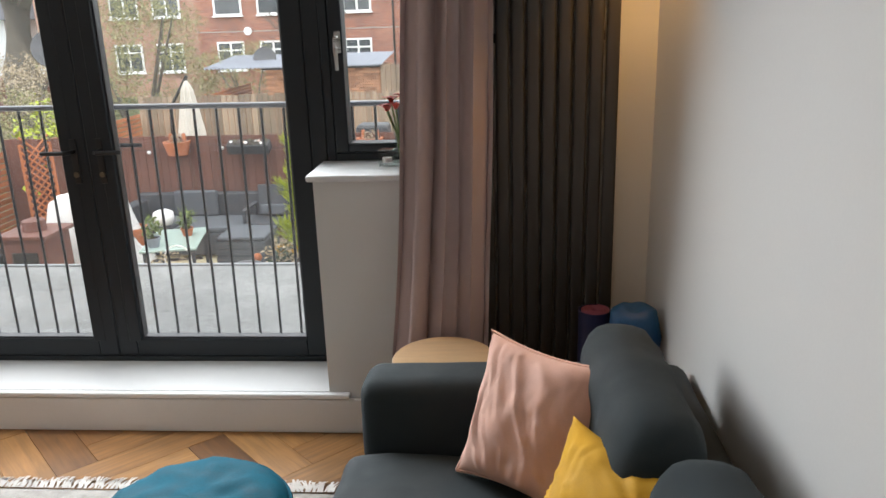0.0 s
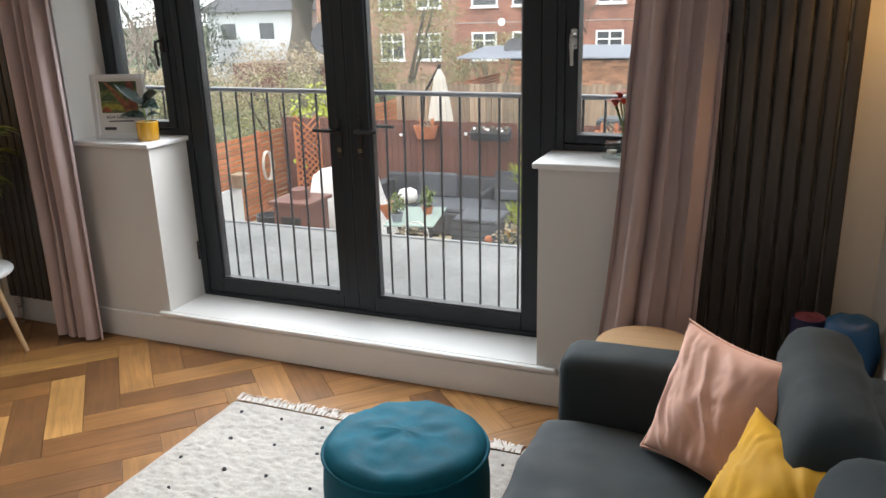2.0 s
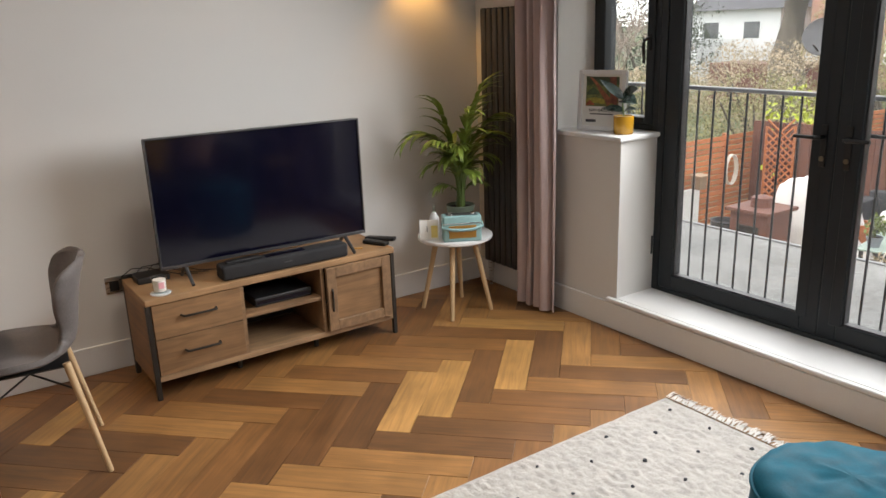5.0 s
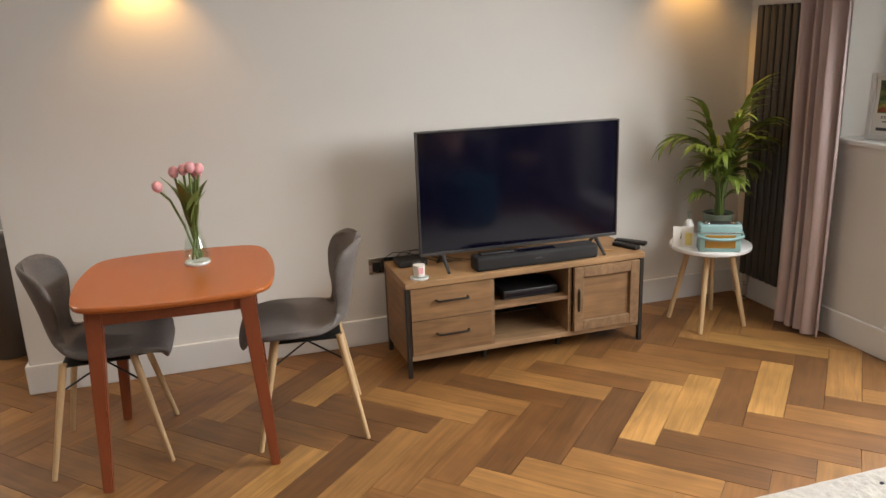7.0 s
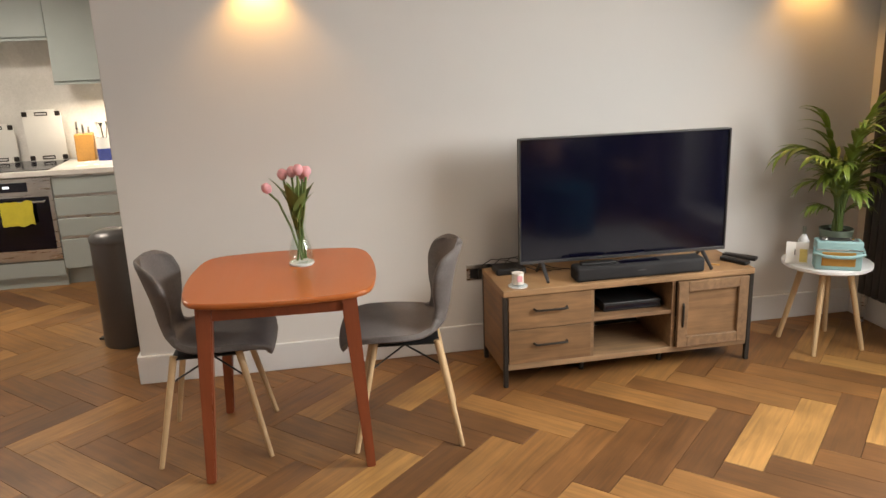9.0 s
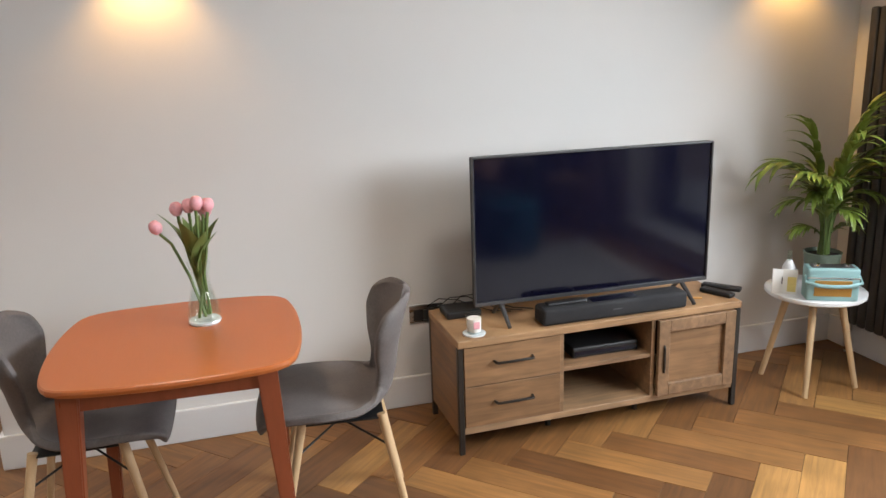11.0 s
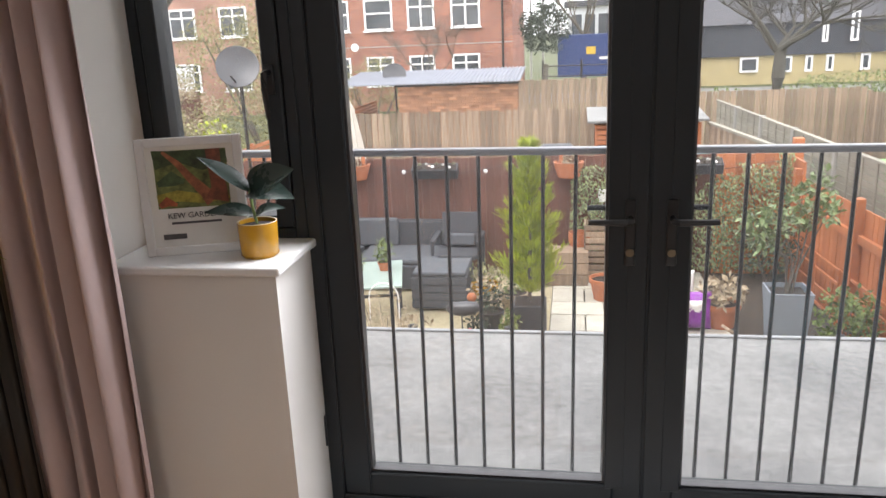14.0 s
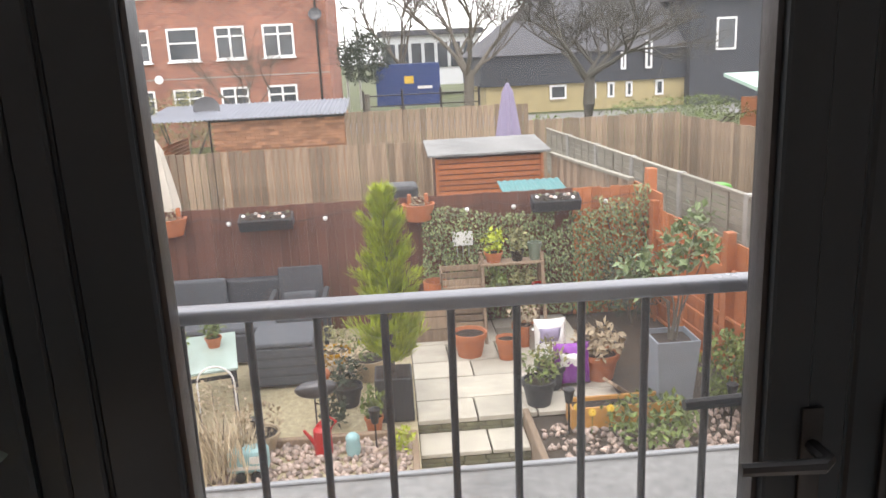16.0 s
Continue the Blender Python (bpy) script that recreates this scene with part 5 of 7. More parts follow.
STONES = mat("mixed_pebbles", (0.42, 0.33, 0.28), 0.8, var=0.1, scale=9, island=0.5)
BROWNF = mat("brown_stained_fence", (0.14, 0.060, 0.042), 0.85, var=0.18, scale=5, fine=50, stretch=(10, 10, 0.7), bump=0.35, rnd=0.16)
ORANGEF = mat("orange_stained_timber", (0.43, 0.145, 0.055), 0.8, var=0.13, scale=5, fine=50, stretch=(2, 2, 2), bump=0.25, rnd=0.18)
WEATHER = mat("weathered_timber", (0.31, 0.225, 0.155), 0.9, var=0.22, scale=5, fine=45, stretch=(9, 9, 0.7), bump=0.35, rnd=0.32)
GREYF = mat("silvered_timber", (0.29, 0.27, 0.22), 0.9, var=0.15, scale=5, stretch=(1, 1, 6), rnd=0.15)
CONC = mat("concrete_post", (0.36, 0.35, 0.32), 0.9, var=0.12)
RATTAN = mat("grey_rattan", (0.055, 0.058, 0.066), 0.75, var=0.15, scale=30, fine=160, stretch=(1, 1, 4), bump=0.5)
RATCUSH = mat("grey_outdoor_cushion", (0.085, 0.092, 0.104), 0.9, var=0.08)
TERRA = mat("terracotta", (0.42, 0.145, 0.065), 0.85, var=0.14, scale=10)
PLASTB = mat("black_planter", (0.03, 0.032, 0.036), 0.55)
PLASTG = mat("grey_planter", (0.22, 0.245, 0.28), 0.6, var=0.06)
CONIF = mat("lime_conifer_spray", (0.36, 0.43, 0.03), 0.7, var=0.2, scale=14, island=0.35)
IVY = mat("variegated_ivy", (0.19, 0.225, 0.095), 0.55, var=0.25, scale=20, island=0.7)
SHRUB = mat("shrub_leaf", (0.15, 0.20, 0.055), 0.65, var=0.25, scale=9, island=0.5)
DRY = mat("dry_twig", (0.42, 0.34, 0.23), 0.9, var=0.2)
OLIVE = mat("olive_winter_hedge", (0.27, 0.26, 0.12), 0.85, var=0.25, scale=4, island=0.45)
DARKG = mat("dark_evergreen", (0.05, 0.068, 0.042), 0.8, var=0.25, island=0.4)
BARK = mat("grey_bark", (0.14, 0.12, 0.095), 0.95, var=0.25, scale=6, stretch=(3, 3, 0.6), bump=0.6, dist=0.02)
DARKBARK = mat("dark_bark", (0.085, 0.078, 0.062), 0.95, var=0.25, scale=6)
TWIG = mat("pollard_bark", (0.32, 0.26, 0.22), 0.95, var=0.2, scale=6)
BRICKG = mat("garden_brick", (0.40, 0.20, 0.11), 0.9, var=0.15, scale=12, rnd=0.35)
CORR = mat("corrugated_sheet", (0.21, 0.225, 0.265), 0.6, var=0.2, scale=1.5)
TEALR = mat("teal_felt_lid", (0.075, 0.22, 0.225), 0.7, var=0.1)
CREAM = mat("cream_canvas", (0.62, 0.57, 0.50), 0.9, var=0.06)
LILAC = mat("lilac_canvas", (0.30, 0.26, 0.38), 0.9, var=0.06)
UPVC = mat("white_upvc", (0.78, 0.78, 0.78), 0.35, var=0.02)
DPANE = mat("dark_window_pane", (0.07, 0.08, 0.09), 0.12, var=0.3, scale=0.9, bump=0, spec=0.6)
PURPLE = mat("purple_plastic_bag", (0.24, 0.035, 0.34), 0.4, var=0.15, scale=12)
WHITEP = mat("white_plastic", (0.74, 0.73, 0.72), 0.45, var=0.05)
REDP = mat("red_plastic", (0.45, 0.02, 0.018), 0.4, var=0.08)
BLUEC = mat("blue_container_paint", (0.02, 0.055, 0.20), 0.55, var=0.15)
BLACKC = mat("dark_timber_cladding", (0.045, 0.05, 0.06), 0.8, var=0.1, scale=1.0, stretch=(6, 6, 0.5))
YBRICK = mat("yellow_stock_brick", (0.44, 0.36, 0.19), 0.9, var=0.12, scale=2)
SLATE = mat("slate_roof", (0.085, 0.085, 0.095), 0.8, var=0.15, scale=2)
RENDER = mat("white_house_render", (0.66, 0.68, 0.70), 0.85, var=0.04)
ROSE = mat("rusty_brown_paint", (0.15, 0.062, 0.045), 0.7, var=0.15)
CHALK = mat("pale_green_glass_top", (0.33, 0.42, 0.38), 0.2, var=0.05)
LAUREL = mat("laurel_leaf", (0.20, 0.27, 0.12), 0.4, var=0.25, scale=9, island=0.45)
AQUA = mat("aqua_enamel", (0.30, 0.50, 0.52), 0.45)
DAFF = mat("daffodil_petal", (0.75, 0.50, 0.06), 0.6)
STRAW = mat("bleached_straw", (0.60, 0.50, 0.36), 0.9, var=0.15, island=0.3)
LIMEG = mat("lime_leaf", (0.36, 0.42, 0.03), 0.6, island=0.3)


def brick_mat(name, a, b, mortar, scale=1.0):
    """Brickwork for a far facade."""
    m = bpy.data.materials.new(name)
    m.use_nodes = True
    t = m.node_tree
    p = t.nodes["Principled BSDF"]
    tc = t.nodes.new("ShaderNodeTexCoord")
    mp = t.nodes.new("ShaderNodeMapping")
    mp.inputs["Rotation"].default_value = (radians(90), 0, 0)
    t.links.new(tc.outputs["Object"], mp.inputs[0])
    br = node(t, "ShaderNodeTexBrick", Color1=(*a, 1), Color2=(*b, 1), Mortar=(*mortar, 1), Scale=scale)
    br.inputs["Mortar Size"].default_value = 0.010
    br.inputs["Brick Width"].default_value, br.inputs["Row Height"].default_value = 0.235, 0.078
    t.links.new(mp.outputs[0], br.inputs[0])
    big = node(t, "ShaderNodeTexNoise", Scale=0.7, Detail=4.0)
    t.links.new(tc.outputs["Object"], big.inputs[0])
    hs = t.nodes.new("ShaderNodeHueSaturation")
    r = t.nodes.new("ShaderNodeMapRange")
    r.inputs[1].default_value, r.inputs[2].default_value, r.inputs[3].default_value, r.inputs[4].default_value = 0.3, 0.7, 0.8, 1.2
    t.links.new(big.outputs[0], r.inputs[0])
    t.links.new(r.outputs[0], hs.inputs["Value"])
    t.links.new(br.outputs[0], hs.inputs["Color"])
    t.links.new(hs.outputs[0], p.inputs["Base Color"])
    p.inputs["Roughness"].default_value = 0.9
    return m


REDB = brick_mat("red_house_brick", (0.22, 0.065, 0.040), (0.40, 0.145, 0.085), (0.34, 0.25, 0.21))
PALEB = brick_mat("pale_house_brick", (0.36, 0.17, 0.12), (0.40, 0.20, 0.14), (0.36, 0.28, 0.24))

# ---- balcony rail and flat roof ----
rail = thing("balcony_railing", pose(0, 3.17, 0.004, 0, 0.43, 0), "dark grey metal balcony railing outside the doors", "railing")
part("top_rail", box(-2.66, 0.28, -0.02, 0.02, 1.207, 1.227, 0.006, 3), RAILSKY, rail, "", 40)
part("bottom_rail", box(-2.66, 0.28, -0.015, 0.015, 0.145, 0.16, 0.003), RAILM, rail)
for x in (-2.62, 0.24):
    part("wall_bracket", box(x - 0.02, x + 0.02, -0.09, 0.0, 1.19, 1.21, 0.003), RAILM, rail)
    part("end_post", box(x - 0.015, x + 0.015, -0.015, 0.015, -0.004, 1.209, 0.003), RAILM, rail)
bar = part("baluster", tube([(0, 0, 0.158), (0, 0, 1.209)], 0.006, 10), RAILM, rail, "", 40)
bar.matrix_local = pose(-2.598, 0, 0)
for k in range(1, 31):
    b = new("baluster", bar.data)
    b.parent, b.matrix_local = rail, pose(-2.598 + k * 0.0945, 0, 0)

bm = box(-4.6, 2.05, 3.10, 4.80, -0.22, 0.0)
structure("flat_roof", bm, FELT, "grey felt flat roof below the doors, stained by rain")
structure("flat_roof_trim", box(-4.62, 2.07, 4.80, 4.83, -0.2, 0.012, 0.004), LEAD, "grey metal roof edge trim")
structure("extension_wall", box(-4.5, 1.95, 3.10, 4.74, -1.95, -0.22), WALL, "rendered wall of the ground-floor extension")
structure("outer_wall_left", box(-8.0, XL - 0.12, 2.9, 3.1, -1.95, 4.0), PALEB, "brick outer wall of the house")
structure("outer_wall_right", box(XR + 0.15, 6.0, 2.9, 3.1, -1.95, 4.0), PALEB, "brick outer wall of the house")

# ---- ground ----
GZ, PZ = -1.95, -1.60


def land(u, v):
    x, y = (u - 0.5) * 900, -60 + 700 * v * v
    return (x, y, GZ)


tagged(part("ground", grid(land, 30, 30), GRASS), "winter grass and soil of gardens and lawns", "ground", "", "structure")
structure("gravel_terrace", box(-7.0, -1.62, 7.2, 11.08, GZ, PZ - 0.01), GRAVEL, "honey-coloured gravel terrace")
structure("paved_terrace", box(-1.62, 2.2, 8.46, 11.08, GZ, PZ - 0.03), DIRT, "bed of the paved terrace")
structure("right_bed", box(-0.62, 2.2, 7.0, 8.46, GZ, PZ - 0.06), DIRT, "soil bed beside the steps")


def slabs(x0, x1, y0, y1, z, parent, mt, h=0.05, seed=1):
    random.seed(seed)
    y, k = y0, 0
    while y < y1 - 0.05:
        d = min(random.choice((0.42, 0.5, 0.58)), y1 - y)
        x = x0
        while x < x1 - 0.05:
            w = min(random.choice((0.4, 0.55, 0.62)), x1 - x)
            g = 0.008
            part("slab", box(x + g, x + w - g, y + g, y + d - g, z - h, z + random.uniform(-0.004, 0.004), 0.006), mt, parent)
            x += w
        y += d


pv = thing("paving", pose(0, 0, 0), "worn sandstone paving slabs", "paving", "", "structure")
slabs(-1.62, 0.3, 8.44, 11.05, PZ, pv, PAVE, 0.05, 4)
sp = thing("garden_steps", pose(0, 0, 0), "two mossy stone steps leading down from the paving", "steps")
for k, (ya, yb, zt) in enumerate(((8.05, 8.43, -1.715), (7.6, 8.05, -1.84))):
    slabs(-1.62, -0.66, ya - 0.02, yb, zt, sp, PAVE, 0.04, 9 + k)
random.seed(6)
for zt, yy in ((-1.645, 8.455), (-1.755, 8.06), (-1.87, 7.61)):
    for r in range(2):
        x = -1.62
        while x < -0.66:
            w = random.uniform(0.12, 0.24)
            part("stone", box(x + 0.004, min(x + w, -0.66) - 0.004, yy - 0.01, yy + 0.1, zt - 0.055 - r * 0.045, zt - 0.012 - r * 0.045, 0.006), MOSS, sp)
            x += w
tagged(part("step_edging", box(-0.66, -0.6, 7.4, 8.5, GZ, -1.58, 0.01), WEATHER), "weathered timber edging beside the steps", "edging")
tagged(part("step_edging", box(-1.69, -1.63, 7.4, 8.3, GZ, -1.60, 0.01), WEATHER), "weathered timber edging beside the steps", "edging")
tagged(part("bed_edging", box(-3.1, -1.7, 8.16, 8.22, PZ - 0.05, PZ + 0.06, 0.008), WEATHER), "low weathered timber bed edging", "edging")


def scatter_stones(name, x0, x1, y0, y1, z, n, r0, r1, seed, label, material=None):
    """Loose pebbles, uncountable, in one mesh."""
    random.seed(seed)
    vs, fs = [], []
    for k in range(n):
        c = Vector((random.uniform(x0, x1), random.uniform(y0, y1), z))
        r = random.uniform(r0, r1)
        m = Euler((random.uniform(0, 6), random.uniform(0, 6), random.uniform(0, 6))).to_matrix()
        b = len(vs)
        for p in ((1, 0, 0), (-1, 0, 0), (0, 0.8, 0), (0, -0.8, 0), (0, 0, 0.55), (0, 0, -0.55), (0.6, 0.5, 0.33), (-0.6, -0.5, 0.33), (0.6, -0.5, 0.33), (-0.6, 0.5, 0.33)):
            vs.append(tuple(c + Vector((0, 0, r * 0.4)) + m @ (Vector(p) * r)))
        fs += [(b + i, b + j, b + l) for i, j, l in ((0, 6, 8), (0, 8, 5), (0, 5, 6), (2, 6, 5), (2, 9, 6), (1, 9, 5), (1, 7, 9), (3, 8, 7), (3, 5, 8), (1, 5, 7), (4, 6, 9), (4, 8, 6), (4, 7, 8), (4, 9, 7), (2, 5, 9), (3, 7, 5))]
    ob = raw(name, vs, fs, material or STONES, None, True)
    return tagged(ob, label, "pebbles", "", "stuff")


scatter_stones("pebble_bed", -3.3, -1.7, 7.55, 8.15, PZ - 0.01, 650, 0.02, 0.045, 2, "mixed pink and grey pebbles in the bed")
scatter_stones("pebble_bed", -0.55, 1.3, 7.5, 8.3, PZ - 0.06, 420, 0.02, 0.045, 3, "mixed pebbles round the right-hand planting")

# ---- fences ----


def boards(name, a, b, ztop, zbot, w, material, label, wave=0.0, thick=0.018, rails=True, gap=0.003, seed=0):
    """A fence of upright boards between two points, each board a piece of its own."""
    random.seed(seed)
    a, b = Vector((*a, 0)), Vector((*b, 0))
    d = (b - a)
    n = max(1, round(d.length / w))
    w = d.length / n
    rz = math.degrees(math.atan2(d.y, d.x))
    ob = thing(name, pose(a.x, a.y, zbot, 0, 0, rz), label, "fence")
    h = ztop - zbot
    meshes = []
    for k in range(4):
        dh = random.uniform(-wave, wave)
        t = box(gap / 2, w - gap / 2, -thick / 2, thick / 2, 0, h + dh, 0.002)
        q = part("board", t, material, ob)
        q.matrix_local = pose(k * w, random.uniform(-0.004, 0.004), 0)
        meshes.append(q.data)
    for k in range(4, n):
        q = new("board", meshes[(k * 7 + k // 3) % 4])
        q.parent, q.matrix_local = ob, pose(k * w, random.uniform(-0.005, 0.005), random.uniform(-wave, wave) * 0.5)
    if rails:
        for z in (h * 0.2, h * 0.8):
            part("rail", box(0, d.length, thick / 2, thick / 2 + 0.04, z, z + 0.07, 0.003), material, ob)
    return ob


boards("back_fence", (-7.05, 11.12), (0.45, 11.12), -0.04, PZ - 0.05, 0.11, BROWNF, "dark brown stained board fence hung with planters", 0.006, 0.018, True, 0.004, 1)
boards("back_fence", (0.45, 11.12), (1.38, 11.12), -0.05, PZ - 0.05, 0.11, ORANGEF, "orange stained end of the board fence", 0.01, 0.018, True, 0.004, 5)
boards("middle_fence", (-7.0, 15.6), (-1.0, 15.6), 0.13, GZ, 0.125, WEATHER, "weathered upright board fence", 0.015, 0.02, False, 0.014, 2)
boards("far_fence", (-2.75, 21.0), (1.75, 21.0), 0.36, GZ, 0.14, WEATHER, "weathered board fence at the garden's far end", 0.015, 0.02, False, 0.014, 3)
boards("far_fence", (1.75, 21.05), (5.6, 21.05), -0.06, GZ, 0.14, WEATHER, "weathered brown board fence with a top rail", 0.01, 0.02, False, 0.014, 4)
boards("neighbour_fence", (5.6, 21.0), (6.4, 7.0), -0.14, GZ, 0.14, WEATHER, "tall weathered board fence of the next garden", 0.015, 0.02, False, 0.014, 6)

rf = boards("side_fence", (1.39, 11.1), (1.81, 5.0), -0.30, GZ, 0.10, ORANGEF, "orange stained close-board side fence with lattice", 0.006, 0.018, False, 0.006, 7)
for y in (0.25, 2.0, 3.9, 5.7):
    part("post", box(y, y + 0.10, -0.10, -0.01, 0, 1.76, 0.004), ORANGEF, rf)
part("arris_rail", box(0, 6.1, -0.06, -0.012, 1.30, 1.39, 0.004), ORANGEF, rf)
for z in (0.35, 0.55, 0.75, 0.9):
    part("lattice_rail", box(0.4, 5.9, -0.09, -0.065, z, z + 0.03, 0.002), ORANGEF, rf)
for k in range(8):
    part("lattice_upright", box(0.45 + k * 0.7, 0.475 + k * 0.7, -0.115, -0.09, 0.3, 0.95, 0.002), ORANGEF, rf)
tp = thing("gate_post", pose(1.44, 11.2, GZ), "tall orange timber post by the fence corner", "post")
part("post", box(-0.06, 0.06, -0.06, 0.06, 0, 2.08, 0.006), ORANGEF, tp)
part("panel", box(-0.5, 0.5, 0.02, 0.05, 0.2, 1.85, 0.004), ORANGEF, tp).matrix_local = pose(0, 0, 0, 0, 0, 90)

gf = thing("panel_fence", pose(2.62, 5.0, GZ + 0.03, 0, 0, 2.8), "silvered slatted panel fence with concrete posts", "fence")
for k in range(8):
    y = k * 1.83
    part("post", box(-0.05, 0.05, y - 0.05, y + 0.05, 0, 1.80, 0.006), CONC, gf, "grey post")
    part("capping", box(-0.04, 0.04, y + 0.05, y + 1.78, 1.75, 1.785, 0.004), GREYF, gf)
    for q in range(11):
        z = 1.70 - q * 0.09
        part("slat", box(-0.012, 0.006, y + 0.05, y + 1.78, z - 0.042, z + 0.04, 0.003), GREYF, gf).rotation_euler = (0, 0, 0)
    for q in (0.45, 0.9, 1.35):
        part("batten", box(-0.03, -0.012, y + q, y + q + 0.04, 0.6, 1.75, 0.002), GREYF, gf)

lf = thing("slatted_fence", pose(-7.1, 5.0, GZ), "orange-brown horizontal slatted fence", "fence")
for k in range(10):
    y = k * 1.83
    part("post", box(-0.06, 0.0, y - 0.04, y + 0.04, 0, 1.75, 0.004), ORANGEF, lf)
    for q in range(18):
        z = 1.72 - q * 0.088
        part("slat", box(0.0, 0.02, y, y + 1.83, z - 0.07, z, 0.003), ORANGEF, lf)
tagged(part("garden_wall", box(-7.2, -7.02, 5.0, 9.8, GZ, -0.98, 0.01), RENDER), "low white rendered garden wall below the slats", "wall")
tg2 = thing("trellis", pose(-6.45, 10.95, -1.4, 0, 0, 45), "orange diamond lattice trellis panel", "trellis")
for s in (1, -1):
    for k in range(14):
        c = -0.2 + k * 0.11
        p0, p1 = (-0.2, 0, c - s * 0.2), (0.2, 0, c + s * 0.2)
        part("lath", tube([p0, p1], 0.014, 4), ORANGEF, tg2)
for x in (-0.21, 0.21):
    part("lath", box(x - 0.015, x + 0.015, -0.015, 0.015, 0, 1.32, 0.002), ORANGEF, tg2)

# ---- leafy helpers ----


def leaf_cloud(name, centre, size, n, leaf, material, parent=None, seed=0, shape=None, up=0.3):
    """A crown of many small leaves round a body; one mesh."""
    random.seed(seed)
    vs, fs = [], []
    c, s = Vector(centre), Vector(size)
    while len(fs) < n:
        p = Vector((random.uniform(-1, 1), random.uniform(-1, 1), random.uniform(-1, 1)))
        d = p.length
        if d > 1 or (d < 0.45 and random.random() < 0.7):
            continue
        if noise.noise(p * 2.6 + Vector((seed, 0, 0))) < -0.08 + 0.25 * (d - 0.6):
            continue
        q = c + Vector((p.x * s.x, p.y * s.y, p.z * s.z))
        if shape:
            q = shape(q)
        l = leaf * random.uniform(0.6, 1.3)
        m = Euler((random.uniform(-1, 1), random.uniform(-1.2, 1.2) - up, random.uniform(0, 6.3))).to_matrix()
        b = len(vs)
        for a in ((0, 0, 0), (l * 0.5, -l * 0.28, 0.06 * l), (l, 0, -0.08 * l), (l * 0.5, l * 0.28, 0.06 * l)):
            vs.append(tuple(q + m @ Vector(a)))
        fs.append((b, b + 1, b + 2, b + 3))
    return raw(name, vs, fs, material, parent)


def bush(x, y, z, r, h, n, leaf, material, label, seed, twigs=True):
    ob = thing("shrub", pose(x, y, z), label, "shrub")
    leaf_cloud("crown", (0, 0, h * 0.55), (r, r, h * 0.5), n, leaf, material, ob, seed)
    if twigs:
        random.seed(seed)
        for k in range(5):
            a = random.uniform(0, 6.3)
            part("stem", tube([(0, 0, 0), (r * 0.3 * math.cos(a), r * 0.3 * math.sin(a), h * 0.4), (r * 0.6 * math.cos(a), r * 0.6 * math.sin(a), h * 0.8)], [r * 0.03, r * 0.02, r * 0.008], 6), BARK, ob)
    return ob


def bare_tree(x, y, z, height, spread, seed, label, material=None, depth=4, trunk=0.12, kids=4, first=0.35, up=0.5):
    """A leafless tree: tapered trunk and forking limbs down to twigs."""
    random.seed(seed)
    mt = material or BARK
    ob = thing("tree", pose(x, y, z), label, "tree")
    part("trunk", tube([(0, 0, 0), (0.02 * height * random.uniform(-1, 1), 0, height * first * 0.5), (0.03 * height * random.uniform(-1, 1), 0.02 * height, height * first)], [trunk * 1.25, trunk, trunk * 0.85], 12), mt, ob, "", 60)
    vs, fs = [], []

    def limb(p, d, ln, r, lvl):
        pts, q = [p], p
        dd = d.copy()
        for k in range(3):
            dd = (dd + Vector((random.uniform(-1, 1), random.uniform(-1, 1), random.uniform(-0.5, 0.9))) * 0.22).normalized()
            q = q + dd * ln / 3
            pts.append(q)
        seg = 6 if lvl > 2 else 4
        ring_ids = []
        for k, pt_ in enumerate(pts):
            ax = dd.cross(Vector((0.3, 0.2, 1))).normalized()
            bx = dd.cross(ax).normalized()
            rr = max(r * (1 - 0.55 * k / 3), 0.006)
            ids = []
            for s in range(seg):
                vs.append(tuple(pt_ + rr * (math.cos(s * math.tau / seg) * ax + math.sin(s * math.tau / seg) * bx)))
                ids.append(len(vs) - 1)
            ring_ids.append(ids)
        for g, h in zip(ring_ids, ring_ids[1:]):
            for s in range(seg):
                fs.append((g[s], g[(s + 1) % seg], h[(s + 1) % seg], h[s]))
        if lvl > 0:
            for k in range(kids):
                base = pts[random.choice((1, 2, 3, 3))]
                nd = (dd + Vector((random.uniform(-1, 1), random.uniform(-1, 1), random.uniform(-0.35, up))) * spread).normalized()
                limb(base, nd, ln * random.uniform(0.55, 0.8), r * 0.5, lvl - 1)
    top = Vector((0.0, 0.02 * height, height * first))
    for k in range(kids + 1):
        a = k / (kids + 1) * math.tau + random.uniform(-0.4, 0.4)
        limb(top - Vector((0, 0, random.uniform(0, 0.15) * height * first)), Vector((math.cos(a) * spread, math.sin(a) * spread, 0.8)).normalized(), height * 0.3, trunk * 0.55, depth)
    raw("branch_work", vs, fs, mt, ob)
    return ob


# ---- conifer and ivy ----
cf = thing("potted_conifer", pose(-1.81, 8.62, PZ), "lime green conifer in a square black planter", "plant")
part("planter", box(-0.17, 0.17, -0.17, 0.17, 0.0, 0.42, 0.01), PLASTB, cf, "square black planter")
part("soil", box(-0.15, 0.15, -0.15, 0.15, 0.42, 0.425), SOIL, cf)
part("trunk", tube([(0, 0, 0.4), (0.01, 0, 1.2), (0, 0, 1.95)], [0.02, 0.015, 0.004], 8), BARK, cf)
random.seed(31)
vs, fs = [], []
tips = []
for k in range(64):
    f = ((k + 0.5) / 64) ** 1.1
    tips.append((f, k * 2.4, 0.37 * (1 - f) ** 0.6 * random.uniform(0.5, 1.25)))
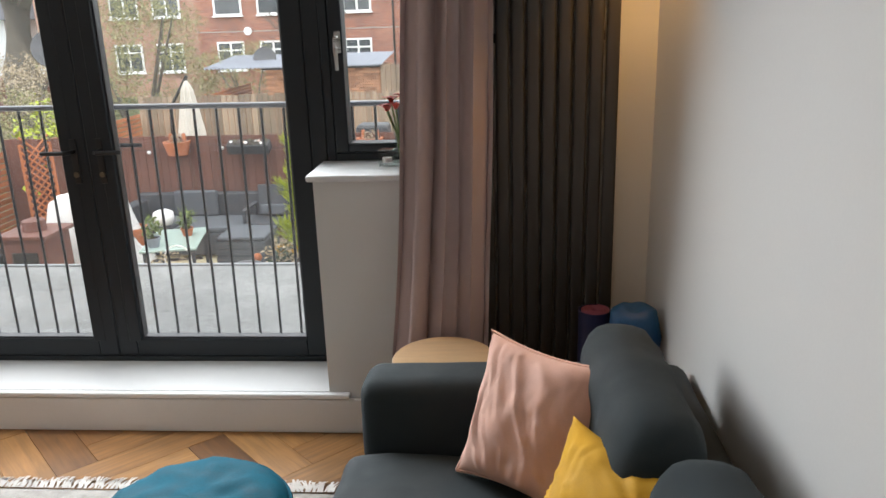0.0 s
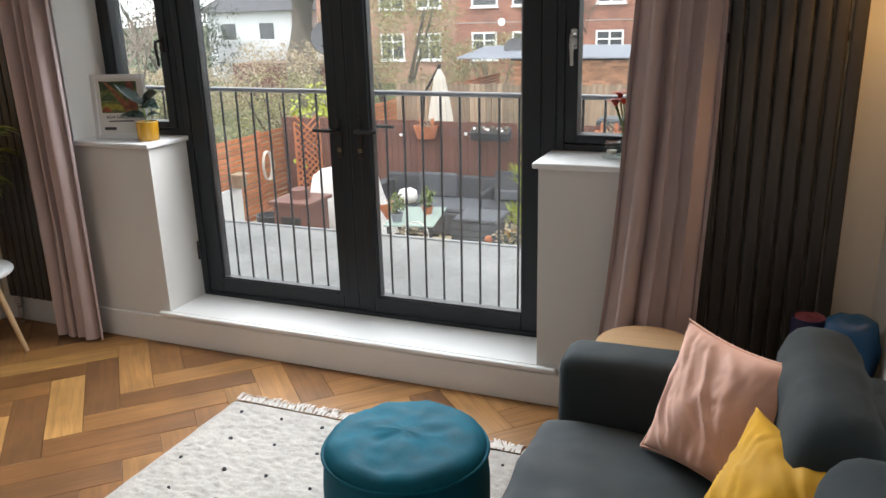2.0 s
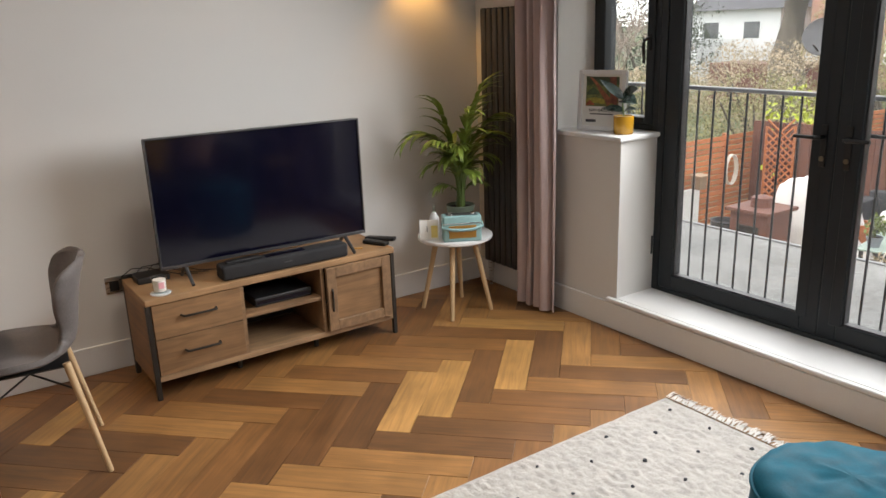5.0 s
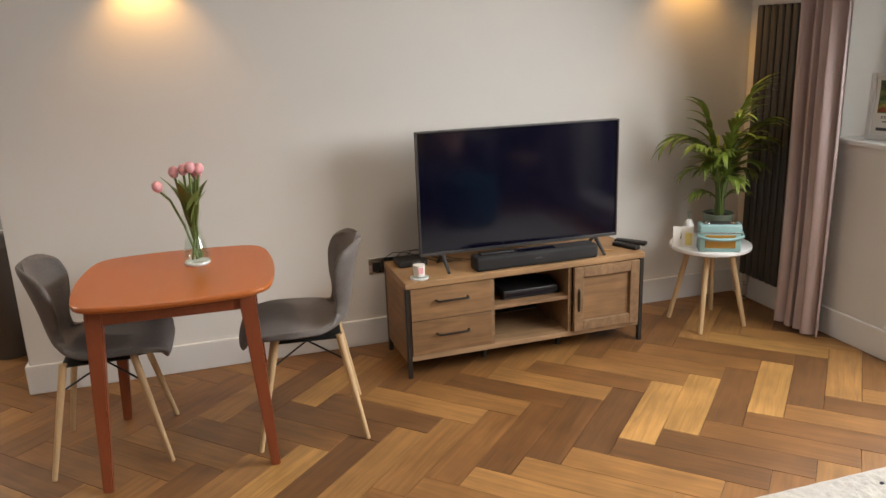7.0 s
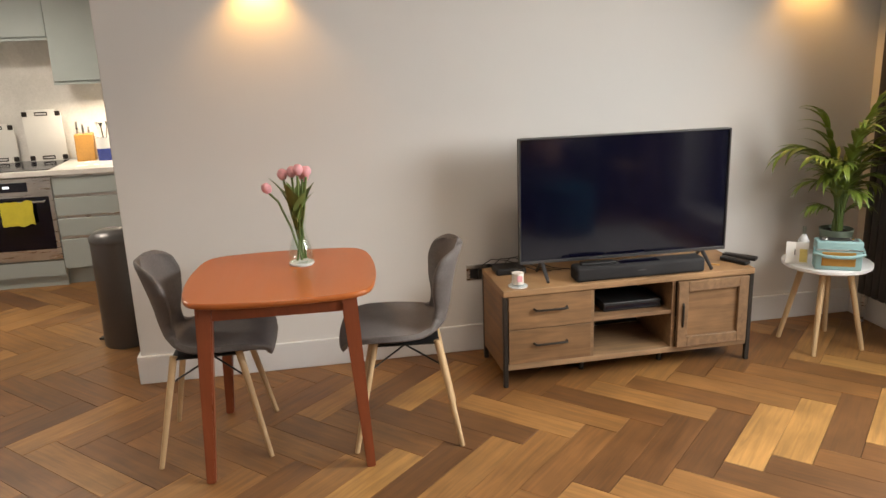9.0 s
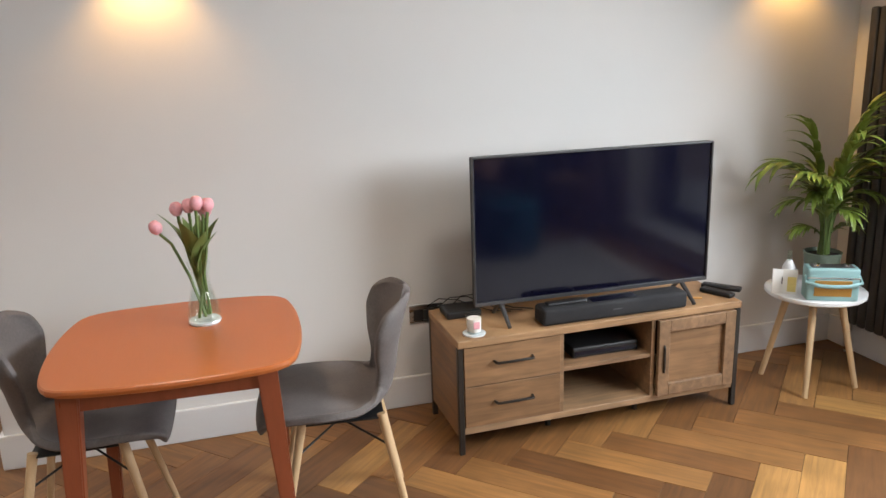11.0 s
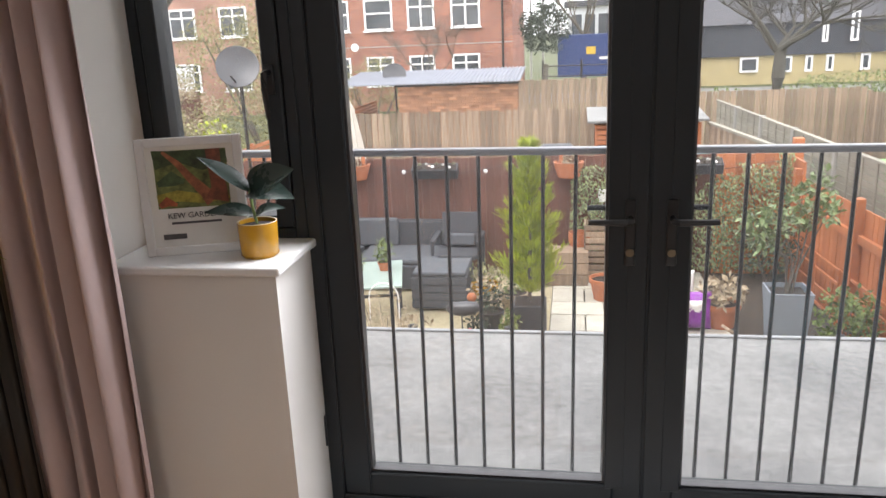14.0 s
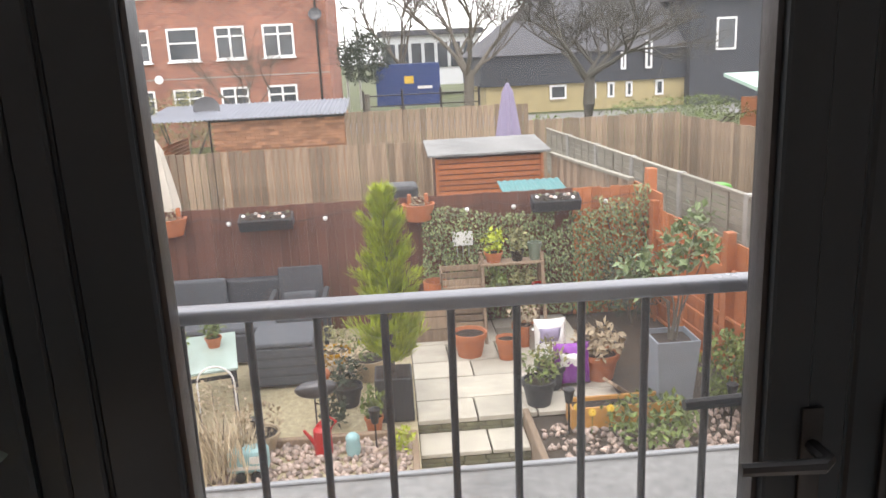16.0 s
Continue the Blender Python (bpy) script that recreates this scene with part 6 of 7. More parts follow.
for k in range(9000):
    # sprays sit along upswept branches, with gaps between them
    f0, a0, rr = random.choice(tips)
    s = random.random() ** 0.7
    f = f0 + 0.10 * s * s
    z = min(2.06, 0.52 + 1.5 * f + random.uniform(-0.03, 0.03))
    a = a0 + random.uniform(-0.28, 0.28) * (0.6 + s)
    r = rr * s + random.uniform(0, 0.02)
    m = pose(r * math.cos(a), r * math.sin(a), z, 0, 0, math.degrees(a) + random.uniform(-25, 25))
    add_blade(vs, fs, m, blade(random.uniform(0.05, 0.12), 0.014, -0.4, random.uniform(0.3, 1.3), 0.5, 2))
raw("spray", vs, fs, CONIF, cf)

iv = thing("ivy", pose(0, 11.02, 0), "cream-edged variegated ivy covering the fence", "climber")
random.seed(41)
vs, fs = [], []
while len(fs) < 8500:
    x, z = random.uniform(-1.4, 1.34), random.uniform(-1.55, 0.0)
    topz = -0.20 - 0.07 * math.cos((x + 0.3) * 3.1) + (0.22 if x > 1.12 else 0)
    if z > topz or noise.noise((x * 2.3, z * 2.3, 2.0)) < -0.42:
        continue
    l = random.uniform(0.022, 0.045)
    m = Matrix.Translation((x, random.uniform(-0.13, 0.05), z)) @ Euler((random.uniform(-0.5, 0.5), random.uniform(0.7, 1.6), random.uniform(-2.2, -0.9))).to_matrix().to_4x4()
    b = len(vs)
    for a in ((0, 0, 0), (l * 0.35, -l * 0.4, 0), (l, 0, 0), (l * 0.35, l * 0.4, 0)):
        vs.append(tuple(m @ Vector(a)))
    fs.append((b, b + 1, b + 2, b + 3))
raw("leaf_cover", vs, fs, IVY, iv)
for k in range(7):
    x = -1.2 + k * 0.42
    part("stem", tube([(x, 0.03, PZ), (x + 0.1, 0.02, -1.0), (x - 0.05, 0.02, -0.4)], 0.008, 5), BARK, iv)

# ---- garden furniture ----
gs = thing("garden_sofa", pose(-4.05, 10.45, PZ), "grey rattan garden corner sofa with pads", "garden sofa")
part("seat_base", box(-0.9, 1.0, -0.35, 0.42, 0.02, 0.34, 0.02, 2), RATTAN, gs)
part("back_rest", box(-0.9, 1.0, 0.42, 0.58, 0.02, 0.74, 0.02, 2), RATTAN, gs)
part("side_arm", box(-0.95, -0.75, -1.15, 0.42, 0.02, 0.66, 0.02, 2), RATTAN, gs)
for x in (-0.42, 0.2, 0.7):
    part("seat_pad", box(x - 0.27, x + 0.27, -0.33, 0.40, 0.34, 0.42, 0.03, 2), RATCUSH, gs)
part("back_pad", box(-0.3, 0.35, 0.32, 0.42, 0.42, 0.80, 0.03, 2), RATCUSH, gs)
ft = thing("garden_footstool", pose(-2.92, 9.72, PZ), "grey rattan garden footstool", "stool")
part("body", box(-0.33, 0.33, -0.33, 0.33, 0.02, 0.42, 0.02, 2), RATTAN, ft)
for k in range(4):
    part("band", box(-0.333, 0.333, -0.334, -0.33, 0.05 + k * 0.095, 0.12 + k * 0.095), RATCUSH, ft)
part("pad", box(-0.32, 0.32, -0.32, 0.32, 0.42, 0.48, 0.025, 2), RATCUSH, ft)
ac = thing("garden_chair", pose(-2.85, 10.55, PZ), "grey slatted garden armchair by the fence", "garden chair")
part("seat", box(-0.27, 0.27, -0.25, 0.25, 0.36, 0.42, 0.015, 2), RATTAN, ac)
part("backrest", box(-0.26, 0.26, -0.02, 0.02, 0.0, 0.45, 0.015, 2), RATTAN, ac).matrix_local = pose(0, 0.27, 0.42, -12)
for s in (-1, 1):
    part("arm", box(s * 0.3 - 0.03, s * 0.3 + 0.03, -0.27, 0.3, 0.58, 0.62, 0.01), RATTAN, ac)
    for y in (-0.24, 0.26):
        part("leg", box(s * 0.3 - 0.02, s * 0.3 + 0.02, y - 0.02, y + 0.02, 0, 0.58), RATTAN, ac)
part("cushion_pad", box(-0.2, 0.2, -0.05, 0.05, 0.0, 0.16, 0.03, 2), RATCUSH, ac).matrix_local = pose(0, 0.18, 0.44, -10)
gt = thing("garden_table", pose(-3.6, 9.0, PZ, 0, 0, 12), "garden table with a pale green glass top", "table")
part("tabletop", box(-0.33, 0.33, -0.5, 0.5, 0.56, 0.585, 0.006, 2), CHALK, gt, "pale green glass top")
for sx in (-1, 1):
    for sy in (-1, 1):
        part("leg", box(sx * 0.28 - 0.02, sx * 0.28 + 0.02, sy * 0.44 - 0.02, sy * 0.44 + 0.02, 0, 0.56), RATTAN, gt)
part("cross_bar", box(-0.3, 0.3, -0.015, 0.015, 0.3, 0.33), RATTAN, gt)
wb = thing("fleece_cushion", pose(-4.3, 10.25, PZ + 0.42), "white fleece cushion on the garden sofa", "cushion")
bm = lathe([(0, 0.0), (0.12, 0.02), (0.16, 0.1), (0.13, 0.19), (0.06, 0.23), (0, 0.24)], 24)
for v in bm.verts:
    v.co += v.co * 0.12 * noise.noise(v.co * 14)
part("cover", bm, WHITEP, wb, "", 80)


def pot(x, y, z, r, h, material, label, plant=None, seed=0, name="plant_pot", n=140, leaf=0.06, ph=0.25):
    """A round planter with a rim, soil and, where one grows, its plant."""
    ob = thing(name, pose(x, y, z), label, "plant pot")
    part("pot", lathe([(0, 0), (r * 0.68, 0), (r * 0.92, h * 0.8), (r, h * 0.8), (r, h), (r * 0.9, h), (r * 0.86, h * 0.86), (0, h * 0.86)], 24), material, ob, "", 40)
    part("soil", lathe([(r * 0.87, h * 0.87), (0, h * 0.9)], 16), SOIL, ob)
    if plant:
        leaf_cloud("foliage", (0, 0, h + ph * 0.45), (r * 1.25, r * 1.25, ph * 0.6), n, leaf, plant, ob, seed)
    return ob


pot(-0.98, 9.92, PZ, 0.19, 0.27, TERRA, "large round terracotta pot on the paving")
pot(-0.60, 9.75, PZ, 0.12, 0.24, TERRA, "orange terracotta pot with a clear cloche")
pot(-0.36, 10.1, PZ, 0.13, 0.25, TERRA, "terracotta pot with dry stems", DRY, 5)
pot(0.22, 9.1, PZ, 0.20, 0.27, TERRA, "wide terracotta pot of brown dead stems", DRY, 6, n=200, leaf=0.09)
pot(-0.48, 8.62, PZ, 0.16, 0.24, PLASTB, "black round pot of small green plants", SHRUB, 7)
pot(-0.30, 8.95, PZ, 0.15, 0.24, PLASTB, "black pot of grey-leaved plants", OLIVE, 8)
pot(-2.0, 8.30, PZ, 0.085, 0.16, TERRA, "small terracotta pot of green shoots", SHRUB, 9)
pot(-2.25, 8.9, PZ, 0.14, 0.2, PLASTB, "black bowl of dark plants", DARKG, 10)
pot(-2.42, 9.75, PZ, 0.17, 0.24, MUST, "olive yellow glazed pot", OLIVE, 11)
pot(-2.35, 9.2, PZ, 0.18, 0.22, DRY, "round wicker basket of dry stems", DRY, 12, "basket")
pot(-2.05, 9.5, PZ, 0.18, 0.22, DRY, "round wicker basket of green shoots", SHRUB, 13, "basket")
pot(-2.95, 8.15, PZ, 0.16, 0.16, DRY, "moss-lined basket planter with a handle", DRY, 14, "basket")
pot(-3.72, 8.65, PZ + 0.585, 0.09, 0.12, PLASTG, "grey pot on the garden table", SHRUB, 15)
pot(-3.5, 9.15, PZ + 0.585, 0.08, 0.1, TERRA, "small terracotta pot on the garden table", SHRUB, 16)
pot(-4.6, 9.9, PZ + 0.0, 0.2, 0.5, TERRA, "tall terracotta pot by the garden sofa")
pot(-1.28, 10.75, PZ, 0.14, 0.62, TERRA, "stack of terracotta pots by the fence")
pot(1.42, 8.6, PZ, 0.14, 0.16, TERRA, "hanging terracotta basket of green plants", SHRUB, 17)

tpn = thing("tall_planter", pose(0.70, 8.45, PZ), "tall square grey-blue planter holding a leggy laurel", "plant pot")
bm = bmesh.new()
for z, hw in ((0.0, 0.13), (0.65, 0.18)):
    for dx, dy in ((-1, -1), (1, -1), (1, 1), (-1, 1)):
        bm.verts.new((dx * hw, dy * hw, z))
bm.verts.ensure_lookup_table()
for f in ((3, 2, 1, 0), (0, 1, 5, 4), (1, 2, 6, 5), (2, 3, 7, 6), (3, 0, 4, 7)):
    bm.faces.new([bm.verts[i] for i in f])
part("body", shell(bm, -0.015), PLASTG, tpn)
part("soil", box(-0.16, 0.16, -0.16, 0.16, 0.59, 0.61), SOIL, tpn)
for k, (x, y, z, rr, hh) in enumerate(((-0.33, 0.05, 1.26, 0.17, 0.13), (-0.12, -0.03, 1.36, 0.19, 0.16), (0.08, 0.06, 1.30, 0.15, 0.13), (0.06, 0.0, 1.55, 0.17, 0.16), (0.22, 0.06, 1.66, 0.16, 0.15), (0.30, 0.0, 1.42, 0.12, 0.12), (-0.22, 0.1, 1.10, 0.13, 0.12))):
    part("stem", tube([(0.03 * math.sin(k * 2), 0.03 * math.cos(k), 0.60), (0.04 + 0.25 * x, 0.3 * y, 0.95), (x, y, z)], [0.011, 0.009, 0.004], 6), BARK, tpn, "thin bare stem")
    leaf_cloud("laurel_clump", (x, y, z), (rr, rr, hh), 85, 0.085, LAUREL, tpn, 300 + k)
pk2 = thing("planter_box", pose(-1.45, 10.55, PZ), "weathered wooden planter box", "planter")
for z in (0.0, 0.15, 0.30):
    part("plank", box(-0.28, 0.28, -0.17, 0.17, z + 0.004, z + 0.146, 0.004), WEATHER, pk2)
for k, z in enumerate((0.0, 0.26, 0.52)):
    cr = thing("crate", pose(-0.98, 10.68, PZ + z), "weathered wooden slatted crate", "crate", "stacked crates")
    for q in range(3):
        part("slat", box(-0.24, 0.24, -0.16, -0.145, 0.01 + q * 0.085, 0.075 + q * 0.085, 0.003), WEATHER, cr)
        part("slat", box(-0.24, 0.24, 0.145, 0.16, 0.01 + q * 0.085, 0.075 + q * 0.085, 0.003), WEATHER, cr)
    for s in (-0.24, 0.22):
        part("end", box(s, s + 0.02, -0.16, 0.16, 0.0, 0.25, 0.003), WEATHER, cr)
    part("floor_board", box(-0.22, 0.22, -0.145, 0.145, 0.0, 0.012), WEATHER, cr)
ld = thing("ladder_shelf", pose(-0.42, 10.35, PZ), "wooden ladder plant stand with shelves of pots", "plant stand")
for s in (-1, 1):
    part("upright", box(s * 0.34 - 0.018, s * 0.34 + 0.018, -0.02, 0.02, 0, 1.0, 0.003), WEATHER, ld).matrix_local = pose(0, -0.15, 0, -12)
    part("upright", box(s * 0.34 - 0.018, s * 0.34 + 0.018, -0.02, 0.02, 0, 1.0, 0.003), WEATHER, ld).matrix_local = pose(0, 0.35, 0, 10)
for z, y0, y1 in ((0.42, -0.1, 0.3), (0.86, 0.0, 0.22)):
    part("shelf", box(-0.36, 0.36, y0, y1, z, z + 0.025, 0.003), WEATHER, ld)
pot(-0.62, 10.45, PZ + 0.885, 0.11, 0.12, TERRA, "pot of lime green leaves on the plant stand", LIMEG, 21, n=160)
pot(-0.35, 10.45, PZ + 0.885, 0.08, 0.12, DARKM, "small dark pot on the plant stand", OLIVE, 22)
pot(-0.15, 10.45, PZ + 0.885, 0.08, 0.2, SAGE, "green pot on the plant stand")
pot(-0.6, 10.4, PZ + 0.445, 0.09, 0.13, TERRA, "terracotta pot on the lower shelf", SHRUB, 23)
pot(-0.3, 10.4, PZ + 0.445, 0.09, 0.13, DARKM, "dark pot on the lower shelf", OLIVE, 24)
pot(-0.12, 10.4, PZ + 0.445, 0.08, 0.17, REDP, "red tin pot on the lower shelf")
wc2 = thing("watering_can", pose(-0.22, 9.95, PZ), "grey galvanised watering can", "watering can")
part("body", lathe([(0, 0), (0.10, 0), (0.10, 0.24), (0.085, 0.26), (0, 0.26)], 20), STEEL, wc2)
part("spout", tube([(0.09, 0, 0.08), (0.2, 0, 0.24), (0.24, 0, 0.28)], [0.02, 0.014, 0.016], 8), STEEL, wc2)


def sack(x, y, w, h, material, top, label, seed):
    ob = thing("compost_bag", pose(x, y, PZ), label, "bag")
    bm = pillow(w, h, 0.24, 0.02, seed, 18, 0.05)
    part("bag", bm, material, ob, "", 70).matrix_local = pose(0, 0, h / 2, -6)
    part("printed_panel", pillow(w * 0.7, h * 0.35, 0.06, 0.01, seed + 1, 10), top, ob, "", 70).matrix_local = pose(-0.02, -0.10, h * 0.68, -6)
    return ob


sack(-0.08, 9.0, 0.36, 0.42, PURPLE, WHITEP, "purple and white plastic compost bag", 51)
sack(-0.16, 9.62, 0.34, 0.46, WHITEP, LILAC, "white and violet plastic compost bag", 55)
wtp = thing("wooden_trough", pose(0.22, 8.28, PZ - 0.06), "honey-coloured wooden planting trough", "planter")
part("front", box(-0.5, 0.5, -0.12, -0.10, 0, 0.2, 0.004), BAMBOO, wtp)
part("rear", box(-0.5, 0.5, 0.10, 0.12, 0, 0.2, 0.004), BAMBOO, wtp)
for s in (-0.5, 0.48):
    part("end", box(s, s + 0.02, -0.10, 0.10, 0, 0.2, 0.004), BAMBOO, wtp)
part("soil", box(-0.48, 0.48, -0.1, 0.1, 0.0, 0.16), SOIL, wtp)
lg = thing("broken_planter", pose(0.34, 8.72, PZ, 0, 38, 20), "weathered wooden board stack leaning on a pot", "boards")
for k in range(3):
    part("board", box(-0.2, 0.2, -0.12 + k * 0.08, -0.05 + k * 0.08, 0.0, 0.03, 0.004), WEATHER, lg)
bush(0.35, 7.95, PZ - 0.05, 0.42, 0.3, 500, 0.07, SHRUB, "low green groundcover with daffodils", 61, False)
bush(1.2, 8.25, PZ - 0.05, 0.30, 0.75, 900, 0.06, SHRUB, "bright green shrub by the side fence", 62)
bush(1.0, 10.5, PZ, 0.4, 0.9, 900, 0.05, DARKG, "dark green shrub in front of the ivy", 64)
bush(-3.25, 7.9, PZ - 0.03, 0.36, 0.75, 620, 0.035, DRY, "dry cream seed-head plants", 65)
bush(-2.35, 8.45, PZ, 0.14, 0.3, 240, 0.05, DARKG, "small dark green dwarf conifer", 66, False)
bush(-1.75, 7.95, PZ - 0.03, 0.10, 0.22, 120, 0.05, LIMEG, "clump of green shoots", 67, False)
for k, (x, y) in enumerate(((-0.15, 8.0), (-0.25, 8.12), (0.02, 8.05), (1.2, 8.0))):
    df = thing("daffodil", pose(x, y, PZ - 0.06), "yellow daffodil in bloom", "flower", "daffodils")
    part("stem", tube([(0, 0, 0), (0.01, 0, 0.2), (0.0, -0.02, 0.25)], 0.005, 5), STEM, df)
    part("flower", lathe([(0.0, 0), (0.035, 0.01), (0.012, 0.012), (0.014, 0.03), (0, 0.02)], 8), DAFF, df).matrix_local = pose(0, -0.02, 0.25, 70)
for k, (x, y) in enumerate(((-0.32, 8.1), (1.05, 7.95), (-1.98, 8.0), (-2.95, 8.0))):
    sl = thing("solar_light", pose(x, y, PZ - 0.06), "dark solar stake light in the bed", "garden light", "solar lights")
    part("stake", tube([(0, 0, 0), (0, 0, 0.30)], 0.008, 6), BLACK, sl)
    part("head", lathe([(0, 0.28), (0.03, 0.30), (0.045, 0.40), (0.05, 0.41), (0.05, 0.425), (0, 0.44)], 14), BLACK, sl)
rw = thing("red_watering_can", pose(-2.42, 8.0, PZ), "red plastic watering can in the bed", "watering can")
part("body", lathe([(0, 0), (0.08, 0), (0.075, 0.22), (0.05, 0.25), (0, 0.25)], 18), REDP, rw)
part("handle", tube([(0.06, 0, 0.2), (0.12, 0, 0.28), (0.05, 0, 0.34), (-0.04, 0, 0.25)], 0.012, 8), REDP, rw)
part("spout", tube([(-0.06, 0, 0.08), (-0.15, 0, 0.22)], [0.02, 0.012], 8), REDP, rw)
bo = thing("bird_ornament", pose(-2.5, 8.35, PZ), "grey bird-shaped garden ornament on a rod", "ornament")
bm = bmesh.new()
bmesh.ops.create_uvsphere(bm, u_segments=16, v_segments=10, radius=0.1)
for v in bm.verts:
    v.co = (v.co.x * 1.9 + 0.02, v.co.y * 0.7, v.co.z * 0.8 + 0.42 + 0.25 * max(0, v.co.x) ** 1.0)
tube([(0, 0, 0), (0, 0, 0.38)], 0.008, 6, bm)
part("figure", bm, TVGREY, bo, "", 60)
ob_ = thing("orange_ball", pose(-2.42, 8.55, PZ + 0.42), "small orange ball on a cane", "ball")
part("ball", lathe([(0, 0), (0.035, 0.012), (0.055, 0.055), (0.035, 0.098), (0, 0.11)], 16), TERRA, ob_, "", 80)
part("cane", tube([(0, 0, -0.42), (0, 0, 0.01)], 0.006, 5), BARK, ob_)
ca = thing("caravan_ornament", pose(-2.98, 7.72, PZ), "pale aqua caravan-shaped garden ornament", "ornament")
bm = box(-0.16, 0.16, -0.08, 0.08, 0.05, 0.26, 0.05, 4)
part("body", bm, AQUA, ca, "", 50)
part("band", box(-0.158, 0.158, -0.083, -0.08, 0.10, 0.13), WHITEP, ca)
part("window", box(0.02, 0.1, -0.083, -0.08, 0.15, 0.21, 0.004), WHITEP, ca)
for x in (-0.06, 0.06):
    part("wheel", lathe([(0, 0), (0.04, 0), (0.04, 0.03), (0, 0.03)], 14), BLACK, ca).matrix_local = pose(x, -0.07, 0.04, 90)
ow = thing("owl_ornament", pose(-2.17, 7.92, PZ), "small painted bird-shaped ornament", "ornament")
part("figure", lathe([(0, 0), (0.05, 0), (0.065, 0.06), (0.055, 0.13), (0.06, 0.17), (0.03, 0.2), (0, 0.2)], 14), AQUA, ow, "", 60)
ds = thing("dry_stems", pose(-3.22, 7.75, PZ - 0.03), "cream dry stems with seed heads in the bed", "plant")
random.seed(77)
vs, fs = [], []
for k in range(420):
    a, r = random.uniform(0, math.tau), 0.34 * math.sqrt(random.random())
    m = pose(r * math.cos(a), r * 0.7 * math.sin(a), random.uniform(0, 0.25), 0, 0, random.uniform(0, 360))
    add_blade(vs, fs, m, blade(random.uniform(0.2, 0.48), 0.009, random.uniform(-0.2, 0.5), random.uniform(1.0, 1.5), 0.5, 3))
raw("stalks", vs, fs, STRAW, ds)
ho = thing("wire_hoop", pose(-3.35, 8.45, PZ), "white wire garden hoop", "garden hoop")
part("wire", tube([(-0.16, 0, 0), (-0.16, 0, 0.5)] + [(-0.16 * math.cos(a * 0.314), 0, 0.5 + 0.16 * math.sin(a * 0.314)) for a in range(1, 10)] + [(0.16, 0, 0.5), (0.16, 0, 0)], 0.008, 6), WHITEP, ho)

# planters and lights hung on the back fence
for x, y, z, w in ((-3.18, 11.0, -0.22, 0.62), (0.20, 11.0, -0.20, 0.58)):
    tr = thing("fence_trough", pose(x, y - 0.03, z - 0.02, 24), "dark plastic trough of soil and pebbles on the fence", "planter", "troughs on the fence")
    part("trough", box(-w / 2, w / 2, -0.12, 0.06, 0, 0.15, 0.015, 2), PLASTB, tr)
    part("filling", box(-w / 2 + 0.02, w / 2 - 0.02, -0.10, 0.04, 0.15, 0.156), SOIL, tr)
    for k in range(12):
        part("pebble", lathe([(0, 0), (0.025, 0.008), (0.015, 0.025), (0, 0.028)], 7), (WHITEP, CONC, MOSS, STONES, DIRT)[(k * 7) % 5], tr).matrix_local = pose(-w / 2 + 0.06 + (w - 0.12) * k / 11, -0.03 + 0.05 * math.sin(k * 2.4), 0.154, 0, 0, k * 50)
for x in (-4.30, -1.42):
    hbk = thing("fence_pot", pose(x, 11.02, -0.30), "terracotta half-round pot hung on the fence", "plant pot", "pots hung on the fence")
    part("pot", lathe([(0, 0), (0.14, 0), (0.19, 0.16), (0.20, 0.2), (0.17, 0.2), (0.15, 0.15), (0, 0.15)], 22), TERRA, hbk, "", 40)
    part("soil", lathe([(0.16, 0.17), (0, 0.18)], 14), SOIL, hbk)
    for s in (-0.1, 0.1):
        part("hook", box(s - 0.025, s + 0.025, 0.02, 0.06, 0.15, 0.31, 0.01), TERRA, hbk)
    leaf_cloud("foliage", (0, 0, 0.22), (0.13, 0.12, 0.07), 50, 0.05, DRY, hbk, 71)
st2 = thing("string_lights", pose(0, 0, 0), "string of round white bulbs along the fence", "string lights")
pts = [(-5.6 + k * 0.14, 11.06, -0.14 - 0.10 * abs(math.sin(k * 0.262))) for k in range(50)]
part("cord", tube(pts, 0.004, 4), BLACK, st2)
for k in range(2, 50, 4):
    part("bulb", lathe([(0, -0.06), (0.022, -0.045), (0.03, -0.025), (0.02, -0.005), (0, 0)], 10), WHITEP, st2, "white bulb").matrix_local = pose(*pts[k])
sg = thing("fence_sign", pose(-0.92, 10.92, -0.62), "small white hanging sign with a grey chime", "sign")
part("plate", box(-0.12, 0.12, -0.008, 0.008, 0, 0.17, 0.004), WHITEP, sg)
for x in (-0.07, 0.0, 0.07):
    part("chime", tube([(x, 0, -0.13), (x, 0, 0.0)], 0.008, 6), STEEL, sg)

# ---- left corner of the garden ----
bb = thing("brazier", pose(-5.15, 8.6, PZ), "rusty brown square garden brazier with a lid", "brazier")
part("body", box(-0.27, 0.27, -0.27, 0.27, 0.08, 0.78, 0.015, 2), ROSE, bb)
part("top", box(-0.32, 0.32, -0.32, 0.32, 0.78, 0.83, 0.01, 2), ROSE, bb)
part("arch", lathe([(0, 0), (0.14, 0), (0.13, 0.12), (0, 0.16)], 16), ROSE, bb).matrix_local = pose(0, 0, 0.83)
part("door_panel", box(-0.16, 0.16, -0.285, -0.27, 0.2, 0.62, 0.01), DARKM, bb)
for sx in (-1, 1):
    for sy in (-1, 1):
        part("foot", box(sx * 0.22 - 0.04, sx * 0.22 + 0.04, sy * 0.22 - 0.04, sy * 0.22 + 0.04, 0, 0.08), ROSE, bb)
cv = thing("covered_furniture", pose(-5.0, 9.6, PZ), "garden furniture under a crumpled white cover", "covered furniture")
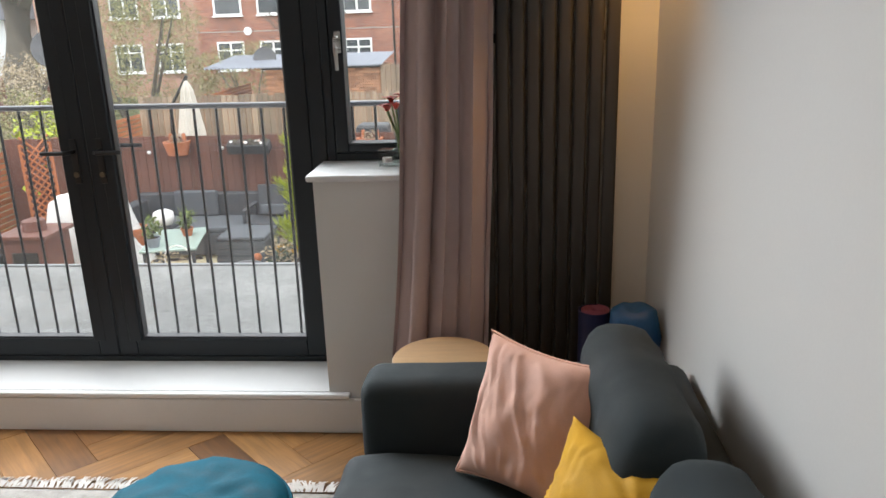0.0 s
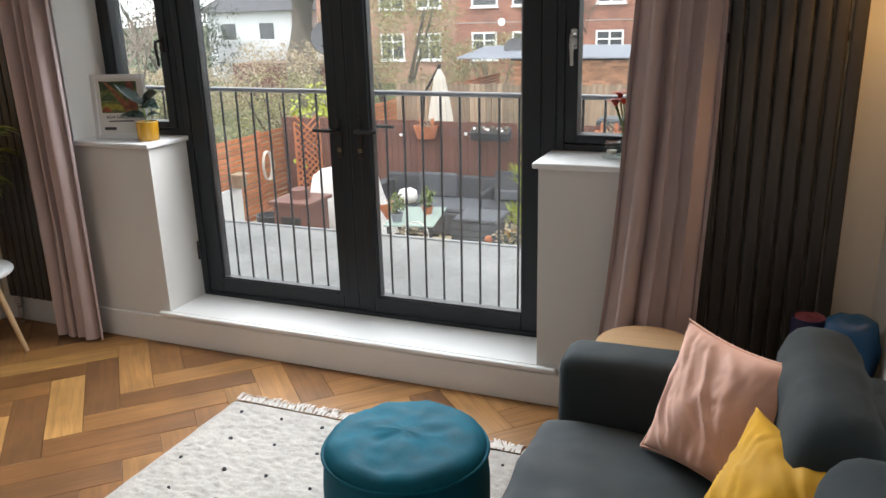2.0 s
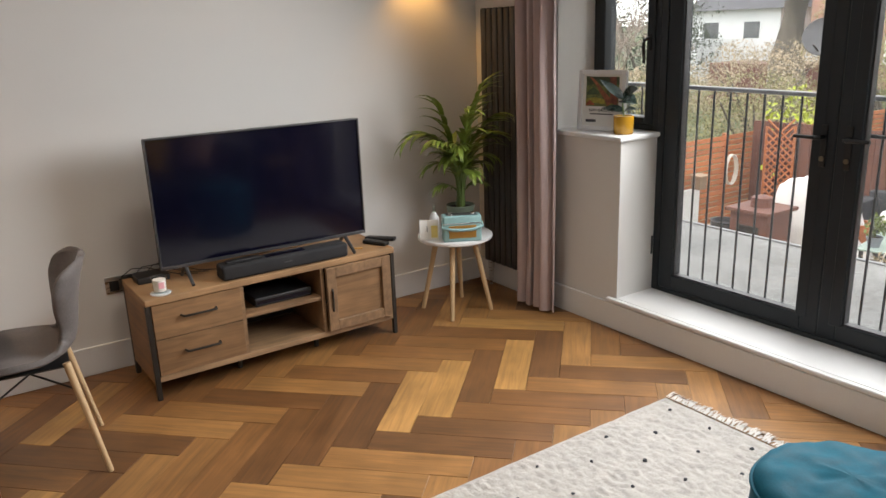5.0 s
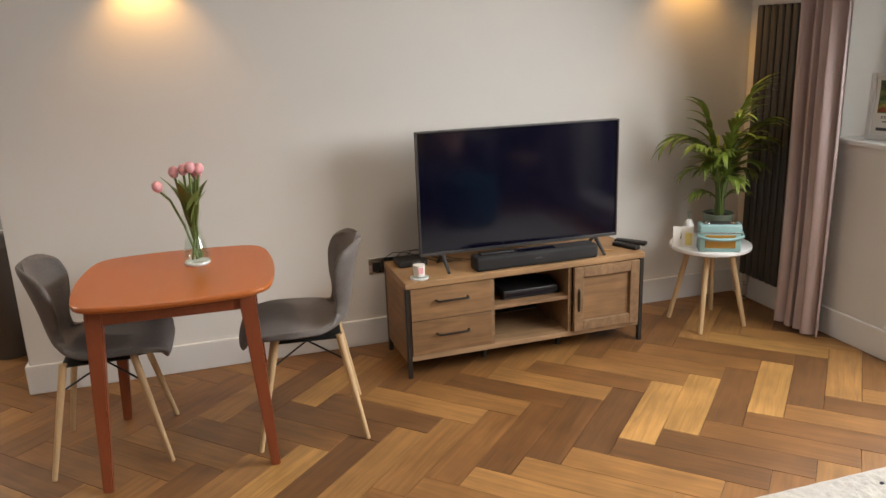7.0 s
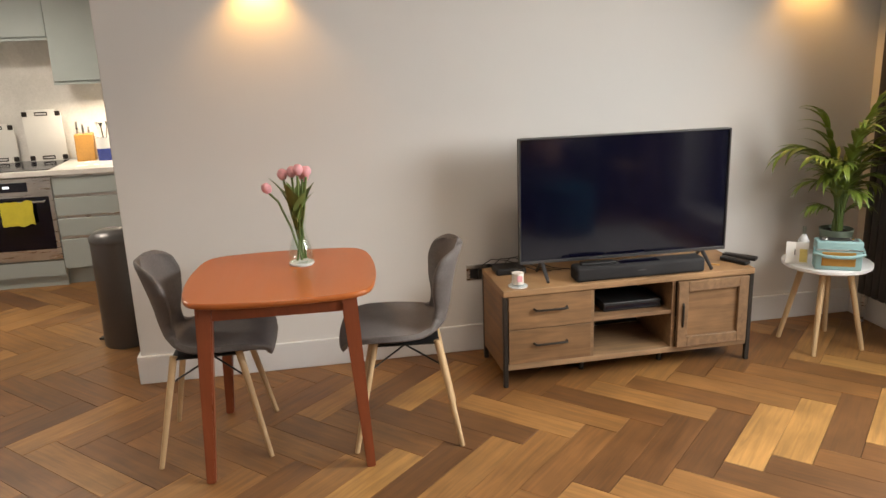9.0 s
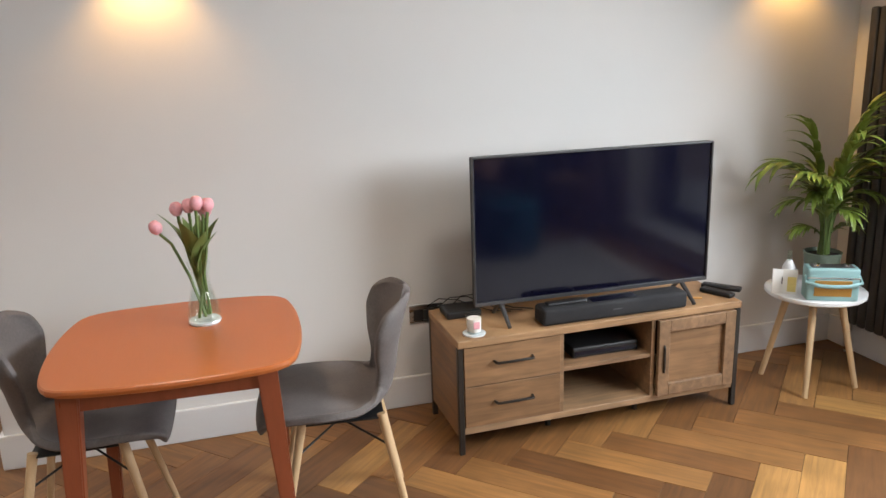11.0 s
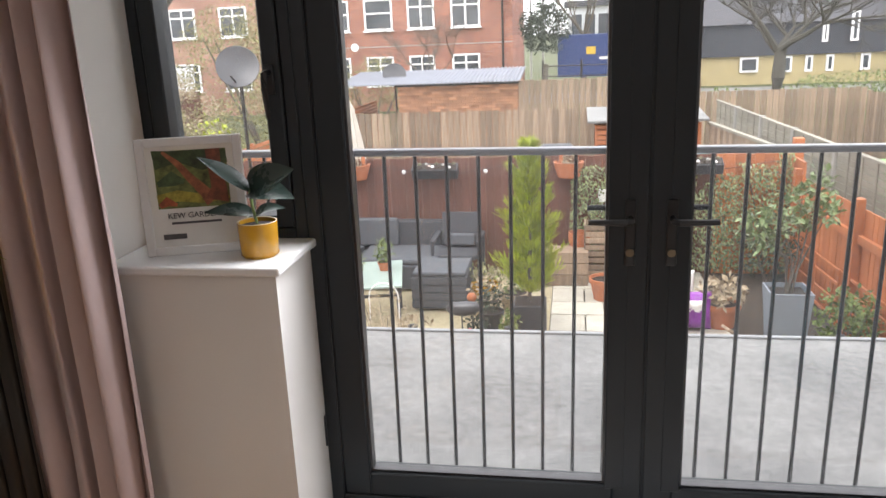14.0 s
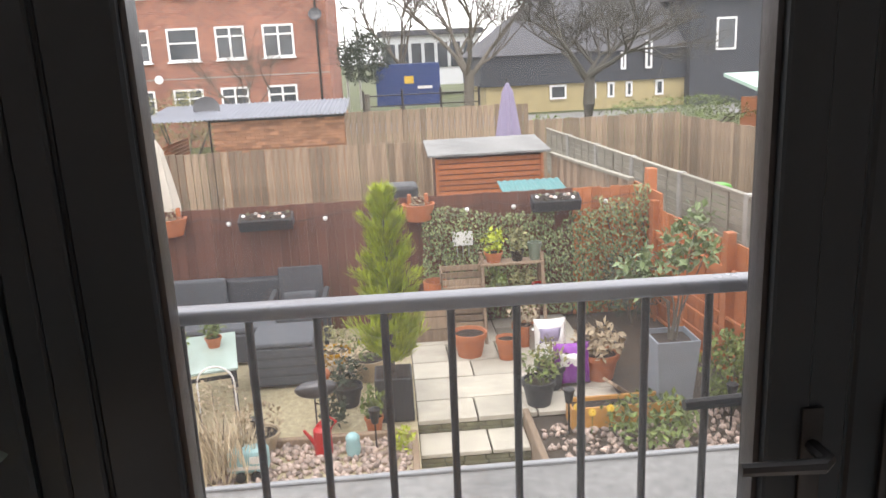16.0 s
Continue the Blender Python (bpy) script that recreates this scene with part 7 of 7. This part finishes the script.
bm = grid(lambda u, v: ((u - 0.5) * 1.0 * (1 + 0.25 * (1 - min(1, 8 * min(u, 1 - u, v, 1 - v)))), (v - 0.5) * 0.9, max(0.0, min(1, 7 * min(u, 1 - u, v, 1 - v))) * (0.95 + 0.15 * math.sin(u * 3)) + 0.05 * noise.noise((u * 7, v * 7, 0))), 36, 30)
part("cover", bm, WHITEP, cv, "", 80)
dbn = thing("dark_tub", pose(-5.75, 8.7, PZ), "dark plastic garden tub", "tub")
part("tub", lathe([(0, 0), (0.16, 0), (0.19, 0.5), (0.2, 0.52), (0.17, 0.52), (0.15, 0.45), (0, 0.45)], 20), PLASTB, dbn)
bxh = thing("bird_box", pose(-6.98, 9.6, -0.95), "small wooden bird box on the slatted fence", "bird box")
part("body", box(0, 0.16, -0.09, 0.09, 0, 0.2, 0.006), WEATHER, bxh)
part("roof", box(-0.01, 0.2, -0.12, 0.12, 0.2, 0.225, 0.004), WEATHER, bxh)
hs2 = thing("garden_hose", pose(-6.98, 10.4, -0.75), "coiled pale garden hose on the slatted fence", "hose")
for q in range(3):
    part("coil", tube([(0.05 + 0.02 * q, (0.12 + 0.01 * q) * math.cos(a / 20 * math.tau), 0.24 * math.sin(a / 20 * math.tau)) for a in range(21)], 0.012, 6), CREAM, hs2, "", 60)

# ---- parasols, shed and beyond ----


def parasol(x, y, ztop, zlow, r, material, label, ground):
    ob = thing("closed_parasol", pose(x, y, ground), label, "parasol")
    h, lo = ztop - ground, zlow - ground
    bm = lathe([(r, lo), (r * 0.9, lo + (h - lo) * 0.3), (r * 0.62, lo + (h - lo) * 0.62), (r * 0.42, lo + (h - lo) * 0.82), (r * 0.44, lo + (h - lo) * 0.84), (0.02, h - 0.03)], 32)
    for v in bm.verts:
        a = math.atan2(v.co.y, v.co.x)
        f = 1 + 0.16 * math.cos(a * 8)
        v.co.x *= f
        v.co.y *= f
    part("canopy", bm, material, ob, "", 50)
    part("pole", tube([(0, 0, 0), (0, 0, h + 0.05)], 0.025, 10), DARKM, ob)
    part("base", lathe([(0, 0), (0.3, 0), (0.28, 0.06), (0, 0.08)], 20), CONC, ob)
    return ob


parasol(-5.15, 13.7, 0.62, -0.75, 0.25, CREAM, "closed cream garden parasol beyond the fence", GZ)
tagged(part("parasol_arm", tube([(-5.75, 13.9, GZ), (-5.55, 13.85, 0.1), (-5.15, 13.75, 0.66)], 0.03, 8), DARKM), "dark cantilever arm of the cream parasol", "parasol arm")
parasol(0.77, 18.0, 1.02, -0.6, 0.26, LILAC, "closed lilac garden parasol", GZ)
sh = thing("shed", pose(0, 0, GZ), "orange clad garden shed with a grey felt roof", "shed")
part("wall", box(-0.98, 0.72, 14.36, 15.5, 0, 1.93), BROWNF, sh)
for k in range(18):
    z = 0.35 + k * 0.088
    part("cladding_board", box(-1.0, 0.74, 14.325, 14.355, z, z + 0.068, 0.004), ORANGEF, sh)
for x in (-1.0, 0.70):
    part("corner_trim", box(x, x + 0.05, 14.31, 14.36, 0, 1.93, 0.003), ORANGEF, sh)
bm = box(-1.12, 0.86, 14.22, 15.62, 1.96, 2.0, 0.006)
for v in bm.verts:
    v.co.z += 0.075 * (v.co.y - 14.22)
part("roof", bm, FELT, sh, "grey felt roof")
tlid = thing("storage_box", pose(0.25, 12.6, GZ), "low storage box with a teal ribbed lid", "storage box")
part("box", box(-0.4, 0.4, -0.3, 0.3, 0, 1.58), WEATHER, tlid)
bm = grid(lambda u, v: (-0.45 + 0.9 * u, -0.38 + 0.8 * v, 1.63 + 0.10 * v + 0.008 * math.sin(u * 60)), 60, 4)
part("lid", shell(bm, 0.012), TEALR, tlid)
tub = thing("covered_barbecue", pose(-1.62, 12.6, GZ), "dark covered barbecue behind the fence", "barbecue")
part("cover", box(-0.26, 0.26, -0.25, 0.25, 0, 1.84, 0.06, 4), PLASTB, tub, "", 50)
sf = boards("shed_side_fence", (0.90, 14.4), (1.30, 11.45), -0.06, GZ, 0.14, WEATHER, "low weathered fence beside the shed", 0.01, 0.02, False, 0.006, 8)
part("capping", box(0.0, 2.97, -0.05, 0.03, 1.89, 1.93, 0.004), GREYF, sf)

gb = thing("brick_outhouse", pose(0, 0, 0), "old red and buff brick outhouse wall", "outhouse")
part("core", box(-5.9, -2.76, 21.06, 23.4, GZ, 0.28), BRICKG, gb)
random.seed(13)
for r in range(9):
    x = -5.92 + (0.11 if r % 2 else 0)
    while x < -2.8:
        part("brick", box(x, min(x + 0.215, -2.76), 21.03, 21.062, 0.215 - r * 0.075, 0.28 - r * 0.075, 0.003), BRICKG, gb)
        x += 0.225
bm = grid(lambda u, v: (-7.6 + 4.9 * u, 20.85 + 2.8 * v, 0.36 + 0.22 * v + 0.022 * math.sin(u * 4.9 / 0.11 * math.tau)), 360, 2)
part("roof", shell(bm, 0.008), CORR, gb, "pale corrugated roof", 60)
part("gutter", box(-6.0, -2.74, 20.98, 21.04, 0.28, 0.34, 0.01), DARKM, gb)


def dish(x, y, z, r, label, ground, turn=0):
    ob = thing("satellite_dish", pose(x, y, ground), label, "satellite dish")
    h = z - ground
    bm = lathe([(0, 0.0), (r * 0.5, r * 0.05), (r, r * 0.2), (r * 0.98, r * 0.22), (r * 0.5, r * 0.07), (0, r * 0.02)], 28)
    part("bowl", bm, TVGREY, ob, "", 50).matrix_local = pose(0, 0, h, 70, 0, turn)
    part("pole", tube([(0, 0.05, 0), (0, 0.05, h)], 0.025, 8), DARKM, ob)
    part("arm", tube([(0, 0, h - r * 0.9), (0, -r * 0.9, h - r * 0.3)], 0.012, 6), DARKM, ob)
    return ob


dish(-6.3, 22.4, 0.52, 0.33, "grey satellite dish by the corrugated roof", GZ, 10)
dish(-5.56, 10.36, 1.27, 0.27, "large grey satellite dish on a pole in the next garden", GZ, 25)

# ---- houses beyond ----
HY = 38.0


def house_window(parent, x0, x1, z0, z1, kind):
    """A white casement with frame, bars, sill and dark glass, set in the wall."""
    w = part("window", ring(x0, x1, z0, z1, 0.09, HY - 0.06, HY + 0.02, 0.09, 0.0), UPVC, parent)
    part("pane", box(x0 + 0.08, x1 - 0.08, HY - 0.02, HY - 0.01, z0 + 0.08, z1 - 0.08), DPANE, w)
    part("sill", box(x0 - 0.06, x1 + 0.06, HY - 0.14, HY, z0 - 0.06, z0), UPVC, w)
    zm = z0 + (z1 - z0) * (0.55 if kind == 0 else 0.7)
    part("glazing_bar", box(x0 + 0.08, x1 - 0.08, HY - 0.055, HY - 0.015, zm - 0.04, zm + 0.04), UPVC, w)
    if kind:
        xm = (x0 + x1) / 2
        part("glazing_bar", box(xm - 0.045, xm + 0.045, HY - 0.053, HY - 0.013, z0 + 0.08, z1 - 0.08), UPVC, w)
    return w


hs3 = thing("terraced_house", pose(0, 0, 0), "long red brick terrace with white windows", "house")
part("wall", box(-14.25, -4.15, HY, HY + 9, GZ, 7.0), REDB, hs3)
part("wall", box(-22.4, -14.25, HY + 0.02, HY + 9, GZ, 7.0), PALEB, hs3, "paler brick of the next house")
part("roof", box(-22.7, -3.8, HY - 0.3, HY + 9.3, 7.0, 7.3), SLATE, hs3)
part("concrete_band", box(-14.25, -4.15, HY - 0.02, HY, 1.10, 1.14), CONC, hs3)
wins = [(-13.35, -11.95), (-11.2, -9.82), (-9.1, -7.8), (-7.02, -5.64), (-16.4, -15.0), (-18.55, -17.1), (-21.2, -19.8)]
for k, (a, b) in enumerate(wins):
    house_window(hs3, a, b, 1.87, 3.30, 0 if k in (0, 1) else 1)
    house_window(hs3, a, b - 0.05, -0.72, 0.66, 1)
    house_window(hs3, a, b, 4.6, 6.0, 1)
part("vent", lathe([(0, 0), (0.19, 0), (0.19, 0.06), (0, 0.08)], 20), UPVC, hs3, "round white vent").matrix_local = pose(-11.75, HY, 1.13, 90)
for x, z in ((-4.6, 3.6), (-13.2, 3.75)):
    part("dish", lathe([(0, 0), (0.2, 0.04), (0.3, 0.1), (0.2, 0.05)], 16), TVGREY, hs3).matrix_local = pose(x, HY - 0.25, z, 70)
part("downpipe", tube([(-4.6, HY - 0.06, GZ), (-4.6, HY - 0.06, 7)], 0.05, 8), DARKM, hs3)

bh = thing("dark_clad_house", pose(0, 0, 0), "dark clad house over a yellow brick ground floor", "house")
part("ground_floor", box(4.2, 16.5, 48, 58, GZ, -0.35), YBRICK, bh)
bm = box(3.9, 16.6, 47.8, 58.2, -0.35, 1.4)
part("upper_wall", bm, BLACKC, bh)
bm = bmesh.new()
for p in ((3.7, 47.6, 1.4), (16.6, 47.6, 1.4), (16.6, 58.4, 1.4), (3.7, 58.4, 1.4), (8.5, 53, 5.2), (16.6, 53, 5.2)):
    bm.verts.new(p)
bm.verts.ensure_lookup_table()
for f in ((0, 1, 5, 4), (2, 3, 4, 5), (3, 0, 4), (1, 2, 5), (3, 2, 1, 0)):
    bm.faces.new([bm.verts[i] for i in f])
part("roof", bm, SLATE, bh)
part("gable_block", box(16.2, 32, 47.2, 58, GZ, 4.2), BLACKC, bh)
part("gable_roof", box(15.8, 32.4, 46.8, 58.4, 4.2, 4.5), SLATE, bh)
for x0, x1, z0, z1, yy in ((17.7, 18.9, 1.15, 3.0, 47.2), (21.5, 22.7, 1.15, 3.0, 47.2), (25, 26.2, 1.15, 3.0, 47.2), (8.0, 9.0, -1.25, -0.4, 48), (10.3, 10.8, -1.3, -0.4, 48), (11.5, 11.9, -1.3, -0.4, 48), (12.6, 13.0, -1.3, -0.4, 48), (14.4, 14.9, -1.3, -0.4, 48), (13.6, 14.0, 0.3, 1.9, 47.5), (12.2, 12.5, 0.3, 1.3, 47.7)):
    w = part("window", box(x0, x1, yy - 0.12, yy, z0, z1), UPVC, bh)
    part("pane", box(x0 + 0.12, x1 - 0.12, yy - 0.14, yy - 0.11, z0 + 0.12, z1 - 0.12), DPANE, w)
ct = thing("blue_container", pose(-0.45, 45, -1.0), "blue steel container with a yellow sign", "container")
part("body", box(-1.75, 1.75, 0, 2.4, 0, 2.25), BLUEC, ct)
for k in range(14):
    part("rib", box(-1.7 + k * 0.25, -1.62 + k * 0.25, -0.05, 0.0, 0.05, 2.2), BLUEC, ct)
part("yellow_sign", box(-0.2, 0.3, -0.08, -0.05, 1.2, 1.6), DAFF, ct)
part("letter_bar", box(0.5, 1.3, -0.08, -0.05, 0.9, 1.05), WHITEP, ct)
mg = thing("metal_gate", pose(-0.4, 36.5, GZ), "dark metal field gate in front of the street", "gate")
for z in (0.5, 1.0, 1.5, 1.95):
    part("bar", tube([(-2.3, 0, z), (2.8, 0, z)], 0.03, 6), DARKM, mg)
for x in (-2.3, -0.6, 1.1, 2.8):
    part("post", tube([(x, 0, 0), (x, 0, 2.2)], 0.05, 8), DARKM, mg)
structure("road", box(-14, 40, 40, 46, GZ, GZ + 0.03), FELT, "grey asphalt street beyond the gate")
vw = thing("white_conservatory", pose(3.2, 75, -1.0), "far white-framed building with many panes", "building")
part("wall", box(-5, 4, 0, 5, 0, 4.5), RENDER, vw)
for k in range(7):
    part("pane", box(-4.7 + k * 1.2, -3.8 + k * 1.2, -0.1, 0, 1.6, 3.8), DPANE, vw)
part("roof", box(-5.4, 4.4, -0.4, 5.4, 4.5, 5.0), SLATE, vw)
vh = thing("white_house", pose(-29, 41, GZ), "white rendered house with a dark tiled roof", "house")
part("wall", box(-3.2, 3.0, 0, 7, 0, 4.0), RENDER, vh)
bm = bmesh.new()
for p in ((-3.7, -0.5, 4.0), (3.5, -0.5, 4.0), (3.5, 7.5, 4.0), (-3.7, 7.5, 4.0), (-1.5, 3.5, 6.6), (1.2, 3.5, 6.6)):
    bm.verts.new(p)
bm.verts.ensure_lookup_table()
for f in ((0, 1, 5, 4), (2, 3, 4, 5), (3, 0, 4), (1, 2, 5), (3, 2, 1, 0)):
    bm.faces.new([bm.verts[i] for i in f])
part("roof", bm, SLATE, vh)
for x in (-1.6, 1.2):
    part("window", box(x - 0.5, x + 0.5, -0.05, 0, 2.0, 3.3), DPANE, vh)
tagged(part("white_fence", box(-23, -16.2, 30, 30.1, -1.2, 0.72), RENDER), "white painted fence in a far garden", "fence")
tagged(part("far_shed", box(-20, -15.5, 27, 29, GZ, -0.15), ROSE), "brown garden shed half hidden by shrubs", "shed")
sh2 = thing("mint_roof_shed", pose(11.5, 22, GZ), "shed with a pale mint green roof", "shed")
part("wall", box(-2.5, 2.5, 0, 3, 0, 1.9), ORANGEF, sh2)
bm = box(-2.9, 2.9, -0.4, 3.4, 1.9, 2.0)
for v in bm.verts:
    v.co.z += 0.16 * (v.co.y + 0.4)
part("roof", bm, mat("mint_sheet", (0.42, 0.58, 0.50), 0.6), sh2)
part("window", box(-1.2, -0.3, -0.03, 0.0, 0.9, 1.5), UPVC, sh2)

# ---- trees and shrubs beyond ----
bare_tree(-14.6, 24.0, GZ, 9.0, 0.7, 3, "large bare grey tree with a thick trunk", None, 4, 0.55, 3, 0.5)
bare_tree(1.75, 35.0, GZ, 9.0, 0.6, 5, "tall bare tree by the street", None, 4, 0.22, 3, 0.32)
bare_tree(-0.6, 55.0, GZ, 11.0, 0.6, 8, "bare tree beyond the street", None, 4, 0.2, 4, 0.3)
bare_tree(4.5, 62.0, GZ, 12.0, 0.6, 9, "bare tree beyond the street", None, 4, 0.2, 4, 0.3)
bare_tree(9.0, 66.0, GZ, 12.0, 0.6, 10, "bare tree beyond the street", None, 4, 0.2, 4, 0.3)
bare_tree(5.7, 13.6, GZ, 3.5, 0.95, 12, "pollarded bare tree with a mass of twigs", TWIG, 4, 0.17, 5, 0.46, 0.4)
bare_tree(7.2, 11.6, GZ, 3.6, 0.95, 14, "pollarded bare tree with a mass of twigs", TWIG, 4, 0.17, 5, 0.46, 0.4)
bare_tree(-13.0, 13.2, GZ, 4.4, 0.9, 15, "bare pale apple tree in the next garden", TWIG, 5, 0.1, 3, 0.3, 0.4)
bare_tree(-6.7, 30.0, GZ, 4.6, 0.8, 16, "small bare tree in front of the brick terrace", None, 4, 0.07, 3, 0.4)
bare_tree(6.9, 35.0, GZ, 7.2, 1.0, 19, "dark spreading bare tree with dense twigs", DARKBARK, 5, 0.26, 4, 0.34, 0.35)
for x, h in ((-4.45, 6.2), (-3.55, 7.15)):
    sl2 = thing("street_lamp", pose(x, 60.0, GZ), "tall grey street lamp beyond the houses", "street lamp", "street lamps")
    part("pole", tube([(0, 0, 0), (0, 0, h - 0.2), (-0.15, 0, h), (-0.6, 0, h + 0.05)], [0.09, 0.06, 0.05, 0.04], 8), CONC, sl2)
    part("lamp_head", box(-1.0, -0.5, -0.12, 0.12, h - 0.02, h + 0.12, 0.03), TVGREY, sl2)
pm = thing("evergreen_tree", pose(-2.5, 33.0, GZ), "round-headed evergreen tree by the brick terrace", "tree")
part("trunk", tube([(0, 0, 0), (0.05, 0, 2.2)], [0.14, 0.1], 8), BARK, pm)
leaf_cloud("crown", (0, 0, 3.6), (1.05, 1.05, 1.1), 5000, 0.11, DARKG, pm, 95)
bush(-9.6, 21.0, GZ, 2.4, 4.6, 15000, 0.075, OLIVE, "tall unkempt olive green shrub", 101)
bush(-12.2, 19.0, GZ, 2.2, 2.9, 9000, 0.075, DRY, "bare brown tangled shrub", 102)
bush(-7.9, 25.5, GZ, 2.0, 2.8, 8000, 0.075, OLIVE, "leafy green shrub by the outhouse", 103)
bush(-8.6, 9.0, GZ, 1.3, 1.9, 5000, 0.055, SHRUB, "green hedge behind the slatted fence", 104)
bush(-10.4, 10.8, GZ, 2.0, 2.3, 9000, 0.06, OLIVE, "olive green hedge in the next garden", 105)
bush(-9.4, 14.8, GZ, 1.8, 2.3, 9000, 0.06, OLIVE, "green winter shrubs in the next garden", 106)
bush(-13.5, 13.5, GZ, 2.2, 2.2, 8000, 0.075, DARKG, "dark evergreen shrub in the next garden", 107)
bush(-16.5, 17.5, GZ, 2.6, 1.9, 7000, 0.085, OLIVE, "mixed shrubs in the far gardens", 108)
bush(-19.5, 22.5, GZ, 2.8, 2.0, 7000, 0.1, DRY, "brown winter shrubs in the far gardens", 109)
bush(-6.65, 11.6, GZ, 0.55, 2.4, 700, 0.10, LIMEG, "bright green climber by the trellis", 110)
bush(7.6, 26.0, GZ, 3.0, 1.9, 8000, 0.085, SHRUB, "trimmed green hedge behind the fence", 111)
bush(3.4, 27.0, GZ, 1.6, 1.4, 1200, 0.14, SHRUB, "green hedge behind the fence", 112)
bush(5.85, 11.6, GZ, 0.6, 1.9, 900, 0.10, SHRUB, "ivy clump on the next garden's fence", 113)
bush(-24.0, 28.0, GZ, 3.2, 5.5, 9000, 0.12, DARKG, "dark evergreen beside the white house", 114)
toy = thing("green_toy", pose(4.2, 15.5, GZ), "bright green plastic garden toy", "toy")
part("seat", box(-0.2, 0.2, -0.2, 0.2, 0.0, 1.05, 0.08, 3), mat("green_plastic", (0.10, 0.42, 0.03), 0.4), toy)
